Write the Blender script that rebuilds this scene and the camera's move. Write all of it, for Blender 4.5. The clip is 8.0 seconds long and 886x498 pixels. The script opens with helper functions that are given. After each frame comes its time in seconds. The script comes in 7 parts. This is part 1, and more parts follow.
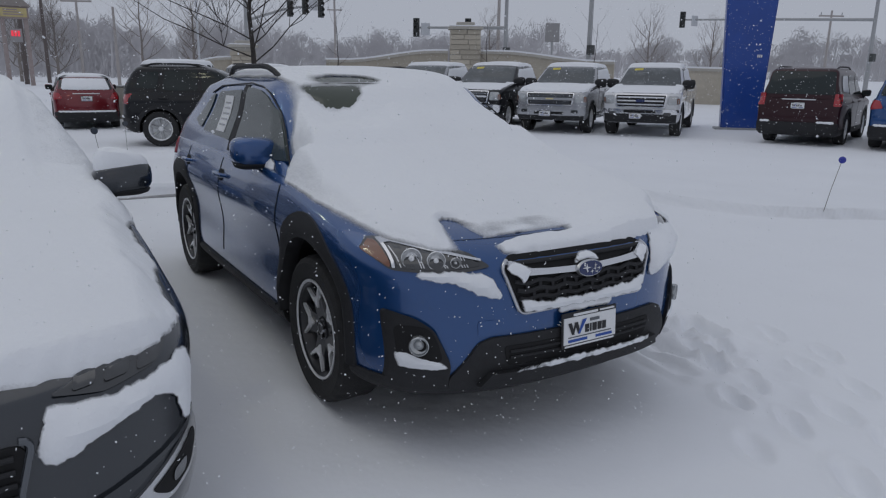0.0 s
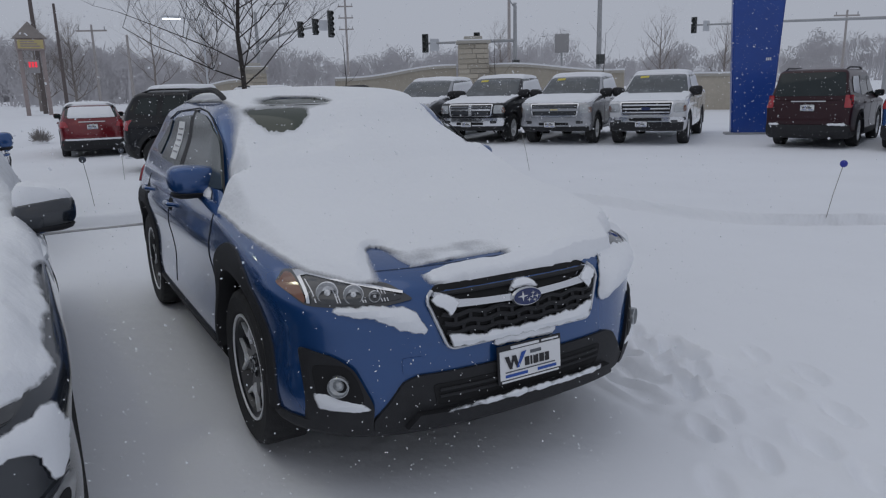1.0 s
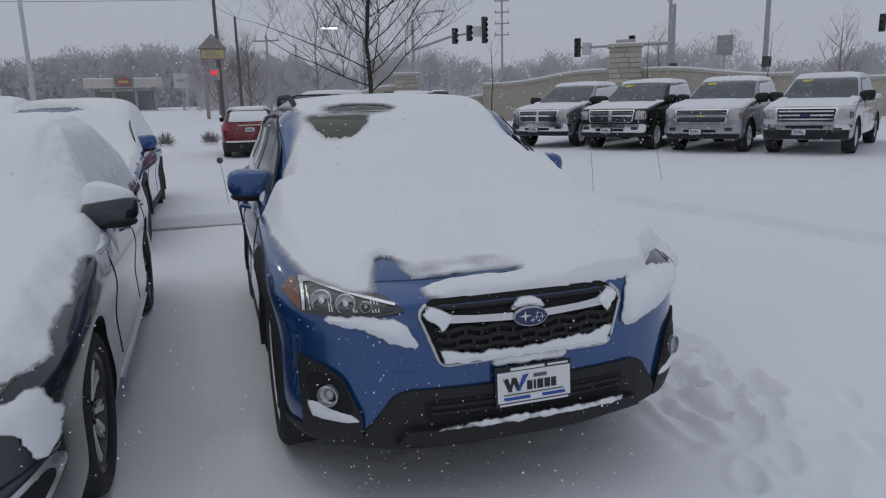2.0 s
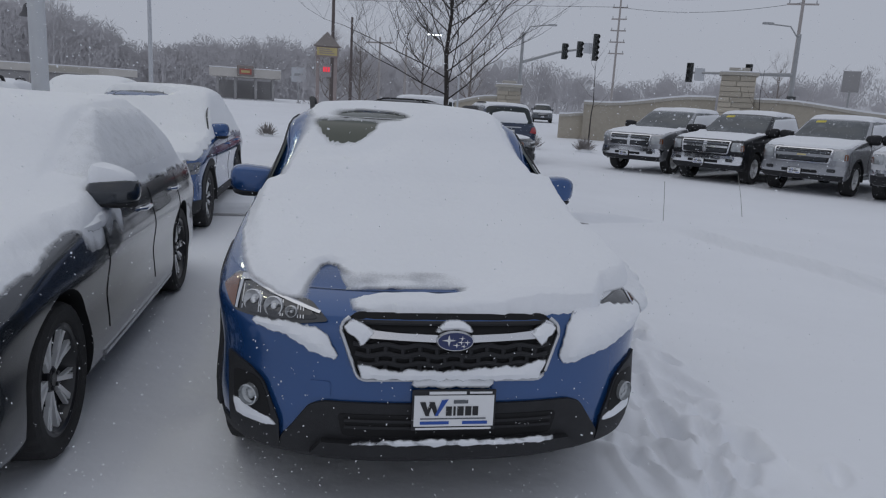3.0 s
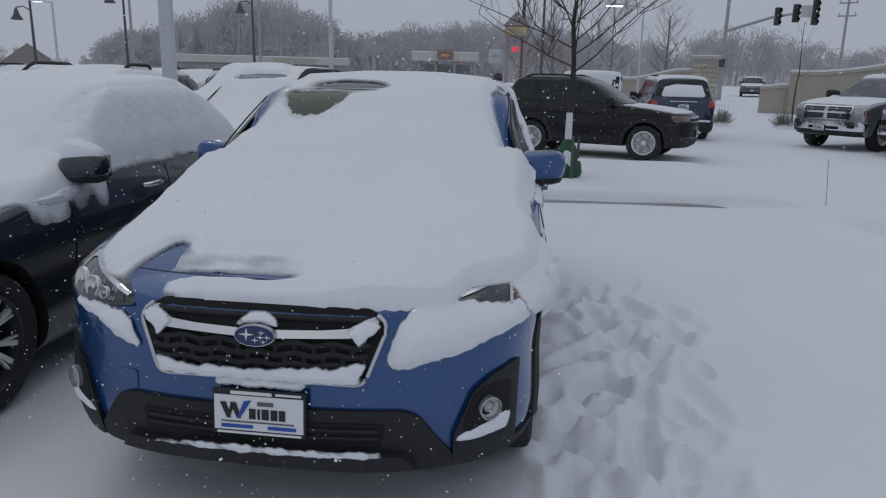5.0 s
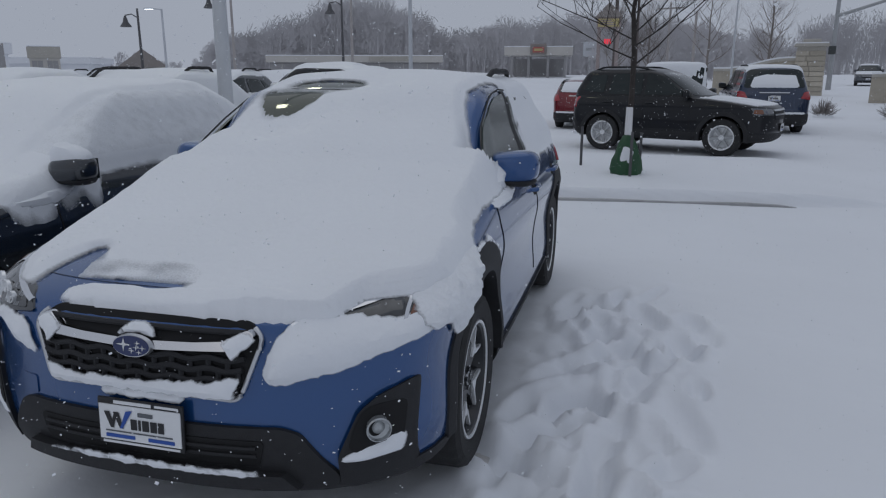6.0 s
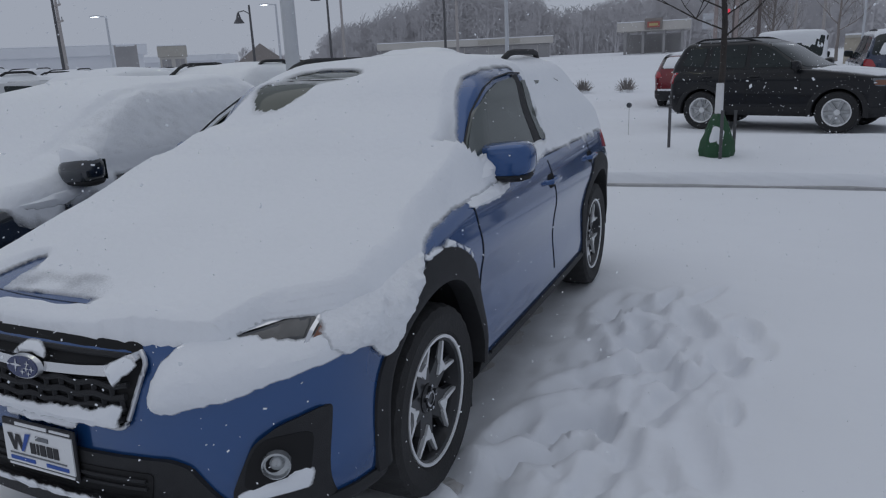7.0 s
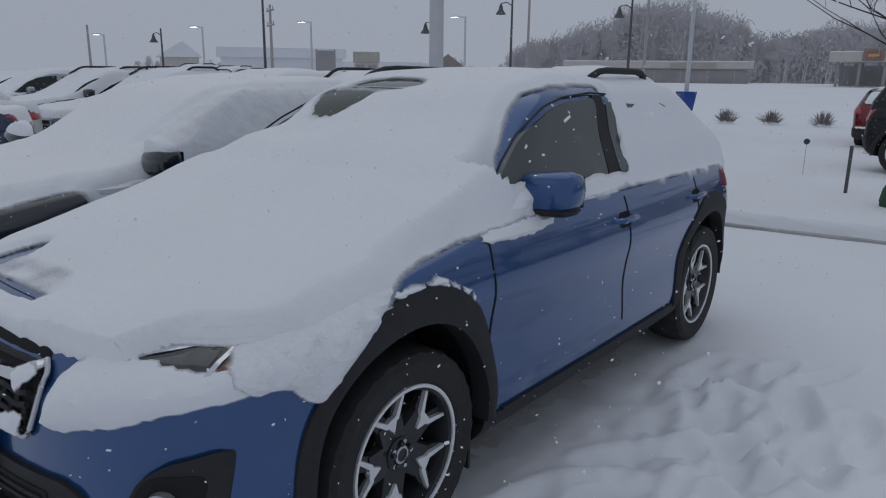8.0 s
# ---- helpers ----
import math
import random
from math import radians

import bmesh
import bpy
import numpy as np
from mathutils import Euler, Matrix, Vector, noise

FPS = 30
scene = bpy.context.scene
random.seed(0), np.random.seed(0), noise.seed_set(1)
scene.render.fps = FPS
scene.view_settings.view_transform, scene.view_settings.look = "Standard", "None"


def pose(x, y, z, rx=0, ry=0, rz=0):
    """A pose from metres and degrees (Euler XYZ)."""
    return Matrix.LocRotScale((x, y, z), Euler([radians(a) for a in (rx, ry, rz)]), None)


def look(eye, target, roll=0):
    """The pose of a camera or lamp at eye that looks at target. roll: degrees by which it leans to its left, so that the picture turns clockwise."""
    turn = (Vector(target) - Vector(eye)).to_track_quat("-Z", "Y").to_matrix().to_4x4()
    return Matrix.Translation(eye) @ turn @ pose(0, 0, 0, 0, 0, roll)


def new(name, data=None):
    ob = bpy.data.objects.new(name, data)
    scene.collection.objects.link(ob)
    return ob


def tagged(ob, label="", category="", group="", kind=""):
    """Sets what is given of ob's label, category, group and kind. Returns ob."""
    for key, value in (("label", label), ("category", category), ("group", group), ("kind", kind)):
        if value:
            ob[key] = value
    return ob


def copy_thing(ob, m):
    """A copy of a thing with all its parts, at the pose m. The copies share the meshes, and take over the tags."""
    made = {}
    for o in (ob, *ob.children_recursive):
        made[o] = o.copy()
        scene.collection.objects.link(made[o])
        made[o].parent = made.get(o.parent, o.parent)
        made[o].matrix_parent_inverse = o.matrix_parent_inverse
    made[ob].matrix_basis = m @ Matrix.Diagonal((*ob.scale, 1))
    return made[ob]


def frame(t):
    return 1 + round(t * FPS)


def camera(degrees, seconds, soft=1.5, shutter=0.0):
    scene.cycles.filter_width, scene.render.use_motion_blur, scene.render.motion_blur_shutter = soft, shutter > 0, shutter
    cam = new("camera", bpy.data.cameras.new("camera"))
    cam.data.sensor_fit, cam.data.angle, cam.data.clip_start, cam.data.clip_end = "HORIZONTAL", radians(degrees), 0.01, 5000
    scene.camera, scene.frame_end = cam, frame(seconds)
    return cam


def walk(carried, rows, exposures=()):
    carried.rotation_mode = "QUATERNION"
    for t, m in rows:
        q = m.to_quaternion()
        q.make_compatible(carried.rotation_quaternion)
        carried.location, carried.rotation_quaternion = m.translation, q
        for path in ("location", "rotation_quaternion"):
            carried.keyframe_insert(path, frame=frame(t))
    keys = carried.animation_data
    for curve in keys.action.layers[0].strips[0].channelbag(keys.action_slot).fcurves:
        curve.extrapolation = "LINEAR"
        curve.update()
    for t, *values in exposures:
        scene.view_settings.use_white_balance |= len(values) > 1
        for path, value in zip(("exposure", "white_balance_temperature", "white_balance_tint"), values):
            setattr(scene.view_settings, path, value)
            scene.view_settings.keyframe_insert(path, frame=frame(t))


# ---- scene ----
cam = camera(64.1, 8.0, soft=1.2)
PATH = [
    (0, (-1.984, -2.981, 1.560), (0.053, 0.323, 0.594), 0.72),
    (0.5, (-1.778, -2.953, 1.560), (0.218, 0.384, 0.617), 2.33),
    (1, (-1.550, -2.991, 1.569), (0.392, 0.391, 0.680), -1.42),
    (1.5, (-1.293, -3.134, 1.577), (0.430, 0.377, 0.737), 1.70),
    (1.7, (-1.170, -3.135, 1.564), (0.278, 0.495, 0.711), 0.20),
    (2.8, (-0.577, -3.188, 1.593), (0.183, 0.658, 0.799), 0.84),
    (3, (-0.437, -3.229, 1.597), (0.215, 0.636, 0.799), 3.26),
    (3.5, (-0.132, -3.174, 1.563), (0.177, 0.711, 0.663), 0.51),
    (4, (0.176, -3.090, 1.588), (0.360, 0.794, 0.652), -0.14),
    (4.2, (0.304, -3.056, 1.574), (0.433, 0.834, 0.652), 0.69),
    (5.3, (1.000, -2.758, 1.568), (0.362, 1.071, 0.601), 0.18),
    (5.5, (1.095, -2.693, 1.594), (0.457, 1.125, 0.584), -1.20),
    (6, (1.440, -2.580, 1.584), (0.438, 1.169, 0.611), -0.00),
    (6.5, (1.674, -2.369, 1.565), (0.220, 1.231, 0.601), -1.89),
    (7, (1.892, -2.094, 1.578), (0.290, 1.419, 0.532), -2.63),
    (7.5, (2.153, -1.828, 1.571), (0.004, 1.388, 0.553), -0.78),
    (8, (2.214, -1.499, 1.553), (-0.199, 1.546, 0.601), 0.70),
]
walk(cam, [(t, look(eye, target, roll)) for t, eye, target, roll in PATH],
     [(0.0, 0.14, 6480, 10), (4.0, 0.14, 6480, 10), (5.5, 0.02, 6310, 9), (7.0, 0.0, 6310, 9), (8.0, -0.05, 6310, 9)])

# ---- light ----
world = bpy.data.worlds.new("overcast_sky")
scene.world = world
world.use_nodes = True
wn, wl = world.node_tree.nodes, world.node_tree.links
wn.clear()
w_out, w_bg = wn.new("ShaderNodeOutputWorld"), wn.new("ShaderNodeBackground")
w_sky, w_co, w_sep = wn.new("ShaderNodeTexSky"), wn.new("ShaderNodeTexCoord"), wn.new("ShaderNodeSeparateXYZ")
w_ramp, w_mix = wn.new("ShaderNodeMapRange"), wn.new("ShaderNodeMix")
w_col, w_noise = wn.new("ShaderNodeVectorMath"), wn.new("ShaderNodeTexNoise")
w_sky.sky_type, w_sky.sun_disc = "NISHITA", False
w_sky.sun_elevation, w_sky.sun_rotation = radians(35), radians(200)
w_sky.air_density, w_sky.dust_density = 1.0, 6.0
w_mix.data_type = "RGBA"
w_mix.inputs["Factor"].default_value = 0.97
wl.new(w_co.outputs["Generated"], w_sep.inputs[0])
w_ramp.inputs["From Min"].default_value, w_ramp.inputs["From Max"].default_value = 0.0, 1.0
w_ramp.inputs["To Min"].default_value, w_ramp.inputs["To Max"].default_value = 5.4, 5.6
wl.new(w_sep.outputs["Z"], w_ramp.inputs["Value"])
w_col.operation = "SCALE"
w_col.inputs[0].default_value = (0.9, 0.965, 1.12)
wl.new(w_ramp.outputs[0], w_col.inputs["Scale"])
wl.new(w_sky.outputs[0], w_mix.inputs["A"])
wl.new(w_col.outputs[0], w_mix.inputs["B"])
wl.new(w_mix.outputs["Result"], w_bg.inputs["Color"])
w_bg.inputs["Strength"].default_value = 0.0705
wl.new(w_bg.outputs[0], w_out.inputs["Surface"])

sun = new("sun", bpy.data.lights.new("sun", "SUN"))
sun.data.energy, sun.data.angle, sun.data.color = 0.25, radians(60), (1.0, 0.97, 0.93)
sun.matrix_world = look((-3, 3, 12), (0, 0, 0))


# ---- materials ----
def material(name, color, rough=0.6, metal=0.0, vary=0.12, scale=8.0, bump=0.0, bump_scale=60.0, coat=0.0, spec=0.5,
             second=None, second_scale=3.0, second_at=0.55, second_soft=0.1, island=0.0, powder=0.0):
    """A principled surface with colour variation at two scales, an optional second colour in patches, and fine relief."""
    m = bpy.data.materials.new(name)
    m.use_nodes = True
    n, l = m.node_tree.nodes, m.node_tree.links
    b = n["Principled BSDF"]
    b.inputs["Metallic"].default_value, b.inputs["Roughness"].default_value = metal, rough
    b.inputs["Coat Weight"].default_value, b.inputs["Specular IOR Level"].default_value = coat, spec
    b.inputs["Coat Roughness"].default_value = 0.06
    co = n.new("ShaderNodeTexCoord")
    big, small = n.new("ShaderNodeTexNoise"), n.new("ShaderNodeTexNoise")
    big.inputs["Scale"].default_value, big.inputs["Detail"].default_value = scale * 0.15, 3.0
    small.inputs["Scale"].default_value, small.inputs["Detail"].default_value = scale, 5.0
    for t in (big, small):
        l.new(co.outputs["Object"], t.inputs["Vector"])
    add = n.new("ShaderNodeMath")
    add.operation = "ADD"
    l.new(big.outputs["Fac"], add.inputs[0])
    l.new(small.outputs["Fac"], add.inputs[1])
    rng = n.new("ShaderNodeMapRange")
    rng.inputs["From Min"].default_value, rng.inputs["From Max"].default_value = 0.6, 1.4
    rng.inputs["To Min"].default_value, rng.inputs["To Max"].default_value = 1.0 - vary, 1.0 + vary
    l.new(add.outputs[0], rng.inputs["Value"])
    sc = n.new("ShaderNodeVectorMath")
    sc.operation = "SCALE"
    sc.inputs[0].default_value = color
    l.new(rng.outputs[0], sc.inputs["Scale"])
    out = sc.outputs[0]
    if island:
        info, ir = n.new("ShaderNodeObjectInfo"), n.new("ShaderNodeMapRange")
        ir.inputs["To Min"].default_value, ir.inputs["To Max"].default_value = 1 - island, 1 + island
        l.new(info.outputs["Random"], ir.inputs["Value"])
        s2 = n.new("ShaderNodeVectorMath")
        s2.operation = "SCALE"
        l.new(out, s2.inputs[0])
        l.new(ir.outputs[0], s2.inputs["Scale"])
        out = s2.outputs[0]
    if second:
        pn, pr, mx = n.new("ShaderNodeTexNoise"), n.new("ShaderNodeMapRange"), n.new("ShaderNodeMix")
        pn.inputs["Scale"].default_value, pn.inputs["Detail"].default_value, pn.inputs["Roughness"].default_value = second_scale, 6.0, 0.65
        l.new(co.outputs["Object"], pn.inputs["Vector"])
        pr.inputs["From Min"].default_value, pr.inputs["From Max"].default_value = second_at, second_at + second_soft
        l.new(pn.outputs["Fac"], pr.inputs["Value"])
        mx.data_type = "RGBA"
        l.new(pr.outputs[0], mx.inputs["Factor"])
        l.new(out, mx.inputs["A"])
        mx.inputs["B"].default_value = (*second, 1)
        out = mx.outputs["Result"]
    l.new(out, b.inputs["Base Color"])
    if powder:
        # snow thinner than this lets the paint show between its grains
        at, pn = n.new("ShaderNodeAttribute"), n.new("ShaderNodeTexNoise")
        at.attribute_name = "depth"
        pn.inputs["Scale"].default_value, pn.inputs["Detail"].default_value, pn.inputs["Roughness"].default_value = 150.0, 7.0, 0.7
        l.new(co.outputs["Object"], pn.inputs["Vector"])
        pm, pr = n.new("ShaderNodeMath"), n.new("ShaderNodeMapRange")
        pm.operation = "MULTIPLY_ADD"
        pm.use_clamp = True
        pr.inputs["From Min"].default_value, pr.inputs["From Max"].default_value = 0.3, 0.7
        pr.inputs["To Min"].default_value, pr.inputs["To Max"].default_value = -0.18, 0.12
        l.new(pn.outputs["Fac"], pr.inputs["Value"])
        l.new(at.outputs["Fac"], pm.inputs[0])
        pm.inputs[1].default_value = 1.0 / powder
        l.new(pr.outputs[0], pm.inputs[2])
        l.new(pm.outputs[0], b.inputs["Alpha"])
    if bump:
        bn, bp = n.new("ShaderNodeTexNoise"), n.new("ShaderNodeBump")
        bn.inputs["Scale"].default_value, bn.inputs["Detail"].default_value = bump_scale, 6.0
        l.new(co.outputs["Object"], bn.inputs["Vector"])
        bp.inputs["Strength"].default_value, bp.inputs["Distance"].default_value = bump, 0.02
        l.new(bn.outputs["Fac"], bp.inputs["Height"])
        l.new(bp.outputs[0], b.inputs["Normal"])
    return m


def glow(name, color, strength):
    m = material(name, color, 0.4)
    b = m.node_tree.nodes["Principled BSDF"]
    b.inputs["Emission Color"].default_value, b.inputs["Emission Strength"].default_value = (*color, 1), strength
    return m


SNOW = material("snow", (0.84, 0.86, 0.89), 0.75, vary=0.03, scale=1.5, bump=0.22, bump_scale=26, spec=0.25)
SNOW_P = material("powder_snow", (0.84, 0.86, 0.89), 0.75, vary=0.03, scale=1.5, bump=0.3, bump_scale=30, spec=0.25, powder=0.012)
SNOW_ROUGH = material("crusted_snow", (0.82, 0.84, 0.87), 0.75, vary=0.05, scale=14, bump=1.0, bump_scale=24, spec=0.25, powder=0.014)
GROUND_SNOW = material("ground_snow", (0.83, 0.85, 0.885), 0.8, vary=0.03, scale=0.8, bump=0.25, bump_scale=7, spec=0.2)


def soiled(m, color, name):
    """Mixes a dirt colour into a material where the mesh says it is trodden or driven."""
    n, l = m.node_tree.nodes, m.node_tree.links
    b = n["Principled BSDF"]
    was = b.inputs["Base Color"].links[0].from_socket
    at, no, mu, mx = n.new("ShaderNodeAttribute"), n.new("ShaderNodeTexNoise"), n.new("ShaderNodeMath"), n.new("ShaderNodeMix")
    at.attribute_name = name
    no.inputs["Scale"].default_value, no.inputs["Detail"].default_value = 5.0, 6.0
    l.new(n["Texture Coordinate"].outputs["Object"], no.inputs["Vector"])
    mu.operation, mu.use_clamp = "MULTIPLY", True
    rg = n.new("ShaderNodeMapRange")
    rg.inputs["From Min"].default_value, rg.inputs["From Max"].default_value = 0.3, 0.65
    rg.inputs["To Min"].default_value, rg.inputs["To Max"].default_value = 0.35, 1.25
    l.new(no.outputs["Fac"], rg.inputs["Value"])
    l.new(at.outputs["Fac"], mu.inputs[0])
    l.new(rg.outputs[0], mu.inputs[1])
    mx.data_type = "RGBA"
    l.new(mu.outputs[0], mx.inputs["Factor"])
    l.new(was, mx.inputs["A"])
    mx.inputs["B"].default_value = (*color, 1)
    l.new(mx.outputs["Result"], b.inputs["Base Color"])


soiled(GROUND_SNOW, (0.27, 0.25, 0.215), "slush")
# kerb concrete darkened: the shadow under the snow edge is in its colour
KERB = material("shadow_dark_kerb_concrete", (0.36, 0.36, 0.365), 0.6, vary=0.3, scale=6, bump=0.3)
SLUSH = material("grey_slush", (0.54, 0.515, 0.48), 0.5, vary=0.25, scale=10, bump=0.5, bump_scale=40,
                 second=(0.68, 0.69, 0.71), second_scale=2.2, second_at=0.36, second_soft=0.3)


def paint(name, color, metal=0.35, frost=0.0):
    return material(name, color, 0.24, metal, 0.06, 3.0, coat=1.0, second=(0.7, 0.72, 0.76) if frost else None,
                    second_scale=2.5, second_at=0.72 - frost, second_soft=0.25)


BLUE = paint("blue_metallic_paint", (0.0155, 0.073, 0.228), 0.4)
DARKGREY = paint("dark_grey_metallic_paint", (0.02, 0.025, 0.033), 0.2)
RED = paint("red_metallic_paint", (0.17, 0.009, 0.016))
MAROON = material("dark_maroon_paint", (0.03, 0.008, 0.012), 0.35, 0.1, 0.08, 3.0, coat=0.3, spec=0.25)
BLACK = material("black_paint", (0.011, 0.012, 0.015), 0.35, 0.0, 0.06, 3.0, coat=0.3, spec=0.25)
NAVY = paint("dark_navy_paint", (0.015, 0.03, 0.07))
SILVER = paint("silver_paint", (0.35, 0.36, 0.38), 0.55)
WHITE = paint("white_paint", (0.62, 0.63, 0.65), 0.0)
GUNMETAL = paint("gunmetal_paint", (0.09, 0.1, 0.115), 0.5)
PLASTIC = material("black_plastic", (0.026, 0.0265, 0.029), 0.62, spec=0.3, vary=0.2, scale=30, bump=0.25, bump_scale=300)
# near-black for gaps and seams; flat sheets of it paint shade in openings
DARK = material("gap_shade_black", (0.006, 0.006, 0.007), 0.8)
RUBBER = material("tyre_rubber", (0.022, 0.022, 0.023), 0.8, vary=0.25, scale=25, bump=0.3, bump_scale=120)
ALLOY = material("machined_alloy", (0.82, 0.83, 0.84), 0.38, 0.45, 0.06, 20)
RIMBLACK = material("black_rim_paint", (0.02, 0.021, 0.024), 0.35, 0.2, coat=0.3)
CHROME = material("chrome", (0.72, 0.73, 0.75), 0.12, 1.0, 0.03)
DULLCHROME = material("satin_silver_trim", (0.6, 0.61, 0.63), 0.3, 0.9, 0.05)
GLASS = material("tinted_glass", (0.02, 0.027, 0.028), 0.08, 0.0, 0.3, 2.0, spec=0.35)
DUSTGLASS = material("snow_dusted_glass", (0.075, 0.085, 0.09), 0.2, 0.0, 0.3, 3.0, spec=0.5, second=(0.3, 0.32, 0.33), second_scale=1.6, second_at=0.55, second_soft=0.3)
GLASS_FOG = material("misted_glass", (0.05, 0.064, 0.06), 0.16, 0.0, 0.25, 3.0, spec=0.6,
                     second=(0.12, 0.135, 0.135), second_scale=5.0, second_at=0.6, second_soft=0.3)
SCREEN = material("clear_olive_windscreen", (0.055, 0.066, 0.05), 0.05, 0.0, 0.25, 2.0, spec=0.5)
LENS = material("clear_lamp_lens", (0.15, 0.157, 0.168), 0.08, 0.7, 0.5, 40, coat=1.0, bump=0.06, bump_scale=70)
LAMPGLASS = material("smoked_lamp_glass", (0.045, 0.047, 0.05), 0.06, 0.4, 0.5, 40, coat=1.0)
LAMPDARK = material("lamp_housing", (0.05, 0.052, 0.055), 0.2, 0.4, coat=0.8)
REFLECTOR = material("bright_lamp_reflector", (0.78, 0.79, 0.8), 0.16, 0.55, 0.25, 90, coat=0.6, bump=0.12, bump_scale=120)
FOGLENS = material("clear_fog_lens", (0.42, 0.44, 0.45), 0.12, 0.5, 0.25, 60, coat=1.0)
AMBER = material("amber_lens", (0.17, 0.055, 0.02), 0.15, coat=1.0)
TAIL = material("red_lens", (0.35, 0.012, 0.02), 0.15, coat=1.0)
PLATEWHITE = material("white_plate", (0.78, 0.79, 0.8), 0.45, vary=0.04)
INK = material("black_ink", (0.015, 0.015, 0.018), 0.5)
BLUEINK = material("blue_ink", (0.02, 0.08, 0.36), 0.5)
NAVYENAMEL = material("dark_blue_enamel", (0.008, 0.02, 0.1), 0.25, coat=0.5)
PYLON_BLUE = material("blue_enamel_panel", (0.012, 0.066, 0.34), 0.35, 0.1, 0.12, 3.0, coat=0.3)
STONE = material("tan_stone", (0.45, 0.41, 0.34), 0.85, vary=0.12, scale=6, bump=0.4, bump_scale=25, island=0.18)
CAPSTONE = material("cast_capstone", (0.42, 0.4, 0.36), 0.8, vary=0.1, scale=5, bump=0.2)
GALV = material("galvanised_steel", (0.38, 0.39, 0.4), 0.5, 0.5, 0.1, 6)
WHITEPOLE = material("pale_grey_pole_paint", (0.55, 0.57, 0.6), 0.45, 0.1, 0.06, 3)
BLACKPOLE = material("black_pole_paint", (0.085, 0.085, 0.09), 0.5)
SIGNAL = material("signal_housing", (0.05, 0.055, 0.055), 0.5)
DARKPOLE = material("dark_creosoted_wood", (0.13, 0.11, 0.105), 0.85, bump=0.4, bump_scale=30)
# wood of the far poles, lightened to carry the haze
WOODPOLE = material("haze_paled_pole_wood", (0.38, 0.355, 0.345), 0.85, bump=0.4, bump_scale=30)
BARK = material("bare_bark", (0.042, 0.036, 0.033), 0.9, vary=0.3, scale=20, bump=0.5, bump_scale=60)
# far twigs and branches paled: distance haze is put into their colour
FARTWIG = material("haze_paled_twigs", (0.52, 0.51, 0.525), 0.95, vary=0.15, scale=0.3)
MIDTWIG = material("haze_paled_branches", (0.24, 0.215, 0.2), 0.95, vary=0.2, scale=2)
SHRUB = material("dry_shrub_stems", (0.27, 0.25, 0.24), 0.95, vary=0.3, scale=20)
GREENBAG = material("green_watering_bag", (0.018, 0.075, 0.03), 0.55, vary=0.2, scale=8, bump=0.4, bump_scale=12)
TAPE = material("white_tree_wrap", (0.7, 0.7, 0.71), 0.7)
# far building colours are lightened towards the sky in place of haze
FARWALL = material("far_pale_wall", (0.54, 0.52, 0.49), 0.9, vary=0.08, scale=0.6)
HAZYWALL = material("haze_paled_wall", (0.76, 0.775, 0.81), 0.9, vary=0.06, scale=0.4)
FARDARK = material("far_shop_front", (0.33, 0.325, 0.33), 0.6, vary=0.2, scale=0.5)
FARROOF = material("far_brown_roof", (0.27, 0.245, 0.23), 0.9, vary=0.1)
BRICK = material("far_brown_brick", (0.33, 0.28, 0.27), 0.9, vary=0.15, scale=5)
YELLOWSIGN = material("yellow_sign_panel", (0.5, 0.42, 0.2), 0.5)
REDSIGN = material("red_sign_panel", (0.42, 0.13, 0.11), 0.5)
LED = glow("red_led_digits", (0.9, 0.05, 0.08), 0.45)
LED_BRIGHT = glow("bright_led_strip", (1.0, 1.0, 0.72), 24.0)
LAMP_ON = glow("lit_led_head", (0.9, 0.95, 1.0), 3.0)
BALL_BLUE = material("blue_marker_ball", (0.02, 0.03, 0.3), 0.4)
FIBRE = material("marker_rod", (0.25, 0.24, 0.23), 0.6)
ORANGE = material("yellow_window_tag", (0.6, 0.5, 0.05), 0.5)


# ---- mesh helpers ----
def link(name, mesh, mat, parent=None, label="", smooth=True):
    ob = new(name, mesh)
    for mm in mat if isinstance(mat, (list, tuple)) else (mat,):
        if mm and mm.name not in [x.name for x in mesh.materials if x]:
            mesh.materials.append(mm)
    if parent is not None:
        ob.parent = parent
    if smooth:
        mesh.shade_smooth()
    if label:
        ob["label"] = label
    return ob


def part(name, bm, mat, parent=None, label="", smooth=False, sharp=35):
    """Links a bmesh as one mesh object under a thing or part."""
    bmesh.ops.recalc_face_normals(bm, faces=bm.faces)
    mesh = bpy.data.meshes.new(name)
    if smooth:
        lim = radians(sharp)
        for f in bm.faces:
            f.smooth = True
        for e in bm.edges:
            if len(e.link_faces) == 2 and e.calc_face_angle(0) > lim:
                e.smooth = False
    bm.to_mesh(mesh)
    bm.free()
    return link(name, mesh, mat, parent, label, smooth=False)


def empty(name, m, label, category, group=""):
    ob = new(name)
    ob.empty_display_size = 0.2
    ob.matrix_world = m
    return tagged(ob, label, category, group)


def add_box(bm, x0, x1, y0, y1, z0, z1, bevel=0.0):
    r = bmesh.ops.create_cube(bm, size=1, matrix=Matrix.Translation(((x0 + x1) / 2, (y0 + y1) / 2, (z0 + z1) / 2)) @ Matrix.Diagonal((x1 - x0, y1 - y0, z1 - z0, 1)))
    if bevel:
        es = {e for v in r["verts"] for e in v.link_edges}
        bmesh.ops.bevel(bm, geom=list(es), offset=bevel, segments=2, affect="EDGES", profile=0.5)


def box(*a, bevel=0.0):
    bm = bmesh.new()
    add_box(bm, *a, bevel=bevel)
    return bm


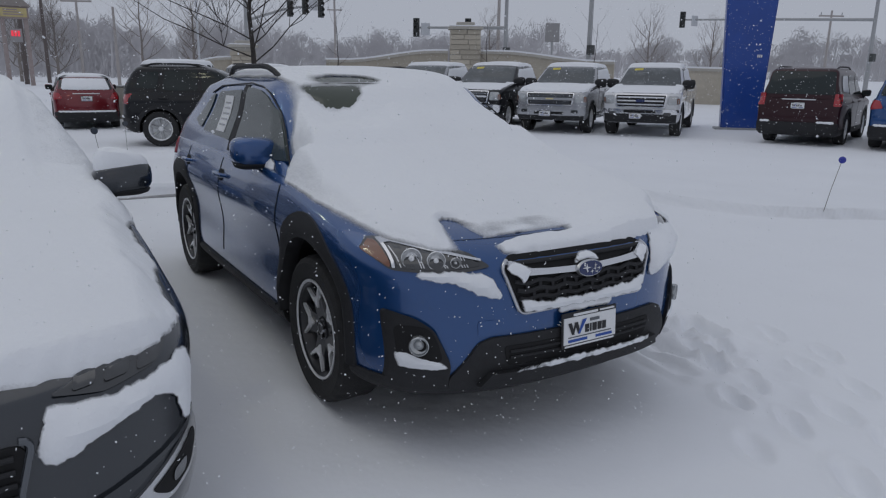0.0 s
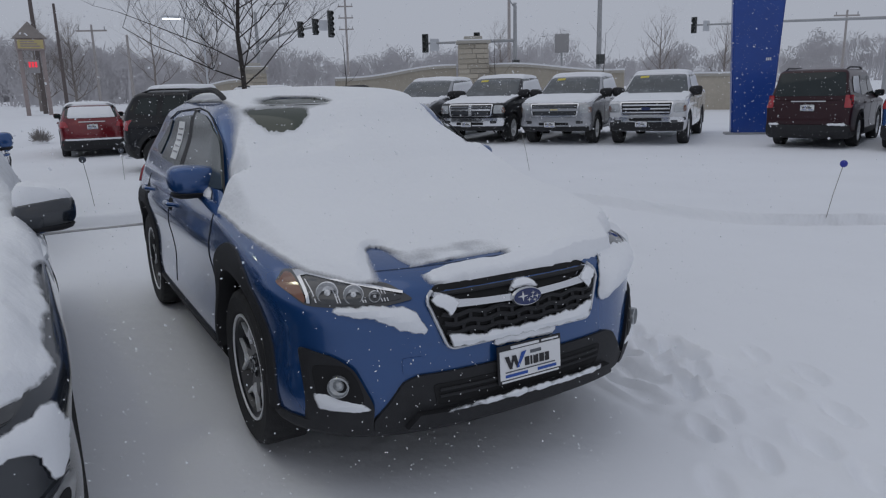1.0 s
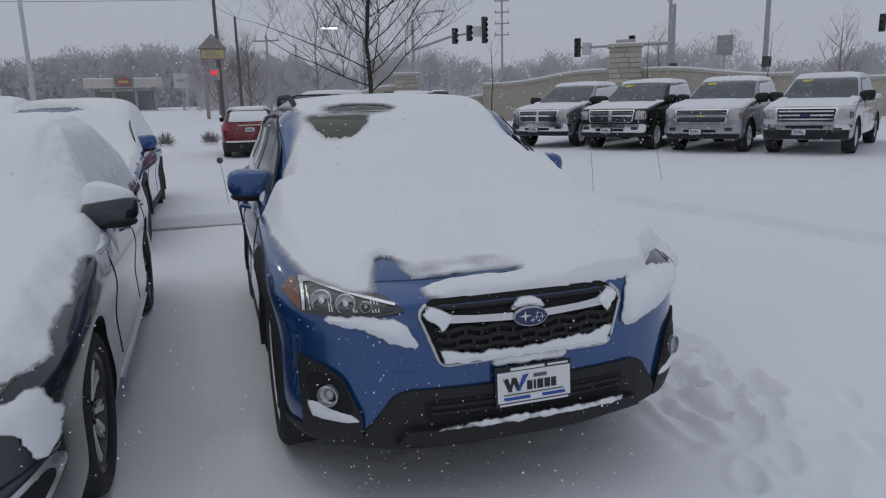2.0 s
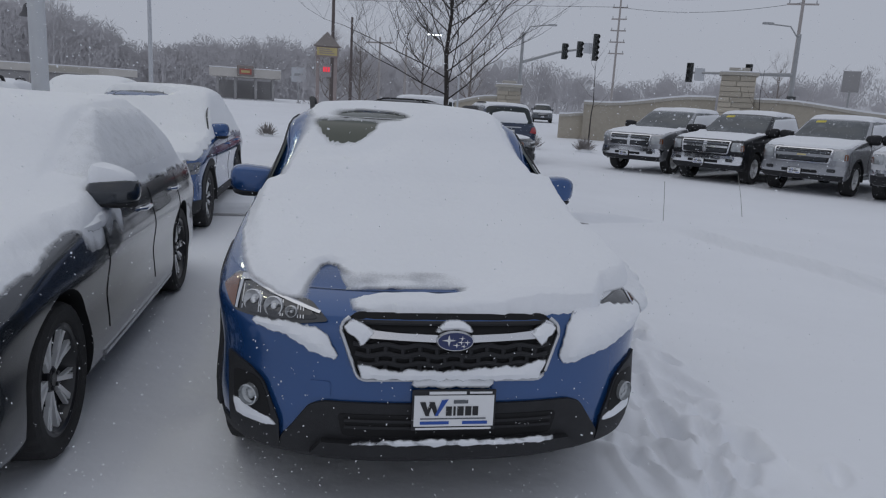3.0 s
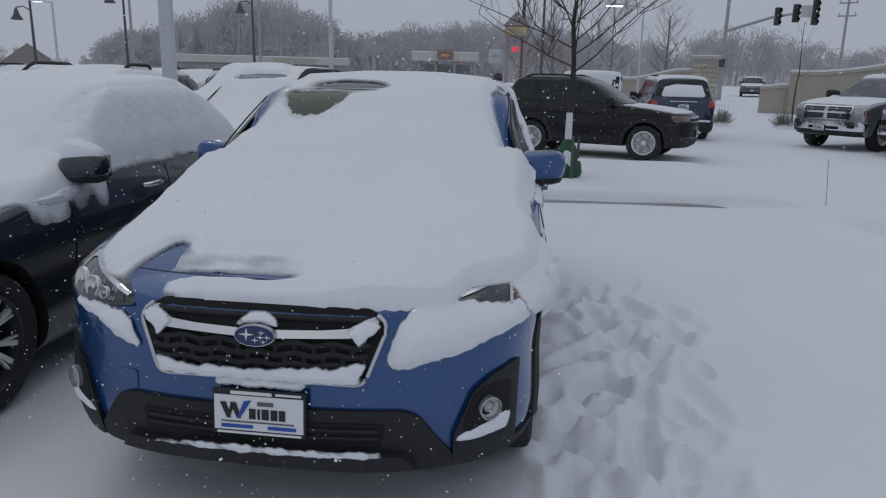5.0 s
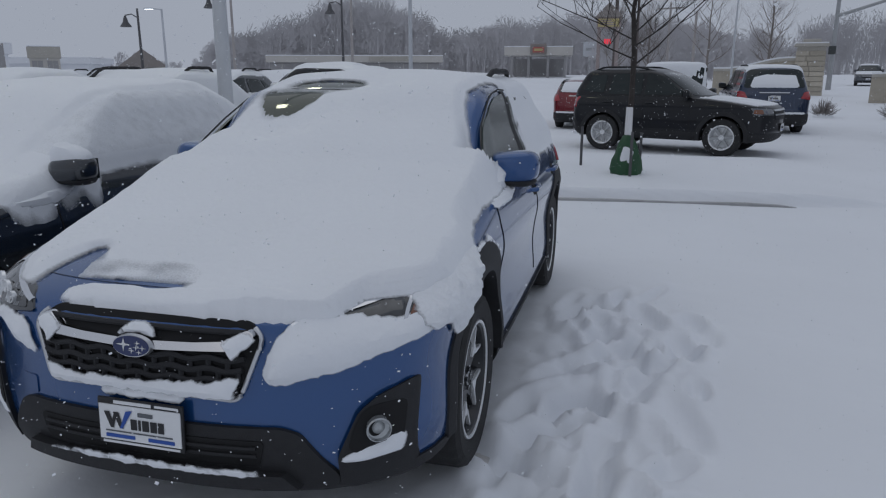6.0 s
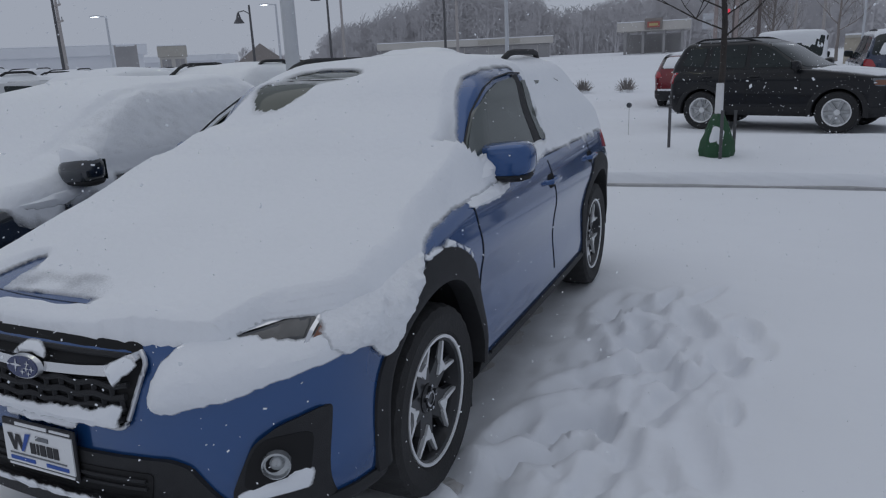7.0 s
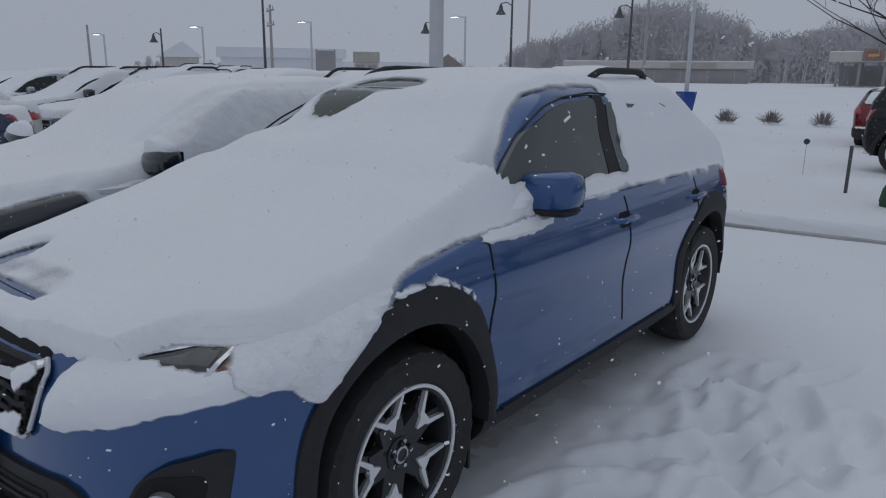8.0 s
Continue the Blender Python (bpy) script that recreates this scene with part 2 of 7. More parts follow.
def add_tube(bm, pts, radii, sides=8, cap=True):
    """A tapered tube along a polyline."""
    pts = [Vector(p) for p in pts]
    if not isinstance(radii, (list, tuple)):
        radii = [radii] * len(pts)
    rings = []
    for i, p in enumerate(pts):
        d = (pts[min(i + 1, len(pts) - 1)] - pts[max(i - 1, 0)]).normalized()
        a = d.cross(Vector((0.3, 0.1, 1)) if abs(d.z) < 0.9 else Vector((1, 0.2, 0))).normalized()
        b = d.cross(a)
        rings.append([bm.verts.new(p + (a * math.cos(k * math.tau / sides) + b * math.sin(k * math.tau / sides)) * radii[i]) for k in range(sides)])
    for r0, r1 in zip(rings, rings[1:]):
        for k in range(sides):
            bm.faces.new((r0[k], r0[(k + 1) % sides], r1[(k + 1) % sides], r1[k]))
    if cap:
        bm.faces.new(rings[0][::-1])
        bm.faces.new(rings[-1])


def tube(pts, radii, sides=8):
    bm = bmesh.new()
    add_tube(bm, pts, radii, sides)
    return bm


def add_lathe(bm, profile, segs=32, axis="x"):
    """Turns (radius, along) pairs round the axis."""
    rings = []
    for r, a in profile:
        ring = []
        for k in range(segs):
            c, s = math.cos(k * math.tau / segs), math.sin(k * math.tau / segs)
            ring.append(bm.verts.new((a, r * c, r * s) if axis == "x" else (r * c, r * s, a)))
        rings.append(ring)
    for r0, r1 in zip(rings, rings[1:]):
        for k in range(segs):
            bm.faces.new((r0[k], r0[(k + 1) % segs], r1[(k + 1) % segs], r1[k]))
    return rings


def curve(points):
    """A smooth function through (at, value) pairs that never overshoots."""
    xs, ys = np.array([p[0] for p in points], float), np.array([p[1] for p in points], float)
    d = np.diff(ys) / np.diff(xs)
    m = np.zeros(len(xs))
    m[0], m[-1] = d[0], d[-1]
    for i in range(1, len(xs) - 1):
        m[i] = 0 if d[i - 1] * d[i] <= 0 else 2 * d[i - 1] * d[i] / (d[i - 1] + d[i])

    def f(x):
        x = np.clip(np.asarray(x, float), xs[0], xs[-1])
        i = np.clip(np.searchsorted(xs, x) - 1, 0, len(xs) - 2)
        h = xs[i + 1] - xs[i]
        t = (x - xs[i]) / h
        return ((2 * t ** 3 - 3 * t ** 2 + 1) * ys[i] + (t ** 3 - 2 * t ** 2 + t) * h * m[i]
                + (-2 * t ** 3 + 3 * t ** 2) * ys[i + 1] + (t ** 3 - t ** 2) * h * m[i + 1])
    return f


def wobble(x, y, f=1.0, seed=0.0):
    """Smooth noise over arrays, about -1 to 1."""
    x, y = np.asarray(x, float) * f + seed, np.asarray(y, float) * f - seed * 0.7
    return (np.sin(1.7 * x + 1.3 * np.sin(2.1 * y + 0.7) + seed) * np.cos(1.9 * y + 1.1 * np.sin(1.5 * x - 0.4))
            + 0.6 * np.sin(3.9 * x - 2.2 * y + 1.2 * np.sin(3.1 * y)) * np.cos(3.3 * y + 1.7 * x)
            + 0.35 * np.sin(8.1 * x + 5.0 * y + np.sin(6.0 * y)) * np.sin(7.3 * y - 3.1 * x)) / 1.5


def soft(a, lo, hi):
    """A smooth step from 0 at lo to 1 at hi."""
    t = np.clip((np.asarray(a, float) - lo) / (hi - lo), 0, 1)
    return t * t * (3 - 2 * t)


# ---- the shape of a car body: a stack of level outlines ----
class Shell:
    """Level outlines between two heights. The nose points to -y. Each outline has a bowed front, long sides and a bowed rear."""

    def __init__(self, yf, yr, w, bf, br, nf=2.4, nr=2.6, mid=1.3, bow=0.03):
        self.zs = [p[0] for p in w]
        self.z0, self.z1 = self.zs[0], self.zs[-1]
        self.yf, self.yr, self.w, self.bf, self.br = curve(yf), curve(yr), curve(w), curve(bf), curve(br)
        self.nf, self.nr, self.mid, self.bow = nf, nr, mid, bow

    def taper(self, y):
        return 1 - self.bow * ((np.asarray(y) - self.mid) / 2.2) ** 2

    def front(self, x, z):
        yf, bf, w = self.yf(z), self.bf(z), self.w(z)
        y = yf
        for _ in range(4):
            q = np.clip(np.abs(x) / (w * self.taper(y)), 0, 1) ** self.nf
            y = yf + bf * (1 - (1 - q) ** (1 / self.nf))
        return y

    def rear(self, x, z):
        yr, br, w = self.yr(z), self.br(z), self.w(z)
        y = yr
        for _ in range(4):
            q = np.clip(np.abs(x) / (w * self.taper(y)), 0, 1) ** self.nr
            y = yr - br * (1 - (1 - q) ** (1 / self.nr))
        return y

    def side(self, y, z):
        yf, yr, bf, br, w = self.yf(z), self.yr(z), self.bf(z), self.br(z), self.w(z)
        qf = np.clip(1 - (y - yf) / bf, 0, 1)
        qr = np.clip(1 - (yr - y) / br, 0, 1)
        x = w * self.taper(y) * (1 - qf ** self.nf) ** (1 / self.nf) * (1 - qr ** self.nr) ** (1 / self.nr)
        return np.where((y < yf) | (y > yr), -1.0, x)

    def outline(self, z, grow=0.0, nose=13, flank=22):
        yf, yr, bf, br, w = (float(f(z)) for f in (self.yf, self.yr, self.bf, self.br, self.w))
        pts = []
        for k in range(nose):
            q = math.sin(math.pi / 2 * k / nose)
            y = yf + bf * (1 - (1 - q ** self.nf) ** (1 / self.nf))
            pts.append((q * w, y))
        for k in range(flank + 1):
            pts.append((w, yf + bf + (yr - br - yf - bf) * k / flank))
        for k in range(nose - 1, -1, -1):
            q = math.sin(math.pi / 2 * k / nose)
            y = yr - br * (1 - (1 - q ** self.nr) ** (1 / self.nr))
            pts.append((q * w, y))
        half = []
        for k, (x, y) in enumerate(pts):
            x *= float(self.taper(y))
            if grow:
                x += grow * min(1, x / max(w * 0.9, 0.01))
                y += grow * (-1 if y < self.mid else 1) * (1 if k < nose or k > nose + flank else 0)
            half.append((x, y))
        return half + [(-x, y) for x, y in half[-2:0:-1]]

    def mesh(self, z0=None, z1=None, grow=0.0, step=0.03, nose=13, flank=22):
        z0, z1 = self.z0 if z0 is None else z0, self.z1 if z1 is None else z1
        zs = sorted({z0, z1, *[z for z in self.zs if z0 < z < z1]})
        fine = []
        for a, b in zip(zs, zs[1:]):
            k = max(1, math.ceil((b - a) / step))
            fine += [a + (b - a) * i / k for i in range(k)]
        fine.append(z1)
        verts, faces = [], []
        for z in fine:
            verts += [(x, y, z) for x, y in self.outline(z, grow, nose, flank)]
        n = len(verts) // len(fine)
        for i in range(len(fine) - 1):
            for k in range(n):
                a, b = i * n + k, i * n + (k + 1) % n
                faces.append((a, b, b + n, a + n))
        faces.append(tuple(range(n))[::-1])
        faces.append(tuple(range(len(verts) - n, len(verts))))
        me = bpy.data.meshes.new("shell")
        me.from_pydata(verts, [], faces)
        bm = bmesh.new()
        bm.from_mesh(me)
        bmesh.ops.recalc_face_normals(bm, faces=bm.faces)
        bm.to_mesh(me)
        bm.free()
        return me


def carve(mesh, mats, axles, hub, radius, inner, outer=1.3):
    """The mesh with its wheel arches cut out."""
    ob = new("carved", mesh)
    for m in mats:
        mesh.materials.append(m)
    bm = bmesh.new()
    for y in axles:
        for s in (-1, 1):
            bmesh.ops.create_cone(bm, cap_ends=True, segments=40, radius1=radius, radius2=radius, depth=outer - inner,
                                  matrix=Matrix.Translation((s * (outer + inner) / 2, y, hub)) @ Matrix.Rotation(math.pi / 2, 4, "Y"))
    cm = bpy.data.meshes.new("cutter")
    bm.to_mesh(cm)
    bm.free()
    cm.materials.append(mats[-1])
    cut = new("cutter", cm)
    mod = ob.modifiers.new("arches", "BOOLEAN")
    mod.operation, mod.object, mod.solver, mod.material_mode = "DIFFERENCE", cut, "EXACT", "TRANSFER"
    dg = bpy.context.evaluated_depsgraph_get()
    dg.update()
    out = bpy.data.meshes.new_from_object(ob.evaluated_get(dg), depsgraph=dg)
    bpy.data.objects.remove(ob)
    bpy.data.objects.remove(cut)
    return out


def finish(mesh, angle=40):
    bm = bmesh.new()
    bm.from_mesh(mesh)
    for f in bm.faces:
        f.smooth = True
    for e in bm.edges:
        if len(e.link_faces) == 2 and e.calc_face_angle(0) > radians(angle):
            e.smooth = False
    bm.to_mesh(mesh)
    bm.free()
    return mesh


def round_poly(pts, r=0.03, n=3):
    """The polygon with its corners rounded."""
    out = []
    for i, p in enumerate(pts):
        p, a, b = Vector(p), Vector(pts[i - 1]), Vector(pts[(i + 1) % len(pts)])
        da, db = (a - p), (b - p)
        ra, rb = min(r, da.length * 0.45), min(r, db.length * 0.45)
        pa, pb = p + da.normalized() * ra, p + db.normalized() * rb
        for k in range(n + 1):
            t = k / n
            out.append(tuple(pa * (1 - t) ** 2 + p * 2 * t * (1 - t) + pb * t * t))
    return out


def ragged(poly, step, amp, seed):
    """The outline with fine irregular bites, as loose snow has."""
    rng = random.Random(int(seed * 100) + 7)
    out = []
    for i, p in enumerate(poly):
        p, q = Vector(p), Vector(poly[(i + 1) % len(poly)])
        k = max(1, int((q - p).length / step))
        n = (q - p).orthogonal().normalized() if (q - p).length > 1e-6 else Vector((0, 0))
        for j in range(k):
            out.append(tuple(p.lerp(q, j / k) + n * (rng.uniform(-amp, amp) + amp * 1.2 * float(wobble(p.x * 9 + j * 0.35, p.y * 9, 1.0, seed)))))
    return out


def patch(poly, place, off, thick, cell=0.05, puff=0.0, rough=0.0, seed=0.0):
    """A sheet with thickness, cut from a plane outline and laid on a surface. place(u, v, off) gives the point; puff swells its middle."""
    if puff:
        poly = ragged(poly, 0.012, min(0.0045, 0.014 * max(max(p[0] for p in poly) - min(p[0] for p in poly), 0.1)), seed)
    bm = bmesh.new()
    f = bm.faces.new([bm.verts.new((u, v, 0)) for u, v in poly])
    us, vs = [p[0] for p in poly], [p[1] for p in poly]
    for lo, hi, axis in ((min(us), max(us), 0), (min(vs), max(vs), 1)):
        k = max(1, math.ceil((hi - lo) / cell))
        for i in range(1, k):
            co, no = [0, 0, 0], [0, 0, 0]
            co[axis], no[axis] = lo + (hi - lo) * i / k, 1
            bmesh.ops.bisect_plane(bm, geom=bm.verts[:] + bm.edges[:] + bm.faces[:], plane_co=co, plane_no=no)
    rim = [e for e in bm.edges if e.is_boundary]
    deep = {}
    layer = bm.verts.layers.float.new("depth") if puff else None
    if puff:
        segs = [(Vector(poly[i - 1]), Vector(poly[i])) for i in range(len(poly))]
        for v in bm.verts:
            p, best = v.co.xy, 9.0
            for a, b in segs:
                d = b - a
                t = max(0, min(1, (p - a).dot(d) / max(d.length_squared, 1e-9)))
                best = min(best, (p - a - d * t).length)
            deep[v] = best
    ext = bmesh.ops.extrude_edge_only(bm, edges=rim)
    back = {v for v in ext["geom"] if isinstance(v, bmesh.types.BMVert)}
    for v in bm.verts:
        u, w = v.co.x, v.co.y
        o = off
        if v in back:
            o = off - thick
        elif puff:
            d = deep.get(v, 0)
            o = off + puff * (1 - math.exp(-d / (puff * 0.9))) * (1 + rough * float(wobble(u, w, 9, seed)) + 0.4 * rough * float(wobble(u, w, 24, seed)))
            v[layer] = d * 2.0
        v.co = place(u, w, o)
    return bm


def on_front(shell):
    return lambda u, v, o: (u, float(shell.front(u, v)) - o, v)


def on_rear(shell):
    return lambda u, v, o: (u, float(shell.rear(u, v)) + o, v)


def on_side(shell, s):
    def place(u, v, o):
        y = min(max(u, float(shell.yf(v)) + 0.12), float(shell.yr(v)) - 0.12)
        return (s * (float(shell.side(y, v)) + o), u, v)
    return place


def top_height(shells, x, y, levels=150):
    """The height of the body's upper skin over arrays of x and y."""
    h = np.full(x.shape, -1.0)
    for sh in shells:
        for z in np.linspace(sh.z0, sh.z1, levels):
            h = np.where(np.abs(x) <= sh.side(y, z), np.maximum(h, z), h)
    return h


def snow_cover(shells, depth, m, label, ny=170, nx=84, low=0.6, mat=None, blur=2, y0=None, y1=None, lift=None):
    """Snow lying on a car: its skin lifted by depth(x, y, skin height). Where the depth is negative the paint is bare."""
    y0 = min(float(sh.yf(z)) for sh in shells for z in sh.zs) + 0.012 if y0 is None else y0
    y1 = max(float(sh.yr(z)) for sh in shells for z in sh.zs) - 0.012 if y1 is None else y1
    t = np.linspace(0, 1, ny)
    ys = y0 + (y1 - y0) * (t - 0.06 * np.sin(2 * np.pi * t))
    wide = np.array([max(float(sh.side(y, z)) for sh in shells for z in np.linspace(sh.z0, sh.z1, 25)) for y in ys])
    xi = np.linspace(-1, 1, nx)
    xi = xi * (1.25 - 0.25 * xi ** 2)
    x, y = wide[:, None] * xi[None, :] * 0.997, np.repeat(ys[:, None], nx, 1)
    h = top_height(shells, x, y)
    g = h.copy()
    for _ in range(blur):
        p = np.pad(g, 1, mode="edge")
        g = (p[1:-1, 1:-1] * 2 + p[:-2, 1:-1] + p[2:, 1:-1] + p[1:-1, :-2] + p[1:-1, 2:]) / 6
    d = depth(x, y, h)
    d = np.where(h < low, -0.05, d)
    z = np.where(d > 0, h + (np.maximum(g, h - 0.01 * soft(d, 0.01, 0.03)) - h) * soft(d, 0.0, 0.02) + d + 0.003, h + np.maximum(d, -0.05))
    if lift is not None:
        z = z + lift(x, y, h)
    keep = d > -0.045
    idx = np.arange(ny * nx).reshape(ny, nx)
    faces = []
    for i in range(ny - 1):
        for j in range(nx - 1):
            if keep[i, j] or keep[i + 1, j] or keep[i, j + 1] or keep[i + 1, j + 1]:
                faces.append((idx[i, j], idx[i, j + 1], idx[i + 1, j + 1], idx[i + 1, j]))
    me = bpy.data.meshes.new("snow_blanket")
    me.from_pydata(np.stack([x, y, z], -1).reshape(-1, 3).tolist(), [], [tuple(int(a) for a in f) for f in faces])
    at = me.attributes.new("depth", "FLOAT", "POINT")
    at.data.foreach_set("value", np.maximum(d, 0).astype(np.float32).reshape(-1))
    bm = bmesh.new()
    bm.from_mesh(me)
    bmesh.ops.delete(bm, geom=[v for v in bm.verts if not v.link_faces], context="VERTS")
    bm.to_mesh(me)
    bm.free()
    ob = link("snow_blanket", me, mat or SNOW_P)
    ob.matrix_world = m
    return tagged(ob, label, "snow", "snow on the parked cars")


# ---- wheels ----
WHEELS = {}


def wheel_meshes(kind, radius, width, rim):
    key = (kind, radius, width, rim)
    if key in WHEELS:
        return WHEELS[key]
    half = width / 2
    bm = bmesh.new()
    rr = rim
    prof = [(rr, -half * 0.8), (rr + 0.02, -half * 0.95), (radius * 0.9, -half * 1.02), (radius * 0.975, -half * 0.9), (radius, -half * 0.7),
            (radius * 1.003, 0), (radius, half * 0.7), (radius * 0.975, half * 0.9), (radius * 0.9, half * 1.02), (rr + 0.02, half * 0.95), (rr, half * 0.8)]
    rings = add_lathe(bm, prof, 120)
    # tread: the crown and shoulders are notched all round
    for i, deep in ((3, 0.012), (4, 0.016), (5, 0.006), (6, 0.016), (7, 0.012)):
        for k, v in enumerate(rings[i]):
            if (k + (2 if i > 5 else 0)) % 4 < 2:
                v.co.y *= 1 - deep
                v.co.z *= 1 - deep
    bmesh.ops.recalc_face_normals(bm, faces=bm.faces)
    tyre = bpy.data.meshes.new("tyre")
    bm.to_mesh(tyre)
    bm.free()
    finish(tyre, 30)
    bm = bmesh.new()
    add_lathe(bm, [(rr, half * 0.82), (rr + 0.012, half * 0.86), (rr - 0.004, half * 0.88), (rr - 0.014, half * 0.8), (rr - 0.03, half * 0.3), (rr - 0.05, -half * 0.2), (0.03, -half * 0.2)], 48)
    bmesh.ops.recalc_face_normals(bm, faces=bm.faces)
    barrel = bpy.data.meshes.new("rim")
    bm.to_mesh(barrel)
    bm.free()
    finish(barrel, 30)
    bm = bmesh.new()
    face = half * 0.72

    def blade(a0, r0, w0, a1, r1, w1, x0, x1, thick=0.02):
        ring = []
        for a, r, w, x in ((a0, r0, w0, x0), (a1, r1, w1, x1)):
            c = Vector((0, math.cos(a) * r, math.sin(a) * r))
            t = Vector((0, -math.sin(a), math.cos(a))) * w
            ring.append([bm.verts.new(c - t + Vector((x, 0, 0))), bm.verts.new(c + t + Vector((x, 0, 0))),
                         bm.verts.new(c + t * 1.15 + Vector((x - thick, 0, 0))), bm.verts.new(c - t * 1.15 + Vector((x - thick, 0, 0)))])
        for k in range(4):
            bm.faces.new((ring[0][k], ring[0][(k + 1) % 4], ring[1][(k + 1) % 4], ring[1][k]))
        bm.faces.new(ring[0][::-1])
        bm.faces.new(ring[1])

    spokes = bmesh.new()
    if kind == "star":
        bmb, bm = bm, spokes
        for k in range(5):
            a = math.pi / 2 + k * math.tau / 5
            blade(a, rr * 0.42, 0.003, a, rr * 0.65, 0.03, face * 0.9, face * 0.96)
            for s in (-1, 1):
                blade(a + s * 0.13, rr * 0.58, 0.011, a + s * 0.37, rr - 0.004, 0.0055, face * 0.95, face)
        add_lathe(bm, [(rr + 0.009, face * 1.15), (rr + 0.007, face * 1.29), (rr - 0.004, face * 1.28), (rr - 0.007, face * 1.05)], 48)
        bm = bmb
        for k in range(5):
            a = math.pi / 2 + k * math.tau / 5
            blade(a, rr * 0.15, 0.05, a, rr * 0.6, 0.052, face * 0.72, face * 0.82)
            blade(a + math.pi / 5, rr * 0.15, 0.03, a + math.pi / 5, rr * 0.5, 0.012, face * 0.5, face * 0.5)
            for s in (-1, 1):
                blade(a + s * 0.1, rr * 0.45, 0.03, a + s * 0.3, rr - 0.01, 0.022, face * 0.74, face * 0.84)
    else:
        n = {"ten": 10, "five": 5, "six": 6}[kind]
        bmb, bm = bm, spokes
        for k in range(n):
            a = math.pi / 2 + k * math.tau / n
            if n == 10:
                a = math.pi / 2 + (k // 2) * math.tau / 5 + (0.15 if k % 2 else -0.15)
            if n == 10:
                tip = a + (0.1 if k % 2 else -0.04)
                blade(a, rr * 0.22, 0.009, tip, rr - 0.006, 0.013, face * 0.8, face)
                blade(a + (0.12 if k % 2 else -0.12), rr * 0.5, 0.004, tip + (0.16 if k % 2 else -0.16), rr - 0.006, 0.006, face * 0.82, face * 0.98)
            else:
                blade(a, rr * 0.2, rr * 1.1 / n * 0.6, a, rr - 0.006, rr * 1.5 / n * 0.5, face * 0.8, face)
        bm = bmb
    bmesh.ops.recalc_face_normals(spokes, faces=spokes.faces)
    bmesh.ops.recalc_face_normals(bm, faces=bm.faces)
    sp, bl = bpy.data.meshes.new("spokes"), bpy.data.meshes.new("dark_spokes")
    spokes.to_mesh(sp)
    spokes.free()
    bm.to_mesh(bl)
    bm.free()
    bm = bmesh.new()
    add_lathe(bm, [(rr * 0.24, face * 0.5), (rr * 0.24, face * 0.78), (rr * 0.2, face * 0.84), (0.032, face * 0.84), (0.03, face * 0.9), (0.001, face * 0.9)], 24)
    for k in range(5):
        a = k * math.tau / 5
        bmesh.ops.create_cone(bm, cap_ends=True, segments=6, radius1=0.011, radius2=0.01, depth=0.02,
                              matrix=Matrix.Translation((face * 0.86, math.cos(a) * rr * 0.17 + 0, math.sin(a) * rr * 0.17)) @ Matrix.Rotation(math.pi / 2, 4, "Y"))
    bmesh.ops.recalc_face_normals(bm, faces=bm.faces)
    hubm = bpy.data.meshes.new("hub_cap")
    bm.to_mesh(hubm)
    bm.free()
    WHEELS[key] = (tyre, barrel, sp, bl, hubm)
    return WHEELS[key]


def add_wheel(car, x, y, hub, kind, radius, width, rim, metal, dark, turn=0.0):
    tyre, barrel, sp, bl, hubm = wheel_meshes(kind, radius, width, rim)
    w = new("wheel", tyre)
    if not tyre.materials:
        tyre.materials.append(RUBBER)
    w.parent = car
    side = 1 if x > 0 else -1
    w.matrix_basis = Matrix.Translation((x - side * width / 2, y, hub)) @ Matrix.Rotation(0 if side > 0 else math.pi, 4, "Z") @ Matrix.Rotation(turn, 4, "X")
    if kind == "star":
        for k in range(5):
            a = math.pi / 5 + k * math.tau / 5 + math.pi / 2
            nut = part("lug_nut", tube([(width * 0.25, math.cos(a) * rim * 0.19, math.sin(a) * rim * 0.19), (width * 0.335, math.cos(a) * rim * 0.19, math.sin(a) * rim * 0.19)], 0.0085, 6), CHROME, w)
        bm = bmesh.new()
        add_lathe(bm, [(0.031, width * 0.3), (0.03, width * 0.333), (0.022, width * 0.336)], 20)
        part("hub_badge", bm, DULLCHROME, w, "bright ring round the hub badge")
    for nm, me, mt in (("rim", barrel, dark), ("spokes", sp, metal), ("spoke_backing", bl, dark), ("hub_cap", hubm, dark)):
        if not len(me.vertices):
            continue
        o = new(nm, me)
        if not me.materials:
            me.materials.append(mt)
        o.parent = w
    return w

# ---- ground ----
FEET = []
random.seed(11)
# trodden snow beside the blue car, and a line of single steps towards the camera's start
for k in range(58):
    v = random.random()
    FEET.append((1.36 + 0.14 * math.sin(v * 5) + max(-0.36, min(0.45, random.gauss(0, 0.2))), 2.45 - 3.0 * v + random.uniform(-0.2, 0.2), random.uniform(0.05, 0.1), random.uniform(0.13, 0.3),
                 random.gauss(-0.1, 0.4), random.uniform(0.03, 0.07)))
for x0, y0, x1, y1, n in ((1.72, 0.1, 0.72, -1.38, 9), (2.02, -0.6, 0.85, -1.75, 7)):
    for k in range(n):
        v = k / (n - 1)
        side = 0.09 if k % 2 else -0.09
        FEET.append((x0 + (x1 - x0) * v ** 1.3 + side * 0.8 + random.uniform(-0.04, 0.04), y0 + (y1 - y0) * v - side * 0.6 + random.uniform(-0.04, 0.04), random.uniform(0.05, 0.07), random.uniform(0.12, 0.16), -0.65 + random.uniform(-0.25, 0.25), random.uniform(0.03, 0.055)))
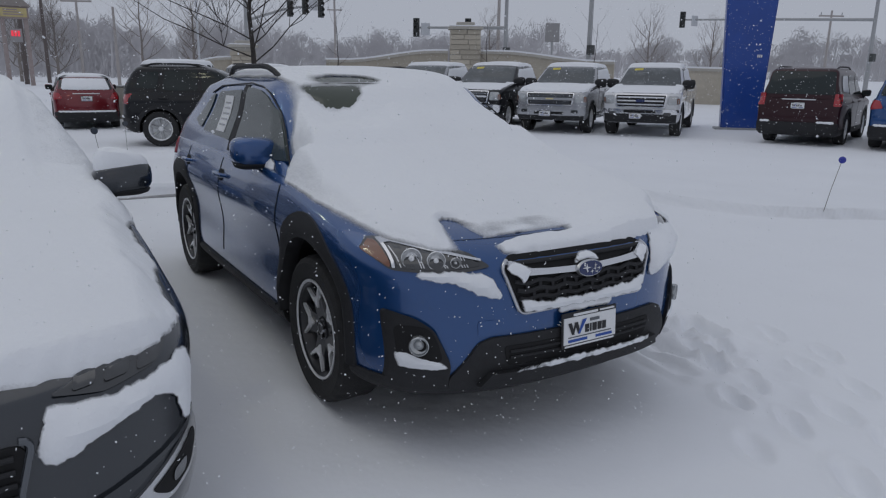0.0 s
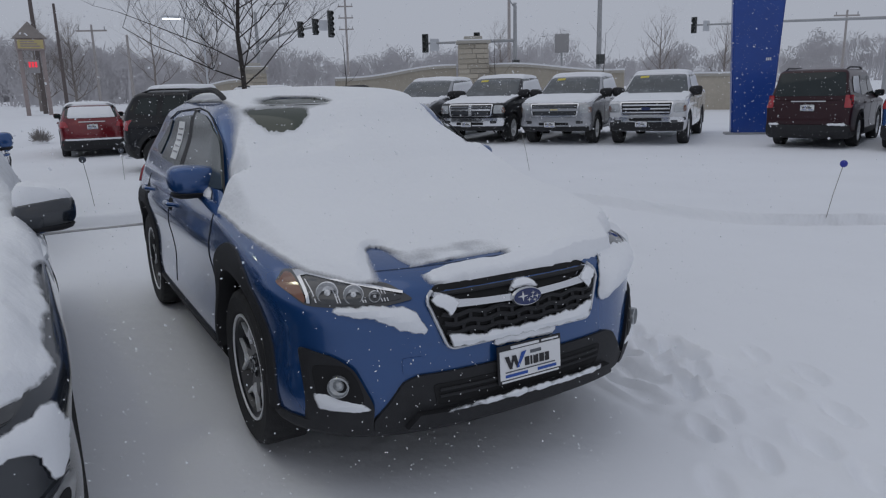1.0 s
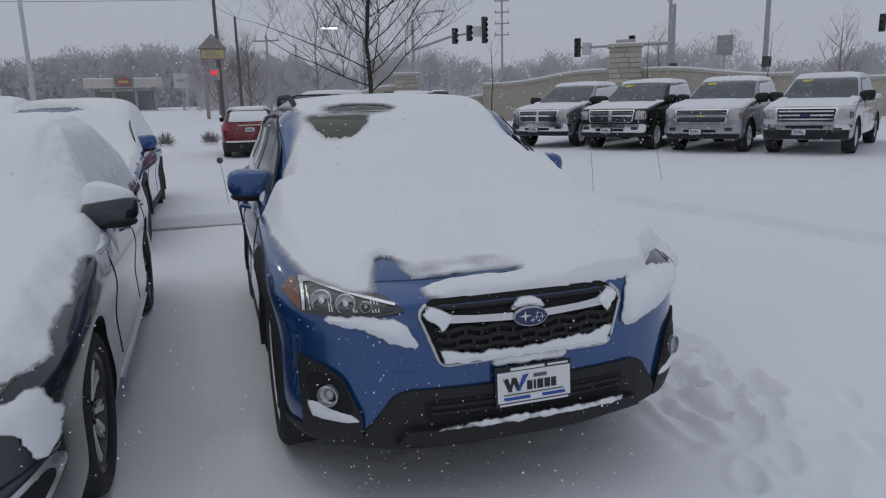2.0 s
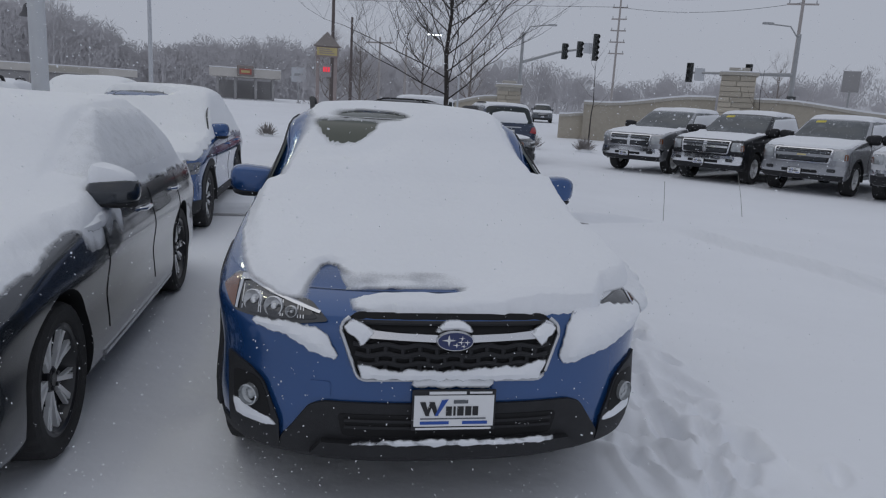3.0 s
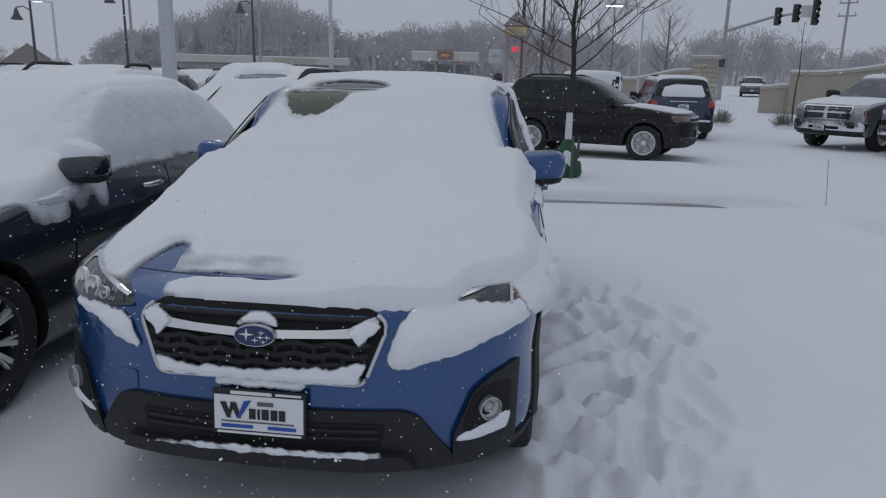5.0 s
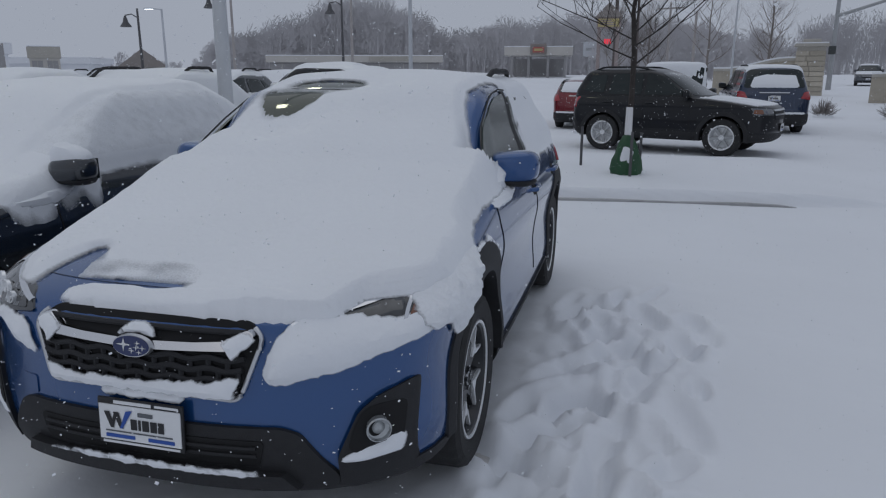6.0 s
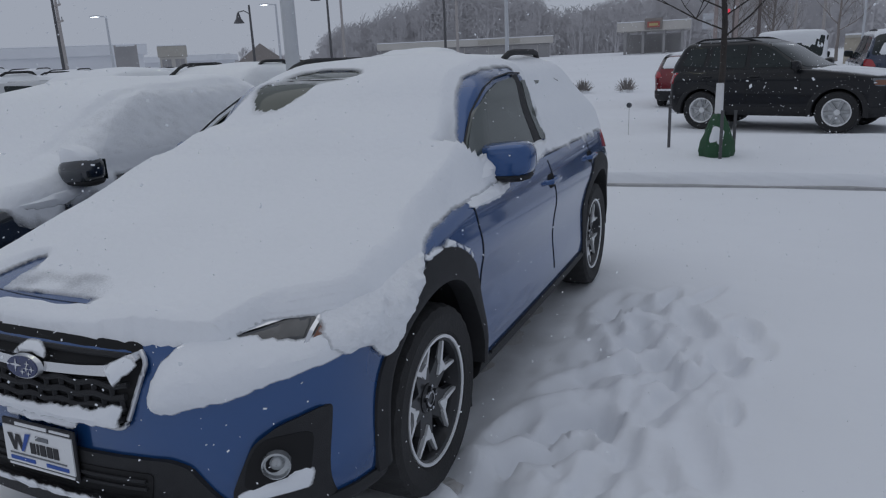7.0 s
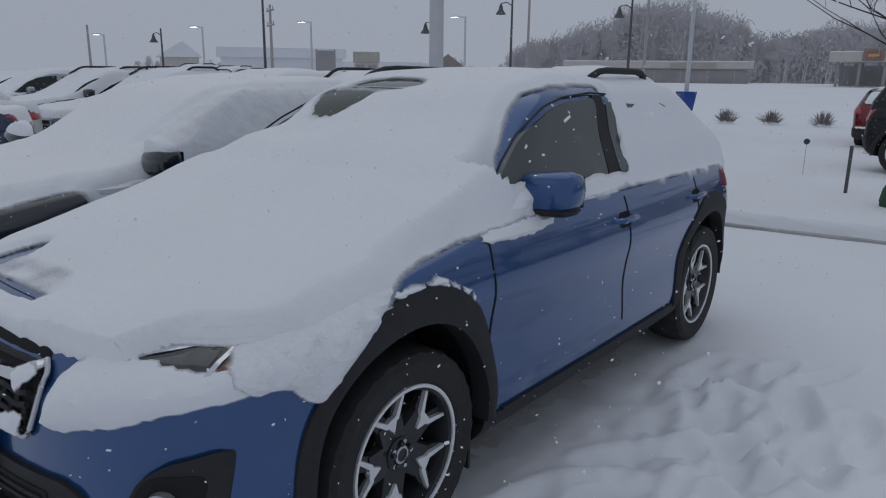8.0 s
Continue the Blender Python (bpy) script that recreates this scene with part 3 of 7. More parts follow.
bend = curve([(0.6, 7.2), (1.2, 6.3), (1.9, 5.35), (2.6, 5.1), (3.4, 5.0), (4.8, 4.75), (6.2, 4.5)])


def kerb_line(x):
    return 6.45 + 0.09 * np.maximum(0, np.asarray(x, float))



def ground_height(x, y):
    """The lie of the snow: a raised island past the kerb, trodden steps, drifts round the wheels and a slow rise far off."""
    x, y = np.asarray(x, float), np.asarray(y, float)
    z = 0.012 * wobble(x, y, 0.35, 3.0) + 0.006 * wobble(x, y, 1.3, 8.0)
    r = np.hypot(x, y)
    z = z + 0.45 * soft(r, 24, 38) + 0.5 * soft(r, 40, 110)
    # island behind the kerb, with a rounded corner
    dy = y - kerb_line(x) - 0.02 * wobble(x, y * 0, 0.8, 1.0)
    isle = soft(dy, -0.02, 0.05) * soft(x, -7.5, -6.5) * soft(x, 5.0, 3.4) * (1 - soft(y, 10.6, 11.8))
    z = z + 0.15 * isle
    dx = x - bend(y) - 0.03 * wobble(y, x * 0, 0.9, 2.0)
    lip = soft(dx, -0.01, 0.06) * (1 - soft(y, 5.6, 6.4)) * soft(y, 0.6, 1.3) * (1 - soft(dx, 0.6, 2.6))
    z = z + 0.115 * lip
    for fx, fy, a, b, turn, deep in FEET:
        near = (np.abs(x - fx) < 0.5) & (np.abs(y - fy) < 0.5)
        if not near.any():
            continue
        c, s = math.cos(turn), math.sin(turn)
        u, v = (x - fx) * c + (y - fy) * s, -(x - fx) * s + (y - fy) * c
        q = np.hypot(u / a, v / b)
        z = z - deep * (1 - soft(q, 0.35, 1.15)) + deep * 0.3 * np.exp(-((q - 1.3) / 0.28) ** 2)
    trail = np.exp(-((x - 1.36) / 0.4) ** 2) * soft(y, -1.6, -0.6) * (1 - soft(y, 2.1, 2.8))
    z = z + trail * (0.055 * (0.4 - np.sqrt(wobble(x + 0.1 * y, y * 0.5, 5.5, 2.0) ** 2 + 0.02)) + 0.025 * (0.4 - np.sqrt(wobble(x, y, 7.0, 6.0) ** 2 + 0.03)) + 0.014 * wobble(x, y * 0.6, 5.0, 4.0) + 0.012 * wobble(x, y, 11.0, 1.0) * (0.6 + 0.6 * wobble(x, y, 3.0, 7.0)) + 0.004 * wobble(x, y, 26.0, 3.0) - 0.015)
    # swept hollow under the blue car, drift by its wheels
    under = (1 - soft(np.abs(x - 0.06), 0.45, 0.86)) * (1 - soft(np.abs(y - 1.05), 1.05, 1.7))
    z = z - 0.026 * under * (0.85 + 0.3 * wobble(x, y, 2.2, 6.0) + 0.25 * wobble(x, y, 7.0, 3.0))
    z = z + under * (1 - under) * 4 * (0.003 * wobble(x, y, 15.0, 2.0) + 0.001 * wobble(x, y, 31.0, 5.0))
    for wx in (-0.95, 0.93):
        z = z + 0.05 * np.exp(-(((x - wx) / 0.13) ** 2 + ((y - 0.1) / 0.28) ** 2))
    return z


def graded(lo, hi, fine, far, grow=1.13):
    out = list(np.arange(lo, hi + 1e-6, fine))
    s = fine
    while out[-1] < far:
        s *= grow
        out.append(out[-1] + s)
    s = fine
    while out[0] > -far:
        s *= grow
        out.insert(0, out[0] - s)
    return np.array(out)


gx, gy = np.unique(np.concatenate([graded(-1.4, 3.0, 0.03, 700), np.arange(4.3, 6.6, 0.045)])), np.unique(np.concatenate([graded(-3.4, 3.0, 0.032, 700, 1.06), np.arange(6.3, 7.0, 0.03)]))
gx2, gy2 = np.meshgrid(gx, gy)
gz = ground_height(gx2, gy2)
nx_, ny_ = len(gx), len(gy)
quads = [(j * nx_ + i, j * nx_ + i + 1, (j + 1) * nx_ + i + 1, (j + 1) * nx_ + i) for j in range(ny_ - 1) for i in range(nx_ - 1)]
gm = bpy.data.meshes.new("ground")
gm.from_pydata(np.stack([gx2, gy2, gz], -1).reshape(-1, 3).tolist(), [], quads)
slush = gm.attributes.new("slush", "FLOAT", "POINT")
dirt = (1 - soft(np.abs(gx2 - 0.25), 0.4, 0.95)) * (1 - soft(np.abs(gy2 - 1.3), 1.2, 2.0)) * (0.14 + 0.12 * wobble(gx2, gy2, 1.5, 2.0))
slush.data.foreach_set("value", np.clip(dirt, 0, 1).astype(np.float32).reshape(-1))
tagged(link("ground", gm, GROUND_SNOW), "snow-covered car park with footprints and drifts", "snow ground", kind="structure")


# bare wet pavement shows where the snow thins under the blue car
pave = bmesh.new()
bmesh.ops.create_grid(pave, x_segments=2, y_segments=2, size=1, matrix=Matrix.Translation((0, 0.7, -0.028)) @ Matrix.Diagonal((0.93, 1.75, 1, 1)))
tagged(part("pavement", pave, SLUSH), "wet brownish slush and asphalt showing under the blue car", "pavement", kind="structure")


def kerb(pts, label, rise=0.05, mat=None):
    """A low concrete kerb whose face shows below the snow, dark to stand in for the shadow there."""
    bm = bmesh.new()
    prev = None
    for i, (x, y) in enumerate(pts):
        p, q = Vector(pts[max(0, i - 1)]), Vector(pts[min(len(pts) - 1, i + 1)])
        n = (q - p).normalized().orthogonal() * 0.04
        hgt = rise + 0.012 * float(wobble(x, y, 1.4, 2)) - 0.09 * max(0, 1 - min(i, len(pts) - 1 - i) / 2.5)
        cur = [bm.verts.new((x + n.x * k, y + n.y * k, z)) for k, z in ((1, -0.12), (1, hgt), (-1, hgt), (-1, -0.12))]
        if prev:
            for k in range(4):
                bm.faces.new((prev[k], prev[(k + 1) % 4], cur[(k + 1) % 4], cur[k]))
        prev = cur
    return tagged(part("kerb", bm, mat or KERB), label, "kerb", kind="structure")


# this dark strip draws the shadow line along the island's snow edge
kerb([(-6.8 + 0.4 * k, float(kerb_line(-6.8 + 0.4 * k)) - 0.09) for k in range(28)], "kerb edge under the snow, coloured dark for its shadow line", 0.02)


# ---- cars ----
def shells_for(d):
    """The lower body and the cabin of a car from its main dimensions."""
    F, R, W, zs, zn, zc, yc, zr, yt, yq, yb, tw = (d[k] for k in ("front", "rear", "half", "sill", "nose", "cowl", "cowl_y", "roof", "screen_y", "rear_top_y", "rear_base_y", "roof_half"))
    bf, br, nf = d.get("bow_front", 0.6), d.get("bow_rear", 0.4), d.get("square", 2.4)
    h, cr = zc - zn, d.get("crease", 0.0)
    lower = Shell(
        yf=[(zs, F + 0.12), (zs + 0.07, F + 0.03), (zs + 0.22, F), (zn - 0.14, F + 0.01), (zn - 0.05, F + 0.05), (zn, F + 0.13),
            (zn + h * 0.25, F + (yc - F) * 0.22), (zn + h * 0.5, F + (yc - F) * 0.42), (zn + h * 0.75, F + (yc - F) * 0.68), (zc, yc)],
        yr=[(zs, R - 0.16), (zs + 0.1, R - 0.05), (zs + 0.4, R), (zn, R - 0.03), (zc, R - 0.07)],
        w=[(zs, W - 0.09), (zs + 0.07, W - 0.03), (zs + 0.2, W - 0.014), (zs + 0.38, W - 0.022 - cr), (zn - 0.14, W - 0.012 - cr), (zn - 0.05, W - 0.2 * cr), (zn, W - 0.004), (zn + h * 0.25, W - 0.016 + 0.5 * cr),
           (zn + h * 0.5, W - 0.026 + 0.4 * cr), (zn + h * 0.75, W - 0.04), (zc, W - 0.06)],
        bf=[(zs, bf), (zn, bf), (zn + h * 0.6, bf * 0.9), (zc, bf * 0.7)], br=[(zs, br), (zc, br)], nf=nf, nr=d.get("square_rear", 2.8), mid=(F + R) / 2, bow=d.get("bow", 0.035))
    z0, g = zc - 0.03, zr - zc
    cabin = Shell(
        yf=[(z0, yc - 0.1), (zc + g * 0.2, yc + (yt - yc) * 0.23), (zc + g * 0.5, yc + (yt - yc) * 0.53), (zc + g * 0.8, yc + (yt - yc) * 0.86), (zr - 0.055, yt + 0.06), (zr - 0.02, yt + 0.22), (zr, yt + 0.48)],
        yr=[(z0, yb), (zc + g * 0.2, yb - (yb - yq) * 0.12), (zc + g * 0.5, yb - (yb - yq) * 0.4), (zc + g * 0.8, yb - (yb - yq) * 0.78), (zr - 0.055, yq), (zr - 0.02, yq - 0.2), (zr, yq - 0.5)],
        w=[(z0, W - d.get('belt', 0.07)), (zc + g * 0.2, W - d.get('belt', 0.07) - (W - tw) * 0.17), (zc + g * 0.5, W - d.get('belt', 0.07) - (W - tw) * 0.42), (zc + g * 0.8, tw + 0.03), (zr - 0.055, tw - 0.03), (zr - 0.02, tw - 0.14), (zr, tw * 0.45)],
        bf=[(z0, d.get("screen_bow", 0.34)), (zr, d.get("screen_bow", 0.34) * 0.8)], br=[(z0, d.get("tail_bow", 0.3)), (zr, d.get("tail_bow", 0.3) * 0.7)],
        nf=d.get('screen_square', 2.7), nr=2.8, mid=(F + R) / 2, bow=d.get("bow", 0.035))
    return lower, cabin


def plate_on(parent, m, w=0.305, h=0.152, frame_mat=None, name="number_plate"):
    """A dealer's plate in a dark frame; its lettering is drawn as plain bars."""
    bm = box(-w / 2, w / 2, -0.01, 0.0, -h / 2, h / 2, bevel=0.004)
    p = part(name, bm, frame_mat or INK, parent, "paper dealer plate in a black frame")
    p.matrix_basis = m
    part("plate_face", box(-w / 2 + 0.008, w / 2 - 0.008, -0.014, -0.009, -h / 2 + 0.018, h / 2 - 0.02), PLATEWHITE, p)
    for k, lw in enumerate((0.021, 0.008, 0.023, 0.022, 0.02)):
        x0 = -0.03 + (0, 0.027, 0.041, 0.07, 0.097)[k]
        part("print_bar", box(x0, x0 + lw, -0.0165, -0.0135, -0.018, 0.016), INK, p)
    part("print_bar", box(-w * 0.01, w * 0.16, -0.0165, -0.0135, 0.027, 0.04), GUNMETAL, p)
    part("print_bar", box(-w * 0.4, -w * 0.06, -0.0165, -0.0135, -0.05, -0.039), BLUEINK, p)
    part("print_bar", box(w * 0.1, w * 0.4, -0.0165, -0.0135, -0.05, -0.039), BLUEINK, p)
    part("print_bar", box(-w * 0.4, w * 0.38, -0.0165, -0.0135, -0.031, -0.027), GUNMETAL, p)
    bm = bmesh.new()
    for x0, x1 in ((-0.125, -0.103), (-0.092, -0.07)):
        bm.faces.new([bm.verts.new(c) for c in ((x0, -0.0165, 0.034), (x0 + 0.02, -0.0165, 0.034), (x1 + 0.014, -0.0165, -0.018), (x1, -0.0165, -0.018))])
    bm.faces.new([bm.verts.new(c) for c in ((-0.103, -0.0166, -0.018), (-0.093, -0.0166, -0.018), (-0.076, -0.0166, 0.034), (-0.088, -0.0166, 0.034))])
    part("print_mark", bm, INK, p)
    bm = bmesh.new()
    bm.faces.new([bm.verts.new(c) for c in ((-0.07, -0.0168, -0.018), (-0.06, -0.0168, -0.018), (-0.022, -0.0168, 0.044), (-0.046, -0.0168, 0.04))])
    part("print_mark", bm, BLUEINK, p)
    part("print_bar", box(-w * 0.3, w * 0.14, -0.0125, -0.0095, h / 2 - 0.016, h / 2 - 0.006), PLATEWHITE, p)
    part("print_bar", box(w * 0.18, w * 0.45, -0.0125, -0.0095, h / 2 - 0.014, h / 2 - 0.007), PLATEWHITE, p)
    part("print_bar", box(-w * 0.45, w * 0.45, -0.0125, -0.0095, -h / 2 + 0.005, -h / 2 + 0.012), PLATEWHITE, p)
    return p


def mirror_on(car, x, y, z, mat, s=1, big=1.0, cap=0.0, tall=1.0):
    """A door mirror: rounded shell, glass and foot."""
    bm = bmesh.new()
    bmesh.ops.create_uvsphere(bm, u_segments=20, v_segments=12, radius=1)
    for v in bm.verts:
        c = v.co
        q = [math.copysign(abs(a) ** 0.62, a) for a in c]
        v.co = (q[0] * 0.115 * big, q[1] * (0.085 if q[1] < 0 else 0.05) * big, q[2] * 0.078 * big * tall + 0.012 * q[0] * s)
    m = part("mirror", bm, mat, car, smooth=True, sharp=60)
    m.matrix_basis = Matrix.Translation((x, y, z))
    part("mirror_foot", tube([(-s * 0.03, 0.0, -0.05 * big), (-s * 0.05, 0.01, -0.1 * big), (-s * 0.13, 0.02, -0.16 * big)], [0.035, 0.03, 0.04], 8), PLASTIC, m)
    bm = bmesh.new()
    bmesh.ops.create_uvsphere(bm, u_segments=16, v_segments=6, radius=1)
    for v in bm.verts:
        v.co = (math.copysign(abs(v.co.x) ** 0.6, v.co.x) * 0.106 * big, (v.co.y * 0.072 - 0.006) * big, v.co.z * 0.03 * big * tall - 0.058 * big * tall)
    part("mirror_base", bm, PLASTIC, m, smooth=True)
    if cap:
        bm = bmesh.new()
        bmesh.ops.create_uvsphere(bm, u_segments=18, v_segments=8, radius=1)
        for v in bm.verts:
            q = [math.copysign(abs(a) ** 0.7, a) for a in v.co]
            w = 1 + 0.12 * float(wobble(q[0], q[1], 2.5, x))
            v.co = (q[0] * 0.105 * big, q[1] * 0.06 * big - 0.012, 0.052 * big * tall + (max(q[2], 0) * cap * w * (1 - 0.35 * q[0] * s) if q[2] > 0 else q[2] * 0.03))
        part("snow_cap", bm, SNOW, m, smooth=True)
    part("mirror_glass", box(-0.095 * big, 0.095 * big, 0.045 * big, 0.052 * big, -0.055 * big * tall, 0.06 * big * tall, bevel=0.003), GLASS, m)
    return m


def rails_on(car, cabin, d, x=None, y0=None, y1=None, r=0.02):
    zr, tw = d["roof"], d["roof_half"]
    x = tw - 0.07 if x is None else x
    y0 = d.get("rail_y", d["screen_y"] + 0.12) if y0 is None else y0
    r, up = d.get("rail_r", r), d.get("rail_up", 0.012)
    y1 = d["rear_top_y"] - 0.1 if y1 is None else y1
    for s in (-1, 1):
        pts = []
        if s > 0:
            y0 = d.get("rail_left", y0)
        for k in range(13):
            t = k / 12
            e = float(soft(t, -0.03, 0.34) * soft(1 - t, -0.03, 0.24))
            pts.append((s * (x - 0.02 * (1 - e)), y0 + (y1 - y0) * t, zr - 0.05 - 0.03 * (1 - e) + (0.05 + up) * math.sin(e * math.pi / 2)))
        part("roof_rail", tube(pts, [r * 0.8] + [r] * 11 + [r * 0.8], 8), PLASTIC, car, smooth=True)


def arch_ring(shell, s, y, hub, r0, r1, out=0.016, a0=-0.16, a1=math.pi + 0.16, crown=0.0):
    """A wheel-arch moulding that follows the body side."""
    bm = bmesh.new()
    n = 30
    prof = ((r0 - 0.004, -0.06), (r0, out), (r0 + 0.35 * (r1 - r0), out + 0.004), (r1, out - 0.008), (r1 + 0.003, -0.02))
    rows = []
    for k in range(n + 1):
        a = a0 + (a1 - a0) * k / n
        row = []
        for i, (r, o) in enumerate(prof):
            r += crown * math.exp(-((a - 1.3) / 0.75) ** 2) * (0.0, 0.0, 0.35, 1.0, 1.0)[i]
            yy, zz = y + r * math.cos(a), hub + r * math.sin(a)
            zc = min(max(zz, shell.z0 + 0.16), shell.z1)
            row.append(bm.verts.new((s * (float(shell.side(yy, zc)) + o), yy, zz)))
        rows.append(row)
    for q0, q1 in zip(rows, rows[1:]):
        for k in range(len(prof) - 1):
            bm.faces.new((q0[k], q0[k + 1], q1[k + 1], q1[k]))
    bm.faces.new(rows[0])
    bm.faces.new(rows[-1][::-1])
    return bm


def make_car(name, m, d, paint_mat, label, category="car", group="parked cars", glass=None, wheel=("five", 0.34, 0.22, 0.22), metal=None, clad=True, rails=True,
             front=True, back=True, mirrors=True, mirror_mat=None, plain=False, arch_black=True):
    """A car with body, cabin, panes, wheels, lamps, grille, plates, mirrors and rails. Returns the thing and its two shells."""
    lower, cabin = shells_for(d)
    car = empty(name, m, label, category, group)
    wb, hub, glass = d["base"], d["hub"], glass or GLASS
    W, zc, zn, zs, F, R = d["half"], d["cowl"], d["nose"], d["sill"], d["front"], d["rear"]
    arch = wheel[1] + d.get("gap", 0.055)
    ady, adz, up = d.get("arch_dy", 0.0), d.get("arch_dz", 0.0), d.get("clad", 0.14)
    me = carve(lower.mesh(zs + (up if clad else 0)), [paint_mat, DARK], (ady, wb), hub + adz, arch, W - 0.32)
    link("body", finish(me), paint_mat, car, smooth=False)
    if clad:
        me = carve(lower.mesh(zs, zs + up + 0.03, 0.008), [PLASTIC, DARK], (ady, wb), hub + adz, arch, W - 0.32)
        link("lower_cladding", finish(me), PLASTIC, car, smooth=False)
        if arch_black:
            for y in (ady, wb):
                for s in (-1, 1):
                    part("arch_moulding", arch_ring(lower, s, y, hub + adz, arch - 0.005, arch + d.get("mould", 0.075), crown=d.get("crown", 0.0)), PLASTIC, car, smooth=True)
    link("cabin", finish(cabin.mesh(step=0.05)), paint_mat, car, smooth=False)
    g0, g1 = zc + 0.03, d["roof"] - d.get("glass_top", 0.1)
    # windscreen and rear pane, cut to the cabin
    half0, half1 = float(cabin.w(g0)) - 0.07, float(cabin.w(g1)) - 0.06
    sp = on_front(cabin)
    part("windscreen", patch(round_poly([(-half0, g0), (half0, g0), (half1, g1), (-half1, g1)], 0.06), sp, 0.012, 0.014, 0.045 if plain else 0.09), d.get("screen_glass", glass), car, smooth=True)
    rear_low = zc + (0.06 if d["rear_base_y"] > R - 0.3 else 0.04)
    part("rear_window", patch(round_poly([(-half0 + 0.04, rear_low), (half0 - 0.04, rear_low), (half1, g1), (-half1, g1)], 0.06), on_rear(cabin), 0.006, 0.01, 0.09), glass, car, smooth=True)
    # side panes: (front base, front top, rear top, rear base)
    for s in (-1, 1):
        for pane in d["panes"]:
            part("side_window", patch(round_poly(pane, 0.035), on_side(cabin, s), 0.008, 0.016, 0.05), glass, car, smooth=True)
        for ys in d.get("seams", ()):
            bm = patch([(ys - 0.003, zs + 0.2), (ys + 0.003, zs + 0.2), (ys + 0.003, zc - 0.02), (ys - 0.003, zc - 0.02)], on_side(lower, s), 0.003, 0.006, 0.03)
            part("door_seam", bm, DARK, car)
        for yh in d.get("handles", ()):
            zh = zc - 0.12
            x = float(lower.side(yh, zh))
            part("door_handle", tube([(s * (x - 0.01), yh - 0.1, zh), (s * (x + 0.025), yh - 0.07, zh + 0.004), (s * (x + 0.03), yh, zh + 0.006), (s * (x + 0.025), yh + 0.07, zh + 0.004), (s * (x - 0.01), yh + 0.1, zh)], [0.012, 0.015, 0.016, 0.015, 0.012], 8),
                 paint_mat if not d.get("chrome_handles") else CHROME, car, smooth=True)
    kind, rad, wid, rim = wheel
    for y in (0, wb):
        for s in (-1, 1):
            add_wheel(car, s * (W - 0.03), y, hub, kind, rad, wid, rim, metal or ALLOY, RIMBLACK if kind in ("star", "ten") else ALLOY, d.get("wheel_turn", random.random()))
    if mirrors:
        for s in (-1, 1):
            mirror_on(car, s * (W + d.get('mirror_out', 0.02)), d.get('mirror_y', d["cowl_y"] + 0.3), zc + 0.07 + d.get("mirror_up", 0.0), mirror_mat or paint_mat, s, d.get("mirror", 1.0), d.get("mirror_snow", 0.0), d.get("mirror_tall", 1.0))
    if rails:
        rails_on(car, cabin, d)
    if plain:
        return car, lower, cabin
    fr, rr = on_front(lower), on_rear(lower)
    if front:
        gw, gz0, gz1 = d.get("grille", (0.45, zn - 0.26, zn - 0.06))
        part("grille", patch(round_poly([(-gw * 0.9, gz0), (gw * 0.9, gz0), (gw, gz1), (-gw, gz1)], 0.04), fr, 0.012, 0.03, 0.08), PLASTIC, car, smooth=True)
        part("grille_bar", patch([(-gw, gz1 - 0.03), (gw, gz1 - 0.03), (gw, gz1), (-gw, gz1)], fr, 0.025, 0.03, 0.08), DULLCHROME, car, smooth=True)
        part("grille_bar", patch([(-gw * 0.94, (gz0 + gz1) / 2 - 0.015), (gw * 0.94, (gz0 + gz1) / 2 - 0.015), (gw * 0.94, (gz0 + gz1) / 2 + 0.015), (-gw * 0.94, (gz0 + gz1) / 2 + 0.015)], fr, 0.022, 0.03, 0.08), DULLCHROME, car, smooth=True)
        for s in (-1, 1):
            pts = [(s * (gw + 0.03), gz1 - 0.11), (s * (W - 0.06), gz1 - 0.1), (s * (W - 0.04), gz1 + 0.03), (s * (gw + 0.03), gz1)]
            part("headlight", patch(round_poly(pts, 0.03), fr, 0.01, 0.02, 0.05), LENS, car, smooth=True)
        pl = plate_on(car, Matrix.Translation((0, float(lower.front(0, zs + 0.27)) - 0.012, zs + 0.27)))
    if back:
        for s in (-1, 1):
            pts = [(s * (W - 0.3), zc - 0.2), (s * (W - 0.045), zc - 0.24), (s * (W - 0.065), zc - 0.02), (s * (W - 0.22), zc - 0.04)]
            part("tail_light", patch(round_poly(d.get("tails", {}).get(s, pts), 0.03), rr, 0.012, 0.03, 0.05), TAIL, car, smooth=True)
        zb = d.get("plate_z", zc - 0.2)
        pl = plate_on(car, Matrix.Translation((0, float(lower.rear(0, zb)) + 0.012, zb)) @ Matrix.Rotation(math.pi, 4, "Z"))
    return car, lower, cabin


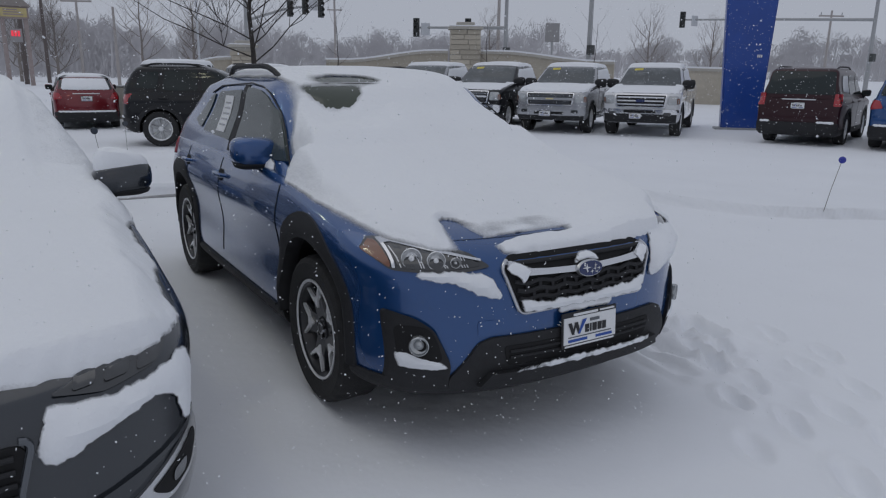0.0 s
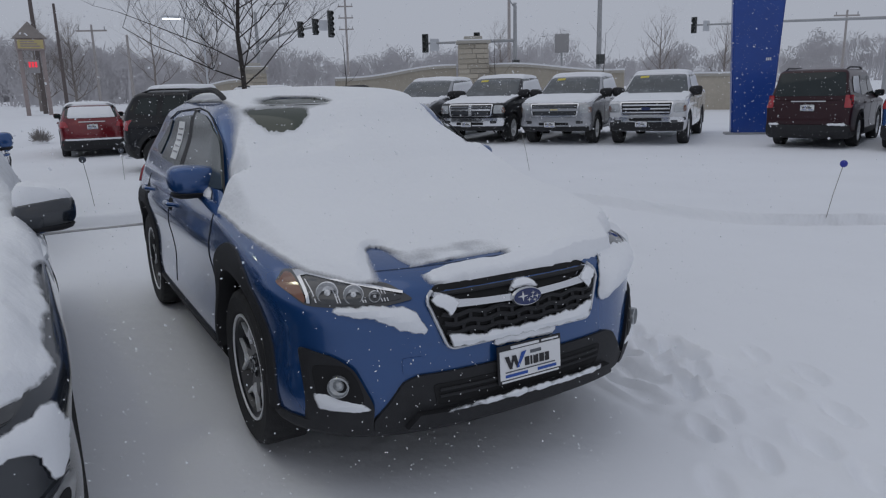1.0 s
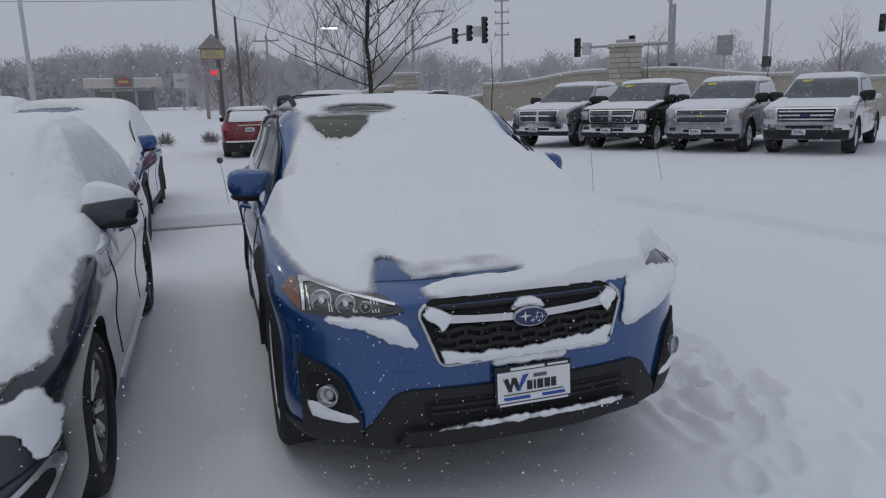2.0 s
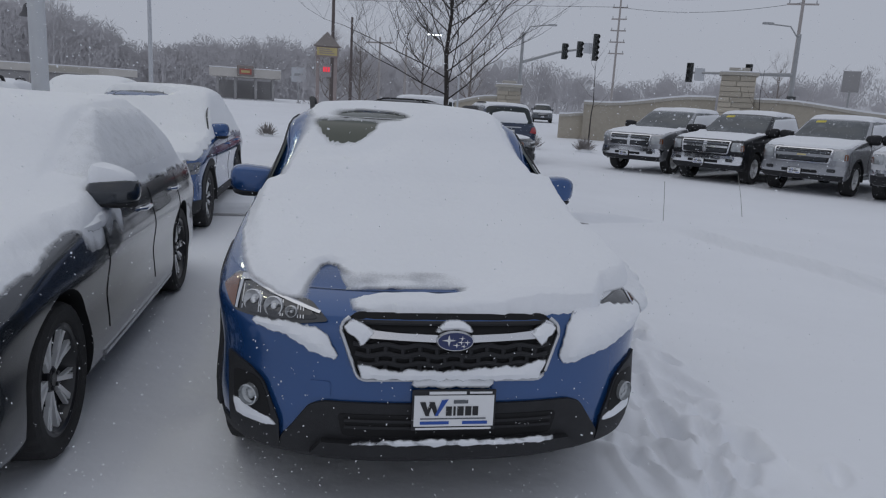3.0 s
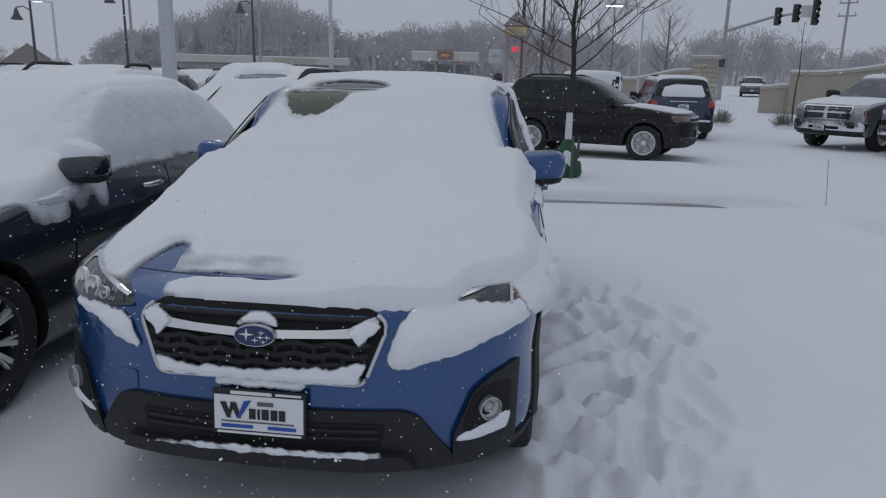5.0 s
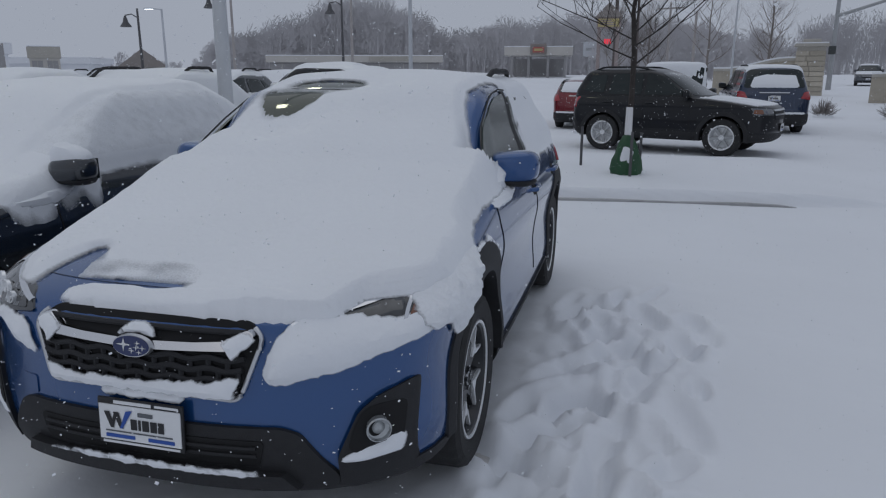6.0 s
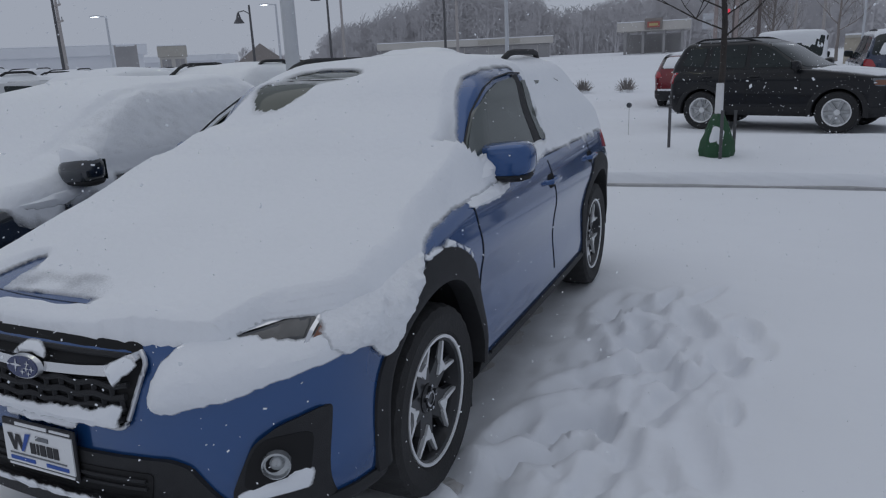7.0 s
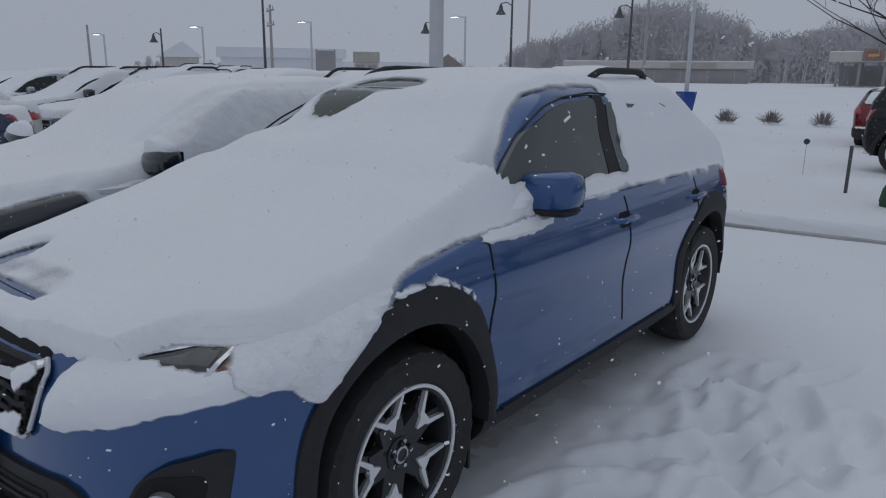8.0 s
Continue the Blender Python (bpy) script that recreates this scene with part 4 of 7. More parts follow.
def light_cover(d, thick=0.05, bare_sides=True, seed=0.0, screen=1.0, hood=1.0, roof=1.0, tail=1.0):
    """Depth of snow over a parked car: hood, screen and roof."""
    def depth(x, y, h):
        edge = np.abs(x)
        zc, W, tw = d["cowl"], d["half"], d["roof_half"]
        base = thick * (1 + 0.25 * wobble(x, y, 1.6, seed)) + 0
        lim = np.where(h > zc + 0.03, np.where(bare_sides, tw + 0.02 + 0.02 * wobble(y, x, 3, seed), W - 0.03), W - 0.06 + 0.03 * wobble(y, x, 4, seed + 2))
        base = base * (1 - soft(edge, lim - 0.07, lim + 0.02)) - 0.02 * soft(edge, lim - 0.02, lim + 0.02)
        on_screen = (y > d["cowl_y"] - 0.02) & (y < d["screen_y"] + 0.02) & (h > zc)
        base = np.where(on_screen, base * screen - (0.03 if screen < 0.3 else 0), base)
        base = np.where(y <= d["cowl_y"] - 0.02, base * hood - (0.03 if hood < 0.3 else 0), base)
        base = np.where((y > d["rear_top_y"] + 0.02) & (tail < 0.3), -0.05, base)
        base = np.where((h > d["roof"] - 0.12) & (roof < 0.3), -0.05, base)
        base = np.where((h < zc + 0.03) & (y > d["cowl_y"] + 0.1) & (tail < 0.3), -0.05, base)
        return base - 0.09 * soft(d["nose"] + 0.0 - h, 0.0, 0.025)
    return depth


def at_place(x, y, heading, z=None, pitch=0.0):
    """A pose for a car whose front axle stands at x, y and whose nose points along the heading (degrees from -y, counter-clockwise)."""
    z = float(ground_height(x, y)) if z is None else z
    return Matrix.Translation((x, y, z)) @ Matrix.Rotation(radians(heading), 4, "Z") @ Matrix.Rotation(radians(pitch), 4, "X")

# ---- the blue crossover ----
HERO = dict(front=-0.9, rear=3.39, half=0.9, sill=0.232, nose=0.86, mirror_y=0.82, cowl=1.04, cowl_y=0.4, roof=1.55, screen_y=1.0, rear_top_y=2.48, rear_base_y=3.32, roof_half=0.64,
            base=2.63, hub=0.355, bow_front=0.55, bow_rear=0.52, square=2.65, belt=0.075, screen_bow=0.22, screen_square=3.2, tail_bow=0.3, crease=0.002, gap=0.05, mould=0.055, crown=0.058, wheel_turn=0.35, screen_glass=SCREEN, arch_dy=-0.005, arch_dz=0.05, clad=0.08, glass_top=0.035, rail_y=1.1, rail_left=1.52, rail_r=0.017, rail_up=0.03, mirror=1.22, mirror_tall=0.86, handles=(1.46, 2.4), seams=(0.41, 1.5, 2.42), mirror_out=-0.05, mirror_up=0.005,
            panes=([(0.5, 1.09), (0.67, 1.215), (0.82, 1.31), (1.05, 1.405), (1.2, 1.435), (1.48, 1.455), (1.43, 1.09)], [(1.56, 1.12), (1.58, 1.435), (2.1, 1.41), (2.28, 1.14)], [(2.36, 1.15), (2.2, 1.4), (2.32, 1.37), (2.6, 1.2)]))
HERO_AT = at_place(0.02, 0.02, 0, 0.02, -0.4)
hero, h_low, h_cab = make_car("parked_car", HERO_AT, HERO, BLUE, "blue metallic crossover car half buried in fresh snow", "car", glass=GLASS_FOG,
                              wheel=("star", 0.352, 0.225, 0.232), plain=True)


def hole(x, y, cx, cy, rx, ry, rim=0.25):
    """1 inside an oval, 0 outside it."""
    q = np.hypot((x - cx) / rx, (y - cy) / ry) + 0.1 * wobble(x, y, 7, cx)
    return 1 - soft(q, 1 - rim, 1 + rim)


hood_right = curve([(-0.9, 0.4), (-0.75, 0.58), (-0.67, 0.67), (-0.53, 0.76), (-0.39, 0.8), (-0.18, 0.83), (0.07, 0.845), (0.6, 0.85)])
hood_left = curve([(-0.9, 0.72), (-0.6, 0.82), (-0.5, 0.89), (-0.14, 0.905), (-0.02, 0.855), (0.2, 0.84), (0.36, 0.845), (0.5, 0.855), (0.9, 0.85)])


def hero_depth(x, y, h):
    t = (0.07 - 0.035 * soft(h, 1.1, 1.35)) * (1 + 0.2 * wobble(x, y, 1.3, 4.0))
    t = t + 0.085 * np.exp(-((y - 0.42) / 0.3) ** 2)
    t = t * (1 - 0.55 * soft(-0.02 - y, 0.0, 0.45) * (1 - soft(x, 0.1, 0.5)))
    wall = h_cab.w(h) * h_cab.taper(y)
    on_cab = h > 1.045
    top = soft(h, 1.455, 1.485)
    right = np.where(on_cab, (wall - 0.05) * (1 - top) + 0.61 * top, hood_right(y)) + 0.01 * wobble(y, x, 6, 1)
    t = np.where(x < 0, t * (1 - soft(-x, right - 0.11, right)) - 0.03 * soft(-x, right - 0.012, right + 0.03), t)
    open_pane = 1.64 + 0.03 * wobble(h, y, 6, 2)
    left = np.where(y > open_pane, 0.848 + 0.008 * wobble(y, x, 11, 3), np.where(h > 1.1, np.minimum(wall - 0.055, 0.73) * (1 - top) + 0.63 * top, hood_left(y))) + 0.012 * wobble(y, x, 6, 7)
    t = np.where(x >= 0, t * (1 - soft(x, left - 0.1, left)) - 0.03 * soft(x, left - 0.012, left + 0.03), t)
    t = np.where(x < 0, t - 0.13 * soft(1.075 - h, 0.0, 0.03) * soft(y, 0.36, 0.6) * soft(-x, 0.66, 0.74), t)
    # thin by the leading edge, bare wedge by the lamp, bare strip along the shut line
    t = t * (1 - 0.75 * soft(-0.42 - y, 0.0, 0.25) * (1 - soft(x, -0.1, 0.35)) * soft(x, -0.5, -0.4))
    wedge = 1 - np.abs(x + 0.442 + 0.006 * wobble(y, x, 5, 2)) / np.maximum(0.02, 0.02 + (-0.46 - y) * 0.2) - 5 * soft(y, -0.5, -0.4)
    t = t * (1 - soft(wedge, -1.6, 0.2)) - 0.02 * soft(wedge, 0.0, 0.4)
    dust = soft(y, -0.72, -0.69) * (1 - soft(y, -0.66, -0.5)) * soft(x, -0.5, -0.4) * (1 - soft(x, -0.02, 0.2))
    t = np.where(t > 0, t * (1 - 0.9 * dust) + 0.0088 * dust * (1 + 0.4 * wobble(x, y, 6, 5)), t)
    lip = (1 - soft(y, -0.765, -0.74)) * soft(x, -0.42, -0.3) * (1 - soft(x, 0.3, 0.5))
    t = t + 0.02 * lip * (1 + 0.3 * wobble(x, y, 7, 1))
    strip = soft(y, -0.752, -0.735) * (1 - soft(y, -0.7 + 0.012 * wobble(x, y, 5, 3), -0.685)) * soft(x, -0.42, -0.36) * (1 - soft(x, -0.06, 0.12))
    t = t * (1 - 0.9 * soft(strip, 0.0, 0.6)) - 0.012 * soft(strip, 0.4, 0.8) * (1 + wobble(x, y, 9, 2))
    # swept openings on the screen and the roof edge
    thin = np.maximum(hole(x, y, -0.36, 0.86, 0.26, 0.24, 0.7), hole(x, y, -0.22, 1.04, 0.34, 0.2, 0.75))
    t = np.where(t > 0, t * (1 - 0.85 * thin), t)
    gap = np.maximum(hole(x, y, -0.355, 0.93, 0.15, 0.13, 0.35) * (1 - soft(h, 1.452, 1.46)), hole(x, y, -0.2, 1.02, 0.19, 0.13, 0.45) * soft(h, 1.478, 1.486))
    t = t * (1 - soft(gap, 0.0, 0.6)) - 0.03 * soft(gap, 0.5, 0.7)
    edge = 0.85 - 0.015 * soft(x, -0.42, -0.34) - 0.006 * soft(x, 0.0, 0.3) + 0.055 * soft(x, 0.54, 0.66) * (1 - soft(y, -0.42, -0.3))
    edge = edge - 0.03 * soft(x, 0.36, 0.44) * (1 - soft(x, 0.48, 0.56))
    return t - 0.09 * soft(edge - h, 0.0, 0.035)


snow_cover((h_low, h_cab), hero_depth, HERO_AT, "deep fresh snow over hood, windscreen and roof of the blue crossover", ny=300, nx=140, low=0.825, blur=9)

# ---- the dark saloon beside it ----
SEDAN = dict(mirror=1.15, mirror_y=0.8, mirror_up=0.0, mirror_snow=0.085, mirror_tall=0.85, mirror_out=-0.01, front=-0.97, rear=3.8, half=0.92, sill=0.17, nose=0.78, cowl=0.99, cowl_y=0.55, roof=1.47, screen_y=1.42, rear_top_y=2.75, rear_base_y=3.35, roof_half=0.6,
             base=2.75, hub=0.345, bow_front=0.64, square=3.3, bow_rear=0.5, handles=(1.5, 2.5), seams=(0.66, 1.72, 2.62), chrome_handles=True,
             panes=([(0.72, 1.02), (1.4, 1.36), (1.72, 1.385), (1.72, 1.02)], [(1.78, 1.02), (1.78, 1.385), (2.45, 1.37), (2.85, 1.04)]))
SED_AT = at_place(-2.43, -0.15, 1.0, 0.0)
sedan, s_low, s_cab = make_car("parked_car", SED_AT, SEDAN, DARKGREY, "dark grey saloon car under thick snow", "car", wheel=("ten", 0.335, 0.225, 0.235), clad=False, rails=False, plain=True)


def sedan_film(x, y, h):
    """Where only a thin crust clings to the side panes."""
    return soft(np.abs(x), 0.52, 0.6) * soft(h, 0.99, 1.04) * (1 - soft(h, 1.4, 1.45)) * soft(y, 0.6, 0.85) * (1 - soft(y, 2.7, 3.0))


def sedan_depth(x, y, h):
    t = 0.08 * (1 + 0.2 * wobble(x, y, 1.2, 9.0))
    lim = np.where(h > 1.0, 0.86, 0.84 + 0.02 * wobble(y, x, 6, 3) + 0.055 * soft(y, 0.2, 0.45) * (1 - soft(y, 0.95, 1.1)))
    t = t * (1 - soft(np.abs(x), lim - 0.12, lim + 0.03)) - 0.03 * soft(np.abs(x), lim, lim + 0.04)
    film = sedan_film(x, y, h)
    t = t * (1 - film) + film * (0.0118 + 0.0008 * wobble(y, h * 2, 9.0, 2.0) + 0.0008 * wobble(y, h * 2, 21.0, 5.0))
    return t - 0.09 * soft(0.782 - h, 0.0, 0.03)


def sedan_lift(x, y, h):
    return sedan_film(x, y, h) * (0.04 + 0.006 * wobble(y, h * 2, 8.0, 2.0) + 0.005 * wobble(y, h * 2, 19.0, 5.0))


snow_cover((s_low, s_cab), sedan_depth, SED_AT, "thick snow over the whole dark saloon", ny=200, nx=100, low=0.76, blur=9, lift=sedan_lift)

sf = on_front(s_low)
# black sheet on the nose paints the shade behind the slats
part("grille", patch(round_poly([(-0.34, 0.46), (0.34, 0.46), (0.39, 0.655), (-0.39, 0.655)], 0.04), sf, 0.01, 0.03, 0.06), DARK, sedan, smooth=True)
for zz in (0.49, 0.525, 0.56, 0.595, 0.63):
    part("grille_slat", tube([(x, float(s_low.front(x, zz)) - 0.016, zz) for x in np.linspace(-0.355, 0.355, 21)], 0.008, 6), PLASTIC, sedan)
part("grille_frame", tube([(x, float(s_low.front(x, z)) - 0.012, z) for x, z in round_poly([(-0.4, 0.665), (-0.34, 0.45), (0.34, 0.45), (0.4, 0.665)], 0.03, 4)], 0.01, 8), GUNMETAL, sedan, smooth=True)
plate_on(sedan, Matrix.Translation((0, float(s_low.front(0, 0.42)) - 0.02, 0.42)))
for s in (-1, 1):
    hl = part("headlight", patch(round_poly([(s * x, z) for x, z in ((0.45, 0.742), (0.58, 0.722), (0.73, 0.742), (0.785, 0.78), (0.74, 0.8), (0.58, 0.782))], 0.012), sf, 0.008, 0.02, 0.03), LAMPDARK, sedan, "slim dark headlight", smooth=True)
    for x0, x1 in ((0.5, 0.56), (0.58, 0.65), (0.67, 0.735)):
        part("lamp_cover", patch(round_poly([(s * x, z) for x, z in ((x0, 0.742), (x1, 0.746), (x1 + 0.01, 0.776), (x0 + 0.01, 0.766))], 0.012), sf, 0.012, 0.01, 0.02), LAMPGLASS, hl, smooth=True)
    part("snow_clump", patch(round_poly([(s * x, z) for x, z in ((0.4, 0.61), (0.44, 0.728), (0.6, 0.712), (0.74, 0.728), (0.83, 0.75), (0.87, 0.62), (0.85, 0.52), (0.81, 0.5), (0.79, 0.57), (0.77, 0.625), (0.72, 0.655), (0.64, 0.64), (0.54, 0.605), (0.44, 0.57))], 0.02), sf, 0.005, 0.02, 0.022, 0.035, 0.3, 3 + s), SNOW_P, sedan, smooth=True)
    fg = part("fog_bezel", patch(round_poly([(s * x, z) for x, z in ((0.6, 0.375), (0.84, 0.51), (0.865, 0.45), (0.82, 0.37), (0.73, 0.325))], 0.025), sf, 0.016, 0.03, 0.03), DULLCHROME, sedan, smooth=True)
    # no hollow here: a black sheet paints the recess's shade
    part("fog_recess", patch(round_poly([(s * x, z) for x, z in ((0.67, 0.39), (0.83, 0.478), (0.845, 0.44), (0.805, 0.38), (0.73, 0.345))], 0.02), sf, 0.02, 0.02, 0.03), DARK, fg, smooth=True)
    part("fog_lamp", patch(round_poly([(s * x, z) for x, z in ((0.74, 0.375), (0.785, 0.385), (0.795, 0.425), (0.745, 0.415))], 0.015), sf, 0.026, 0.02, 0.03), LENS, fg, smooth=True)
    part("bumper_crease", patch(round_poly([(s * x, z) for x, z in ((0.5, 0.43), (0.85, 0.52), (0.85, 0.505), (0.5, 0.415))], 0.005), sf, 0.012, 0.02, 0.04), DARKGREY, sedan, smooth=True)
    part("chrome_strip", patch([(0.6, 0.235), (2.3, 0.235), (2.3, 0.262), (0.6, 0.262)], on_side(s_low, s), 0.012, 0.02, 0.1), DULLCHROME, sedan, smooth=True)
    part("snow_clump", patch(round_poly([(0.3, 0.975), (0.34, 0.93), (0.46, 0.905), (0.6, 0.895), (0.7, 0.9), (0.78, 0.93), (0.86, 0.975)], 0.04), on_side(s_low, s), 0.002, 0.03, 0.025, 0.022, 0.3, 5), SNOW_P, sedan, smooth=True)

SUV = dict({k: v for k, v in HERO.items() if k not in ("wheel_turn", "screen_glass")}, crown=0.0, mould=0.075, gap=0.055, arch_dy=0.0, arch_dz=0.0, clad=0.14, mirror_tall=1.0, front=-0.9, rear=3.7, roof=1.6, screen_y=1.34, screen_bow=0.22)
LOWSUV = dict(SUV, roof=1.58, rail_r=0.022, rail_up=0.07)
BIG = dict(front=-0.92, rear=3.75, half=0.93, sill=0.22, nose=0.98, cowl=1.12, cowl_y=0.4, roof=1.74, screen_y=1.15, rear_top_y=3.3, rear_base_y=3.68, roof_half=0.68,
           base=2.7, hub=0.36, bow_front=0.45, bow_rear=0.3, handles=(1.45, 2.4), seams=(0.62, 1.6, 2.45),
           panes=([(0.62, 1.17), (1.16, 1.6), (1.58, 1.63), (1.58, 1.17)], [(1.66, 1.17), (1.66, 1.63), (2.45, 1.62), (2.5, 1.17)], [(2.6, 1.19), (2.6, 1.62), (3.15, 1.58), (3.3, 1.24)]))
JEEP = dict(front=-0.55, rear=3.3, half=0.86, sill=0.4, nose=1.02, cowl=1.14, cowl_y=0.75, roof=1.8, screen_y=1.02, rear_top_y=3.2, rear_base_y=3.28, roof_half=0.76,
            base=2.42, hub=0.4, bow_front=0.2, bow_rear=0.1, square=3.5, square_rear=5, tail_bow=0.1, screen_bow=0.12, bow=0.0, seams=(0.85, 1.75), handles=(1.6,),
            panes=([(0.95, 1.2), (1.1, 1.68), (1.75, 1.7), (1.75, 1.2)], [(1.9, 1.2), (1.9, 1.7), (3.0, 1.7), (3.0, 1.2)]))
TRUCK = dict(front=-0.95, rear=4.85, half=1.0, sill=0.36, nose=1.12, cowl=1.28, cowl_y=0.45, roof=1.88, screen_y=1.45, rear_top_y=3.0, rear_base_y=3.2, roof_half=0.74,
             base=3.65, hub=0.4, bow_front=0.28, bow_rear=0.12, square=3.4, square_rear=5, tail_bow=0.12, screen_bow=0.25, bow=0.01, seams=(0.75, 1.85, 2.95), handles=(1.7, 2.75), mirror=1.5,
             grille=(0.55, 0.78, 1.08), panes=([(0.85, 1.33), (1.42, 1.76), (1.84, 1.78), (1.84, 1.33)], [(1.94, 1.33), (1.94, 1.78), (2.8, 1.77), (2.9, 1.33)]))

# second row behind the saloon, and the rows beyond
c, lo, ca = make_car("parked_car", at_place(-2.69, 5.5, 0), SUV, BLUE, "blue crossover parked behind the saloon, heaped with snow", wheel=("ten", 0.345, 0.22, 0.235), rails=False)
deep = light_cover(SUV, 0.07, False, 3.0)
snow_cover((lo, ca), lambda x, y, h: deep(x, y, h) - 0.2 * hole(x, y, -0.25, 1.3, 0.4, 0.16, 0.4), at_place(-2.69, 5.5, 0), "thick snow over the blue crossover parked behind", ny=110, nx=60)
row = [(-5.1, 4.5, NAVY), (-7.8, 4.7, GUNMETAL), (-10.5, 4.5, WHITE), (-13.2, 4.6, DARKGREY), (-15.9, 4.6, SILVER),
       (-8.3, -1.15, NAVY), (-10.6, -0.1, WHITE),
       (-5.1, 10.6, WHITE), (-7.8, 10.6, DARKGREY), (-10.5, 10.7, NAVY), (-13.2, 10.6, SILVER), (-15.9, 10.6, GUNMETAL), (-18.6, 10.5, WHITE)]
first = None
for k, (x, y, mat) in enumerate(row):
    c, lo, ca = make_car("parked_car", at_place(x, y, 0), LOWSUV, mat, "snow-covered crossover in a row, dark roof rails showing", group="rows of snowed-in cars", rails=k % 3 != 1)
    if first is None:
        first = snow_cover((lo, ca), light_cover(LOWSUV, 0.06, False, 5.0), at_place(x, y, 0), "thick snow over a parked crossover", ny=90, nx=50)
    else:
        if k % 2 == 0:
            snow_cover((lo, ca), light_cover(LOWSUV, 0.06, True, k), at_place(x, y, 0), "thick snow over a parked crossover, side panes bare", ny=70, nx=40)
        else:
            copy_thing(first, at_place(x, y, 0))
    if k == 0:
        for i in range(9):
            at = at_place(-7.0 - 2.72 * i + 0.15 * (i % 3), 16.6 + 0.2 * (i % 2), 0)
            copy_thing(c, at)
            copy_thing(first, at)


# ---- details of the blue crossover ----
fr = on_front(h_low)
sides = {s: on_side(h_low, s) for s in (-1, 1)}
cabs = {s: on_side(h_cab, s) for s in (-1, 1)}


def mirrored(pts, s):
    return [(s * x, z) for x, z in pts]


# the dark behind the slats is a black sheet laid on the skin
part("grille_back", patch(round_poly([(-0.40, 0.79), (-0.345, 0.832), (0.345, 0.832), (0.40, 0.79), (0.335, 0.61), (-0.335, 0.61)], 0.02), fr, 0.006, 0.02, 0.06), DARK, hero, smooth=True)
for zz, ww, rr_ in ((0.806, 0.36, 0.009), (0.733, 0.356, 0.009), (0.7, 0.348, 0.01), (0.667, 0.34, 0.01), (0.636, 0.332, 0.009)):
    bm = bmesh.new()
    pts = [(x, float(h_low.front(x, zz)) - 0.014, zz + (0.005 * math.cos(x * 52) if zz < 0.75 else 0)) for x in np.linspace(-ww, ww, 61)]
    add_tube(bm, pts, rr_, 6)
    part("grille_slat", bm, PLASTIC, hero, smooth=True)
for i, (z0, z1) in enumerate(((0.733, 0.7), (0.7, 0.667), (0.667, 0.636))):
    for k in range(-5, 6):
        x = 0.0605 * (k + 0.5 * (i % 2))
        if abs(x) < 0.335:
            part("grille_web", tube([(x, float(h_low.front(x, z0)) - 0.012, z0), (x, float(h_low.front(x, z1)) - 0.012, z1)], 0.009, 5), PLASTIC, hero)
ring = [(-0.345, 0.836), (-0.405, 0.792), (-0.335, 0.606), (0.335, 0.606), (0.405, 0.792), (0.345, 0.836)]
ring = round_poly(ring, 0.03, 4)[4:-4]
part("grille_frame", tube([(x, float(h_low.front(x, z)) - 0.012, z) for x, z in ring], 0.0075, 8), DULLCHROME, hero, smooth=True)
for s in (-1, 1):
    wing = [(0.055, 0.75), (0.055, 0.774), (0.2, 0.779), (0.29, 0.786), (0.355, 0.818), (0.38, 0.803), (0.365, 0.778), (0.3, 0.76)]
    part("grille_wing", patch(round_poly(mirrored(wing, s), 0.01), fr, 0.03, 0.03, 0.05), CHROME, hero, smooth=True)
    part("snow_clump", patch(round_poly(mirrored([(0.27, 0.785), (0.35, 0.818), (0.395, 0.80), (0.375, 0.77), (0.345, 0.76), (0.335, 0.725), (0.315, 0.74), (0.29, 0.77)], s), 0.012), fr, 0.03, 0.02, 0.025, 0.016, 0.3, s * 2.0), SNOW_P, hero, smooth=True)
# badge: a plain oval with small bright marks
bm = bmesh.new()
bmesh.ops.create_cone(bm, cap_ends=True, segments=40, radius1=1, radius2=0.94, depth=1, matrix=Matrix.Diagonal((0.069, 0.036, 0.014, 1)))
badge = part("badge", bm, DULLCHROME, hero, smooth=True)
badge.matrix_basis = Matrix.Translation((0, float(h_low.front(0, 0.757)) - 0.036, 0.757)) @ Matrix.Rotation(radians(82), 4, "X")
bm = bmesh.new()
bmesh.ops.create_cone(bm, cap_ends=True, segments=40, radius1=1, radius2=0.98, depth=1, matrix=Matrix.Translation((0, 0, 0.008)) @ Matrix.Diagonal((0.063, 0.0315, 0.004, 1)))
part("badge_field", bm, NAVYENAMEL, badge, smooth=True)
bm = bmesh.new()
for bx, by, r in ((-0.024, 0.004, 0.026), (0.004, -0.013, 0.013), (0.02, -0.003, 0.013), (0.024, 0.011, 0.012), (0.042, -0.003, 0.013), (0.03, -0.017, 0.011)):
    c0 = bm.verts.new((bx, by, 0.0135))
    o = [bm.verts.new((bx + math.cos(a) * q * r, by + math.sin(a) * q * r * 0.8, 0.0115)) for a, q in ((k * math.pi / 4, 1.0 if k % 2 == 0 else 0.25) for k in range(8))]
    for k in range(8):
        bm.faces.new((c0, o[k], o[(k + 1) % 8]))
part("badge_mark", bm, CHROME, badge)
part("snow_clump", patch(round_poly([(-0.075, 0.772), (-0.05, 0.784), (0.0, 0.79), (0.05, 0.784), (0.075, 0.772), (0.06, 0.8), (0.03, 0.822), (-0.03, 0.822), (-0.06, 0.8)], 0.01), fr, 0.03, 0.03, 0.015, 0.014, 0.2, 1), SNOW_P, hero, smooth=True)
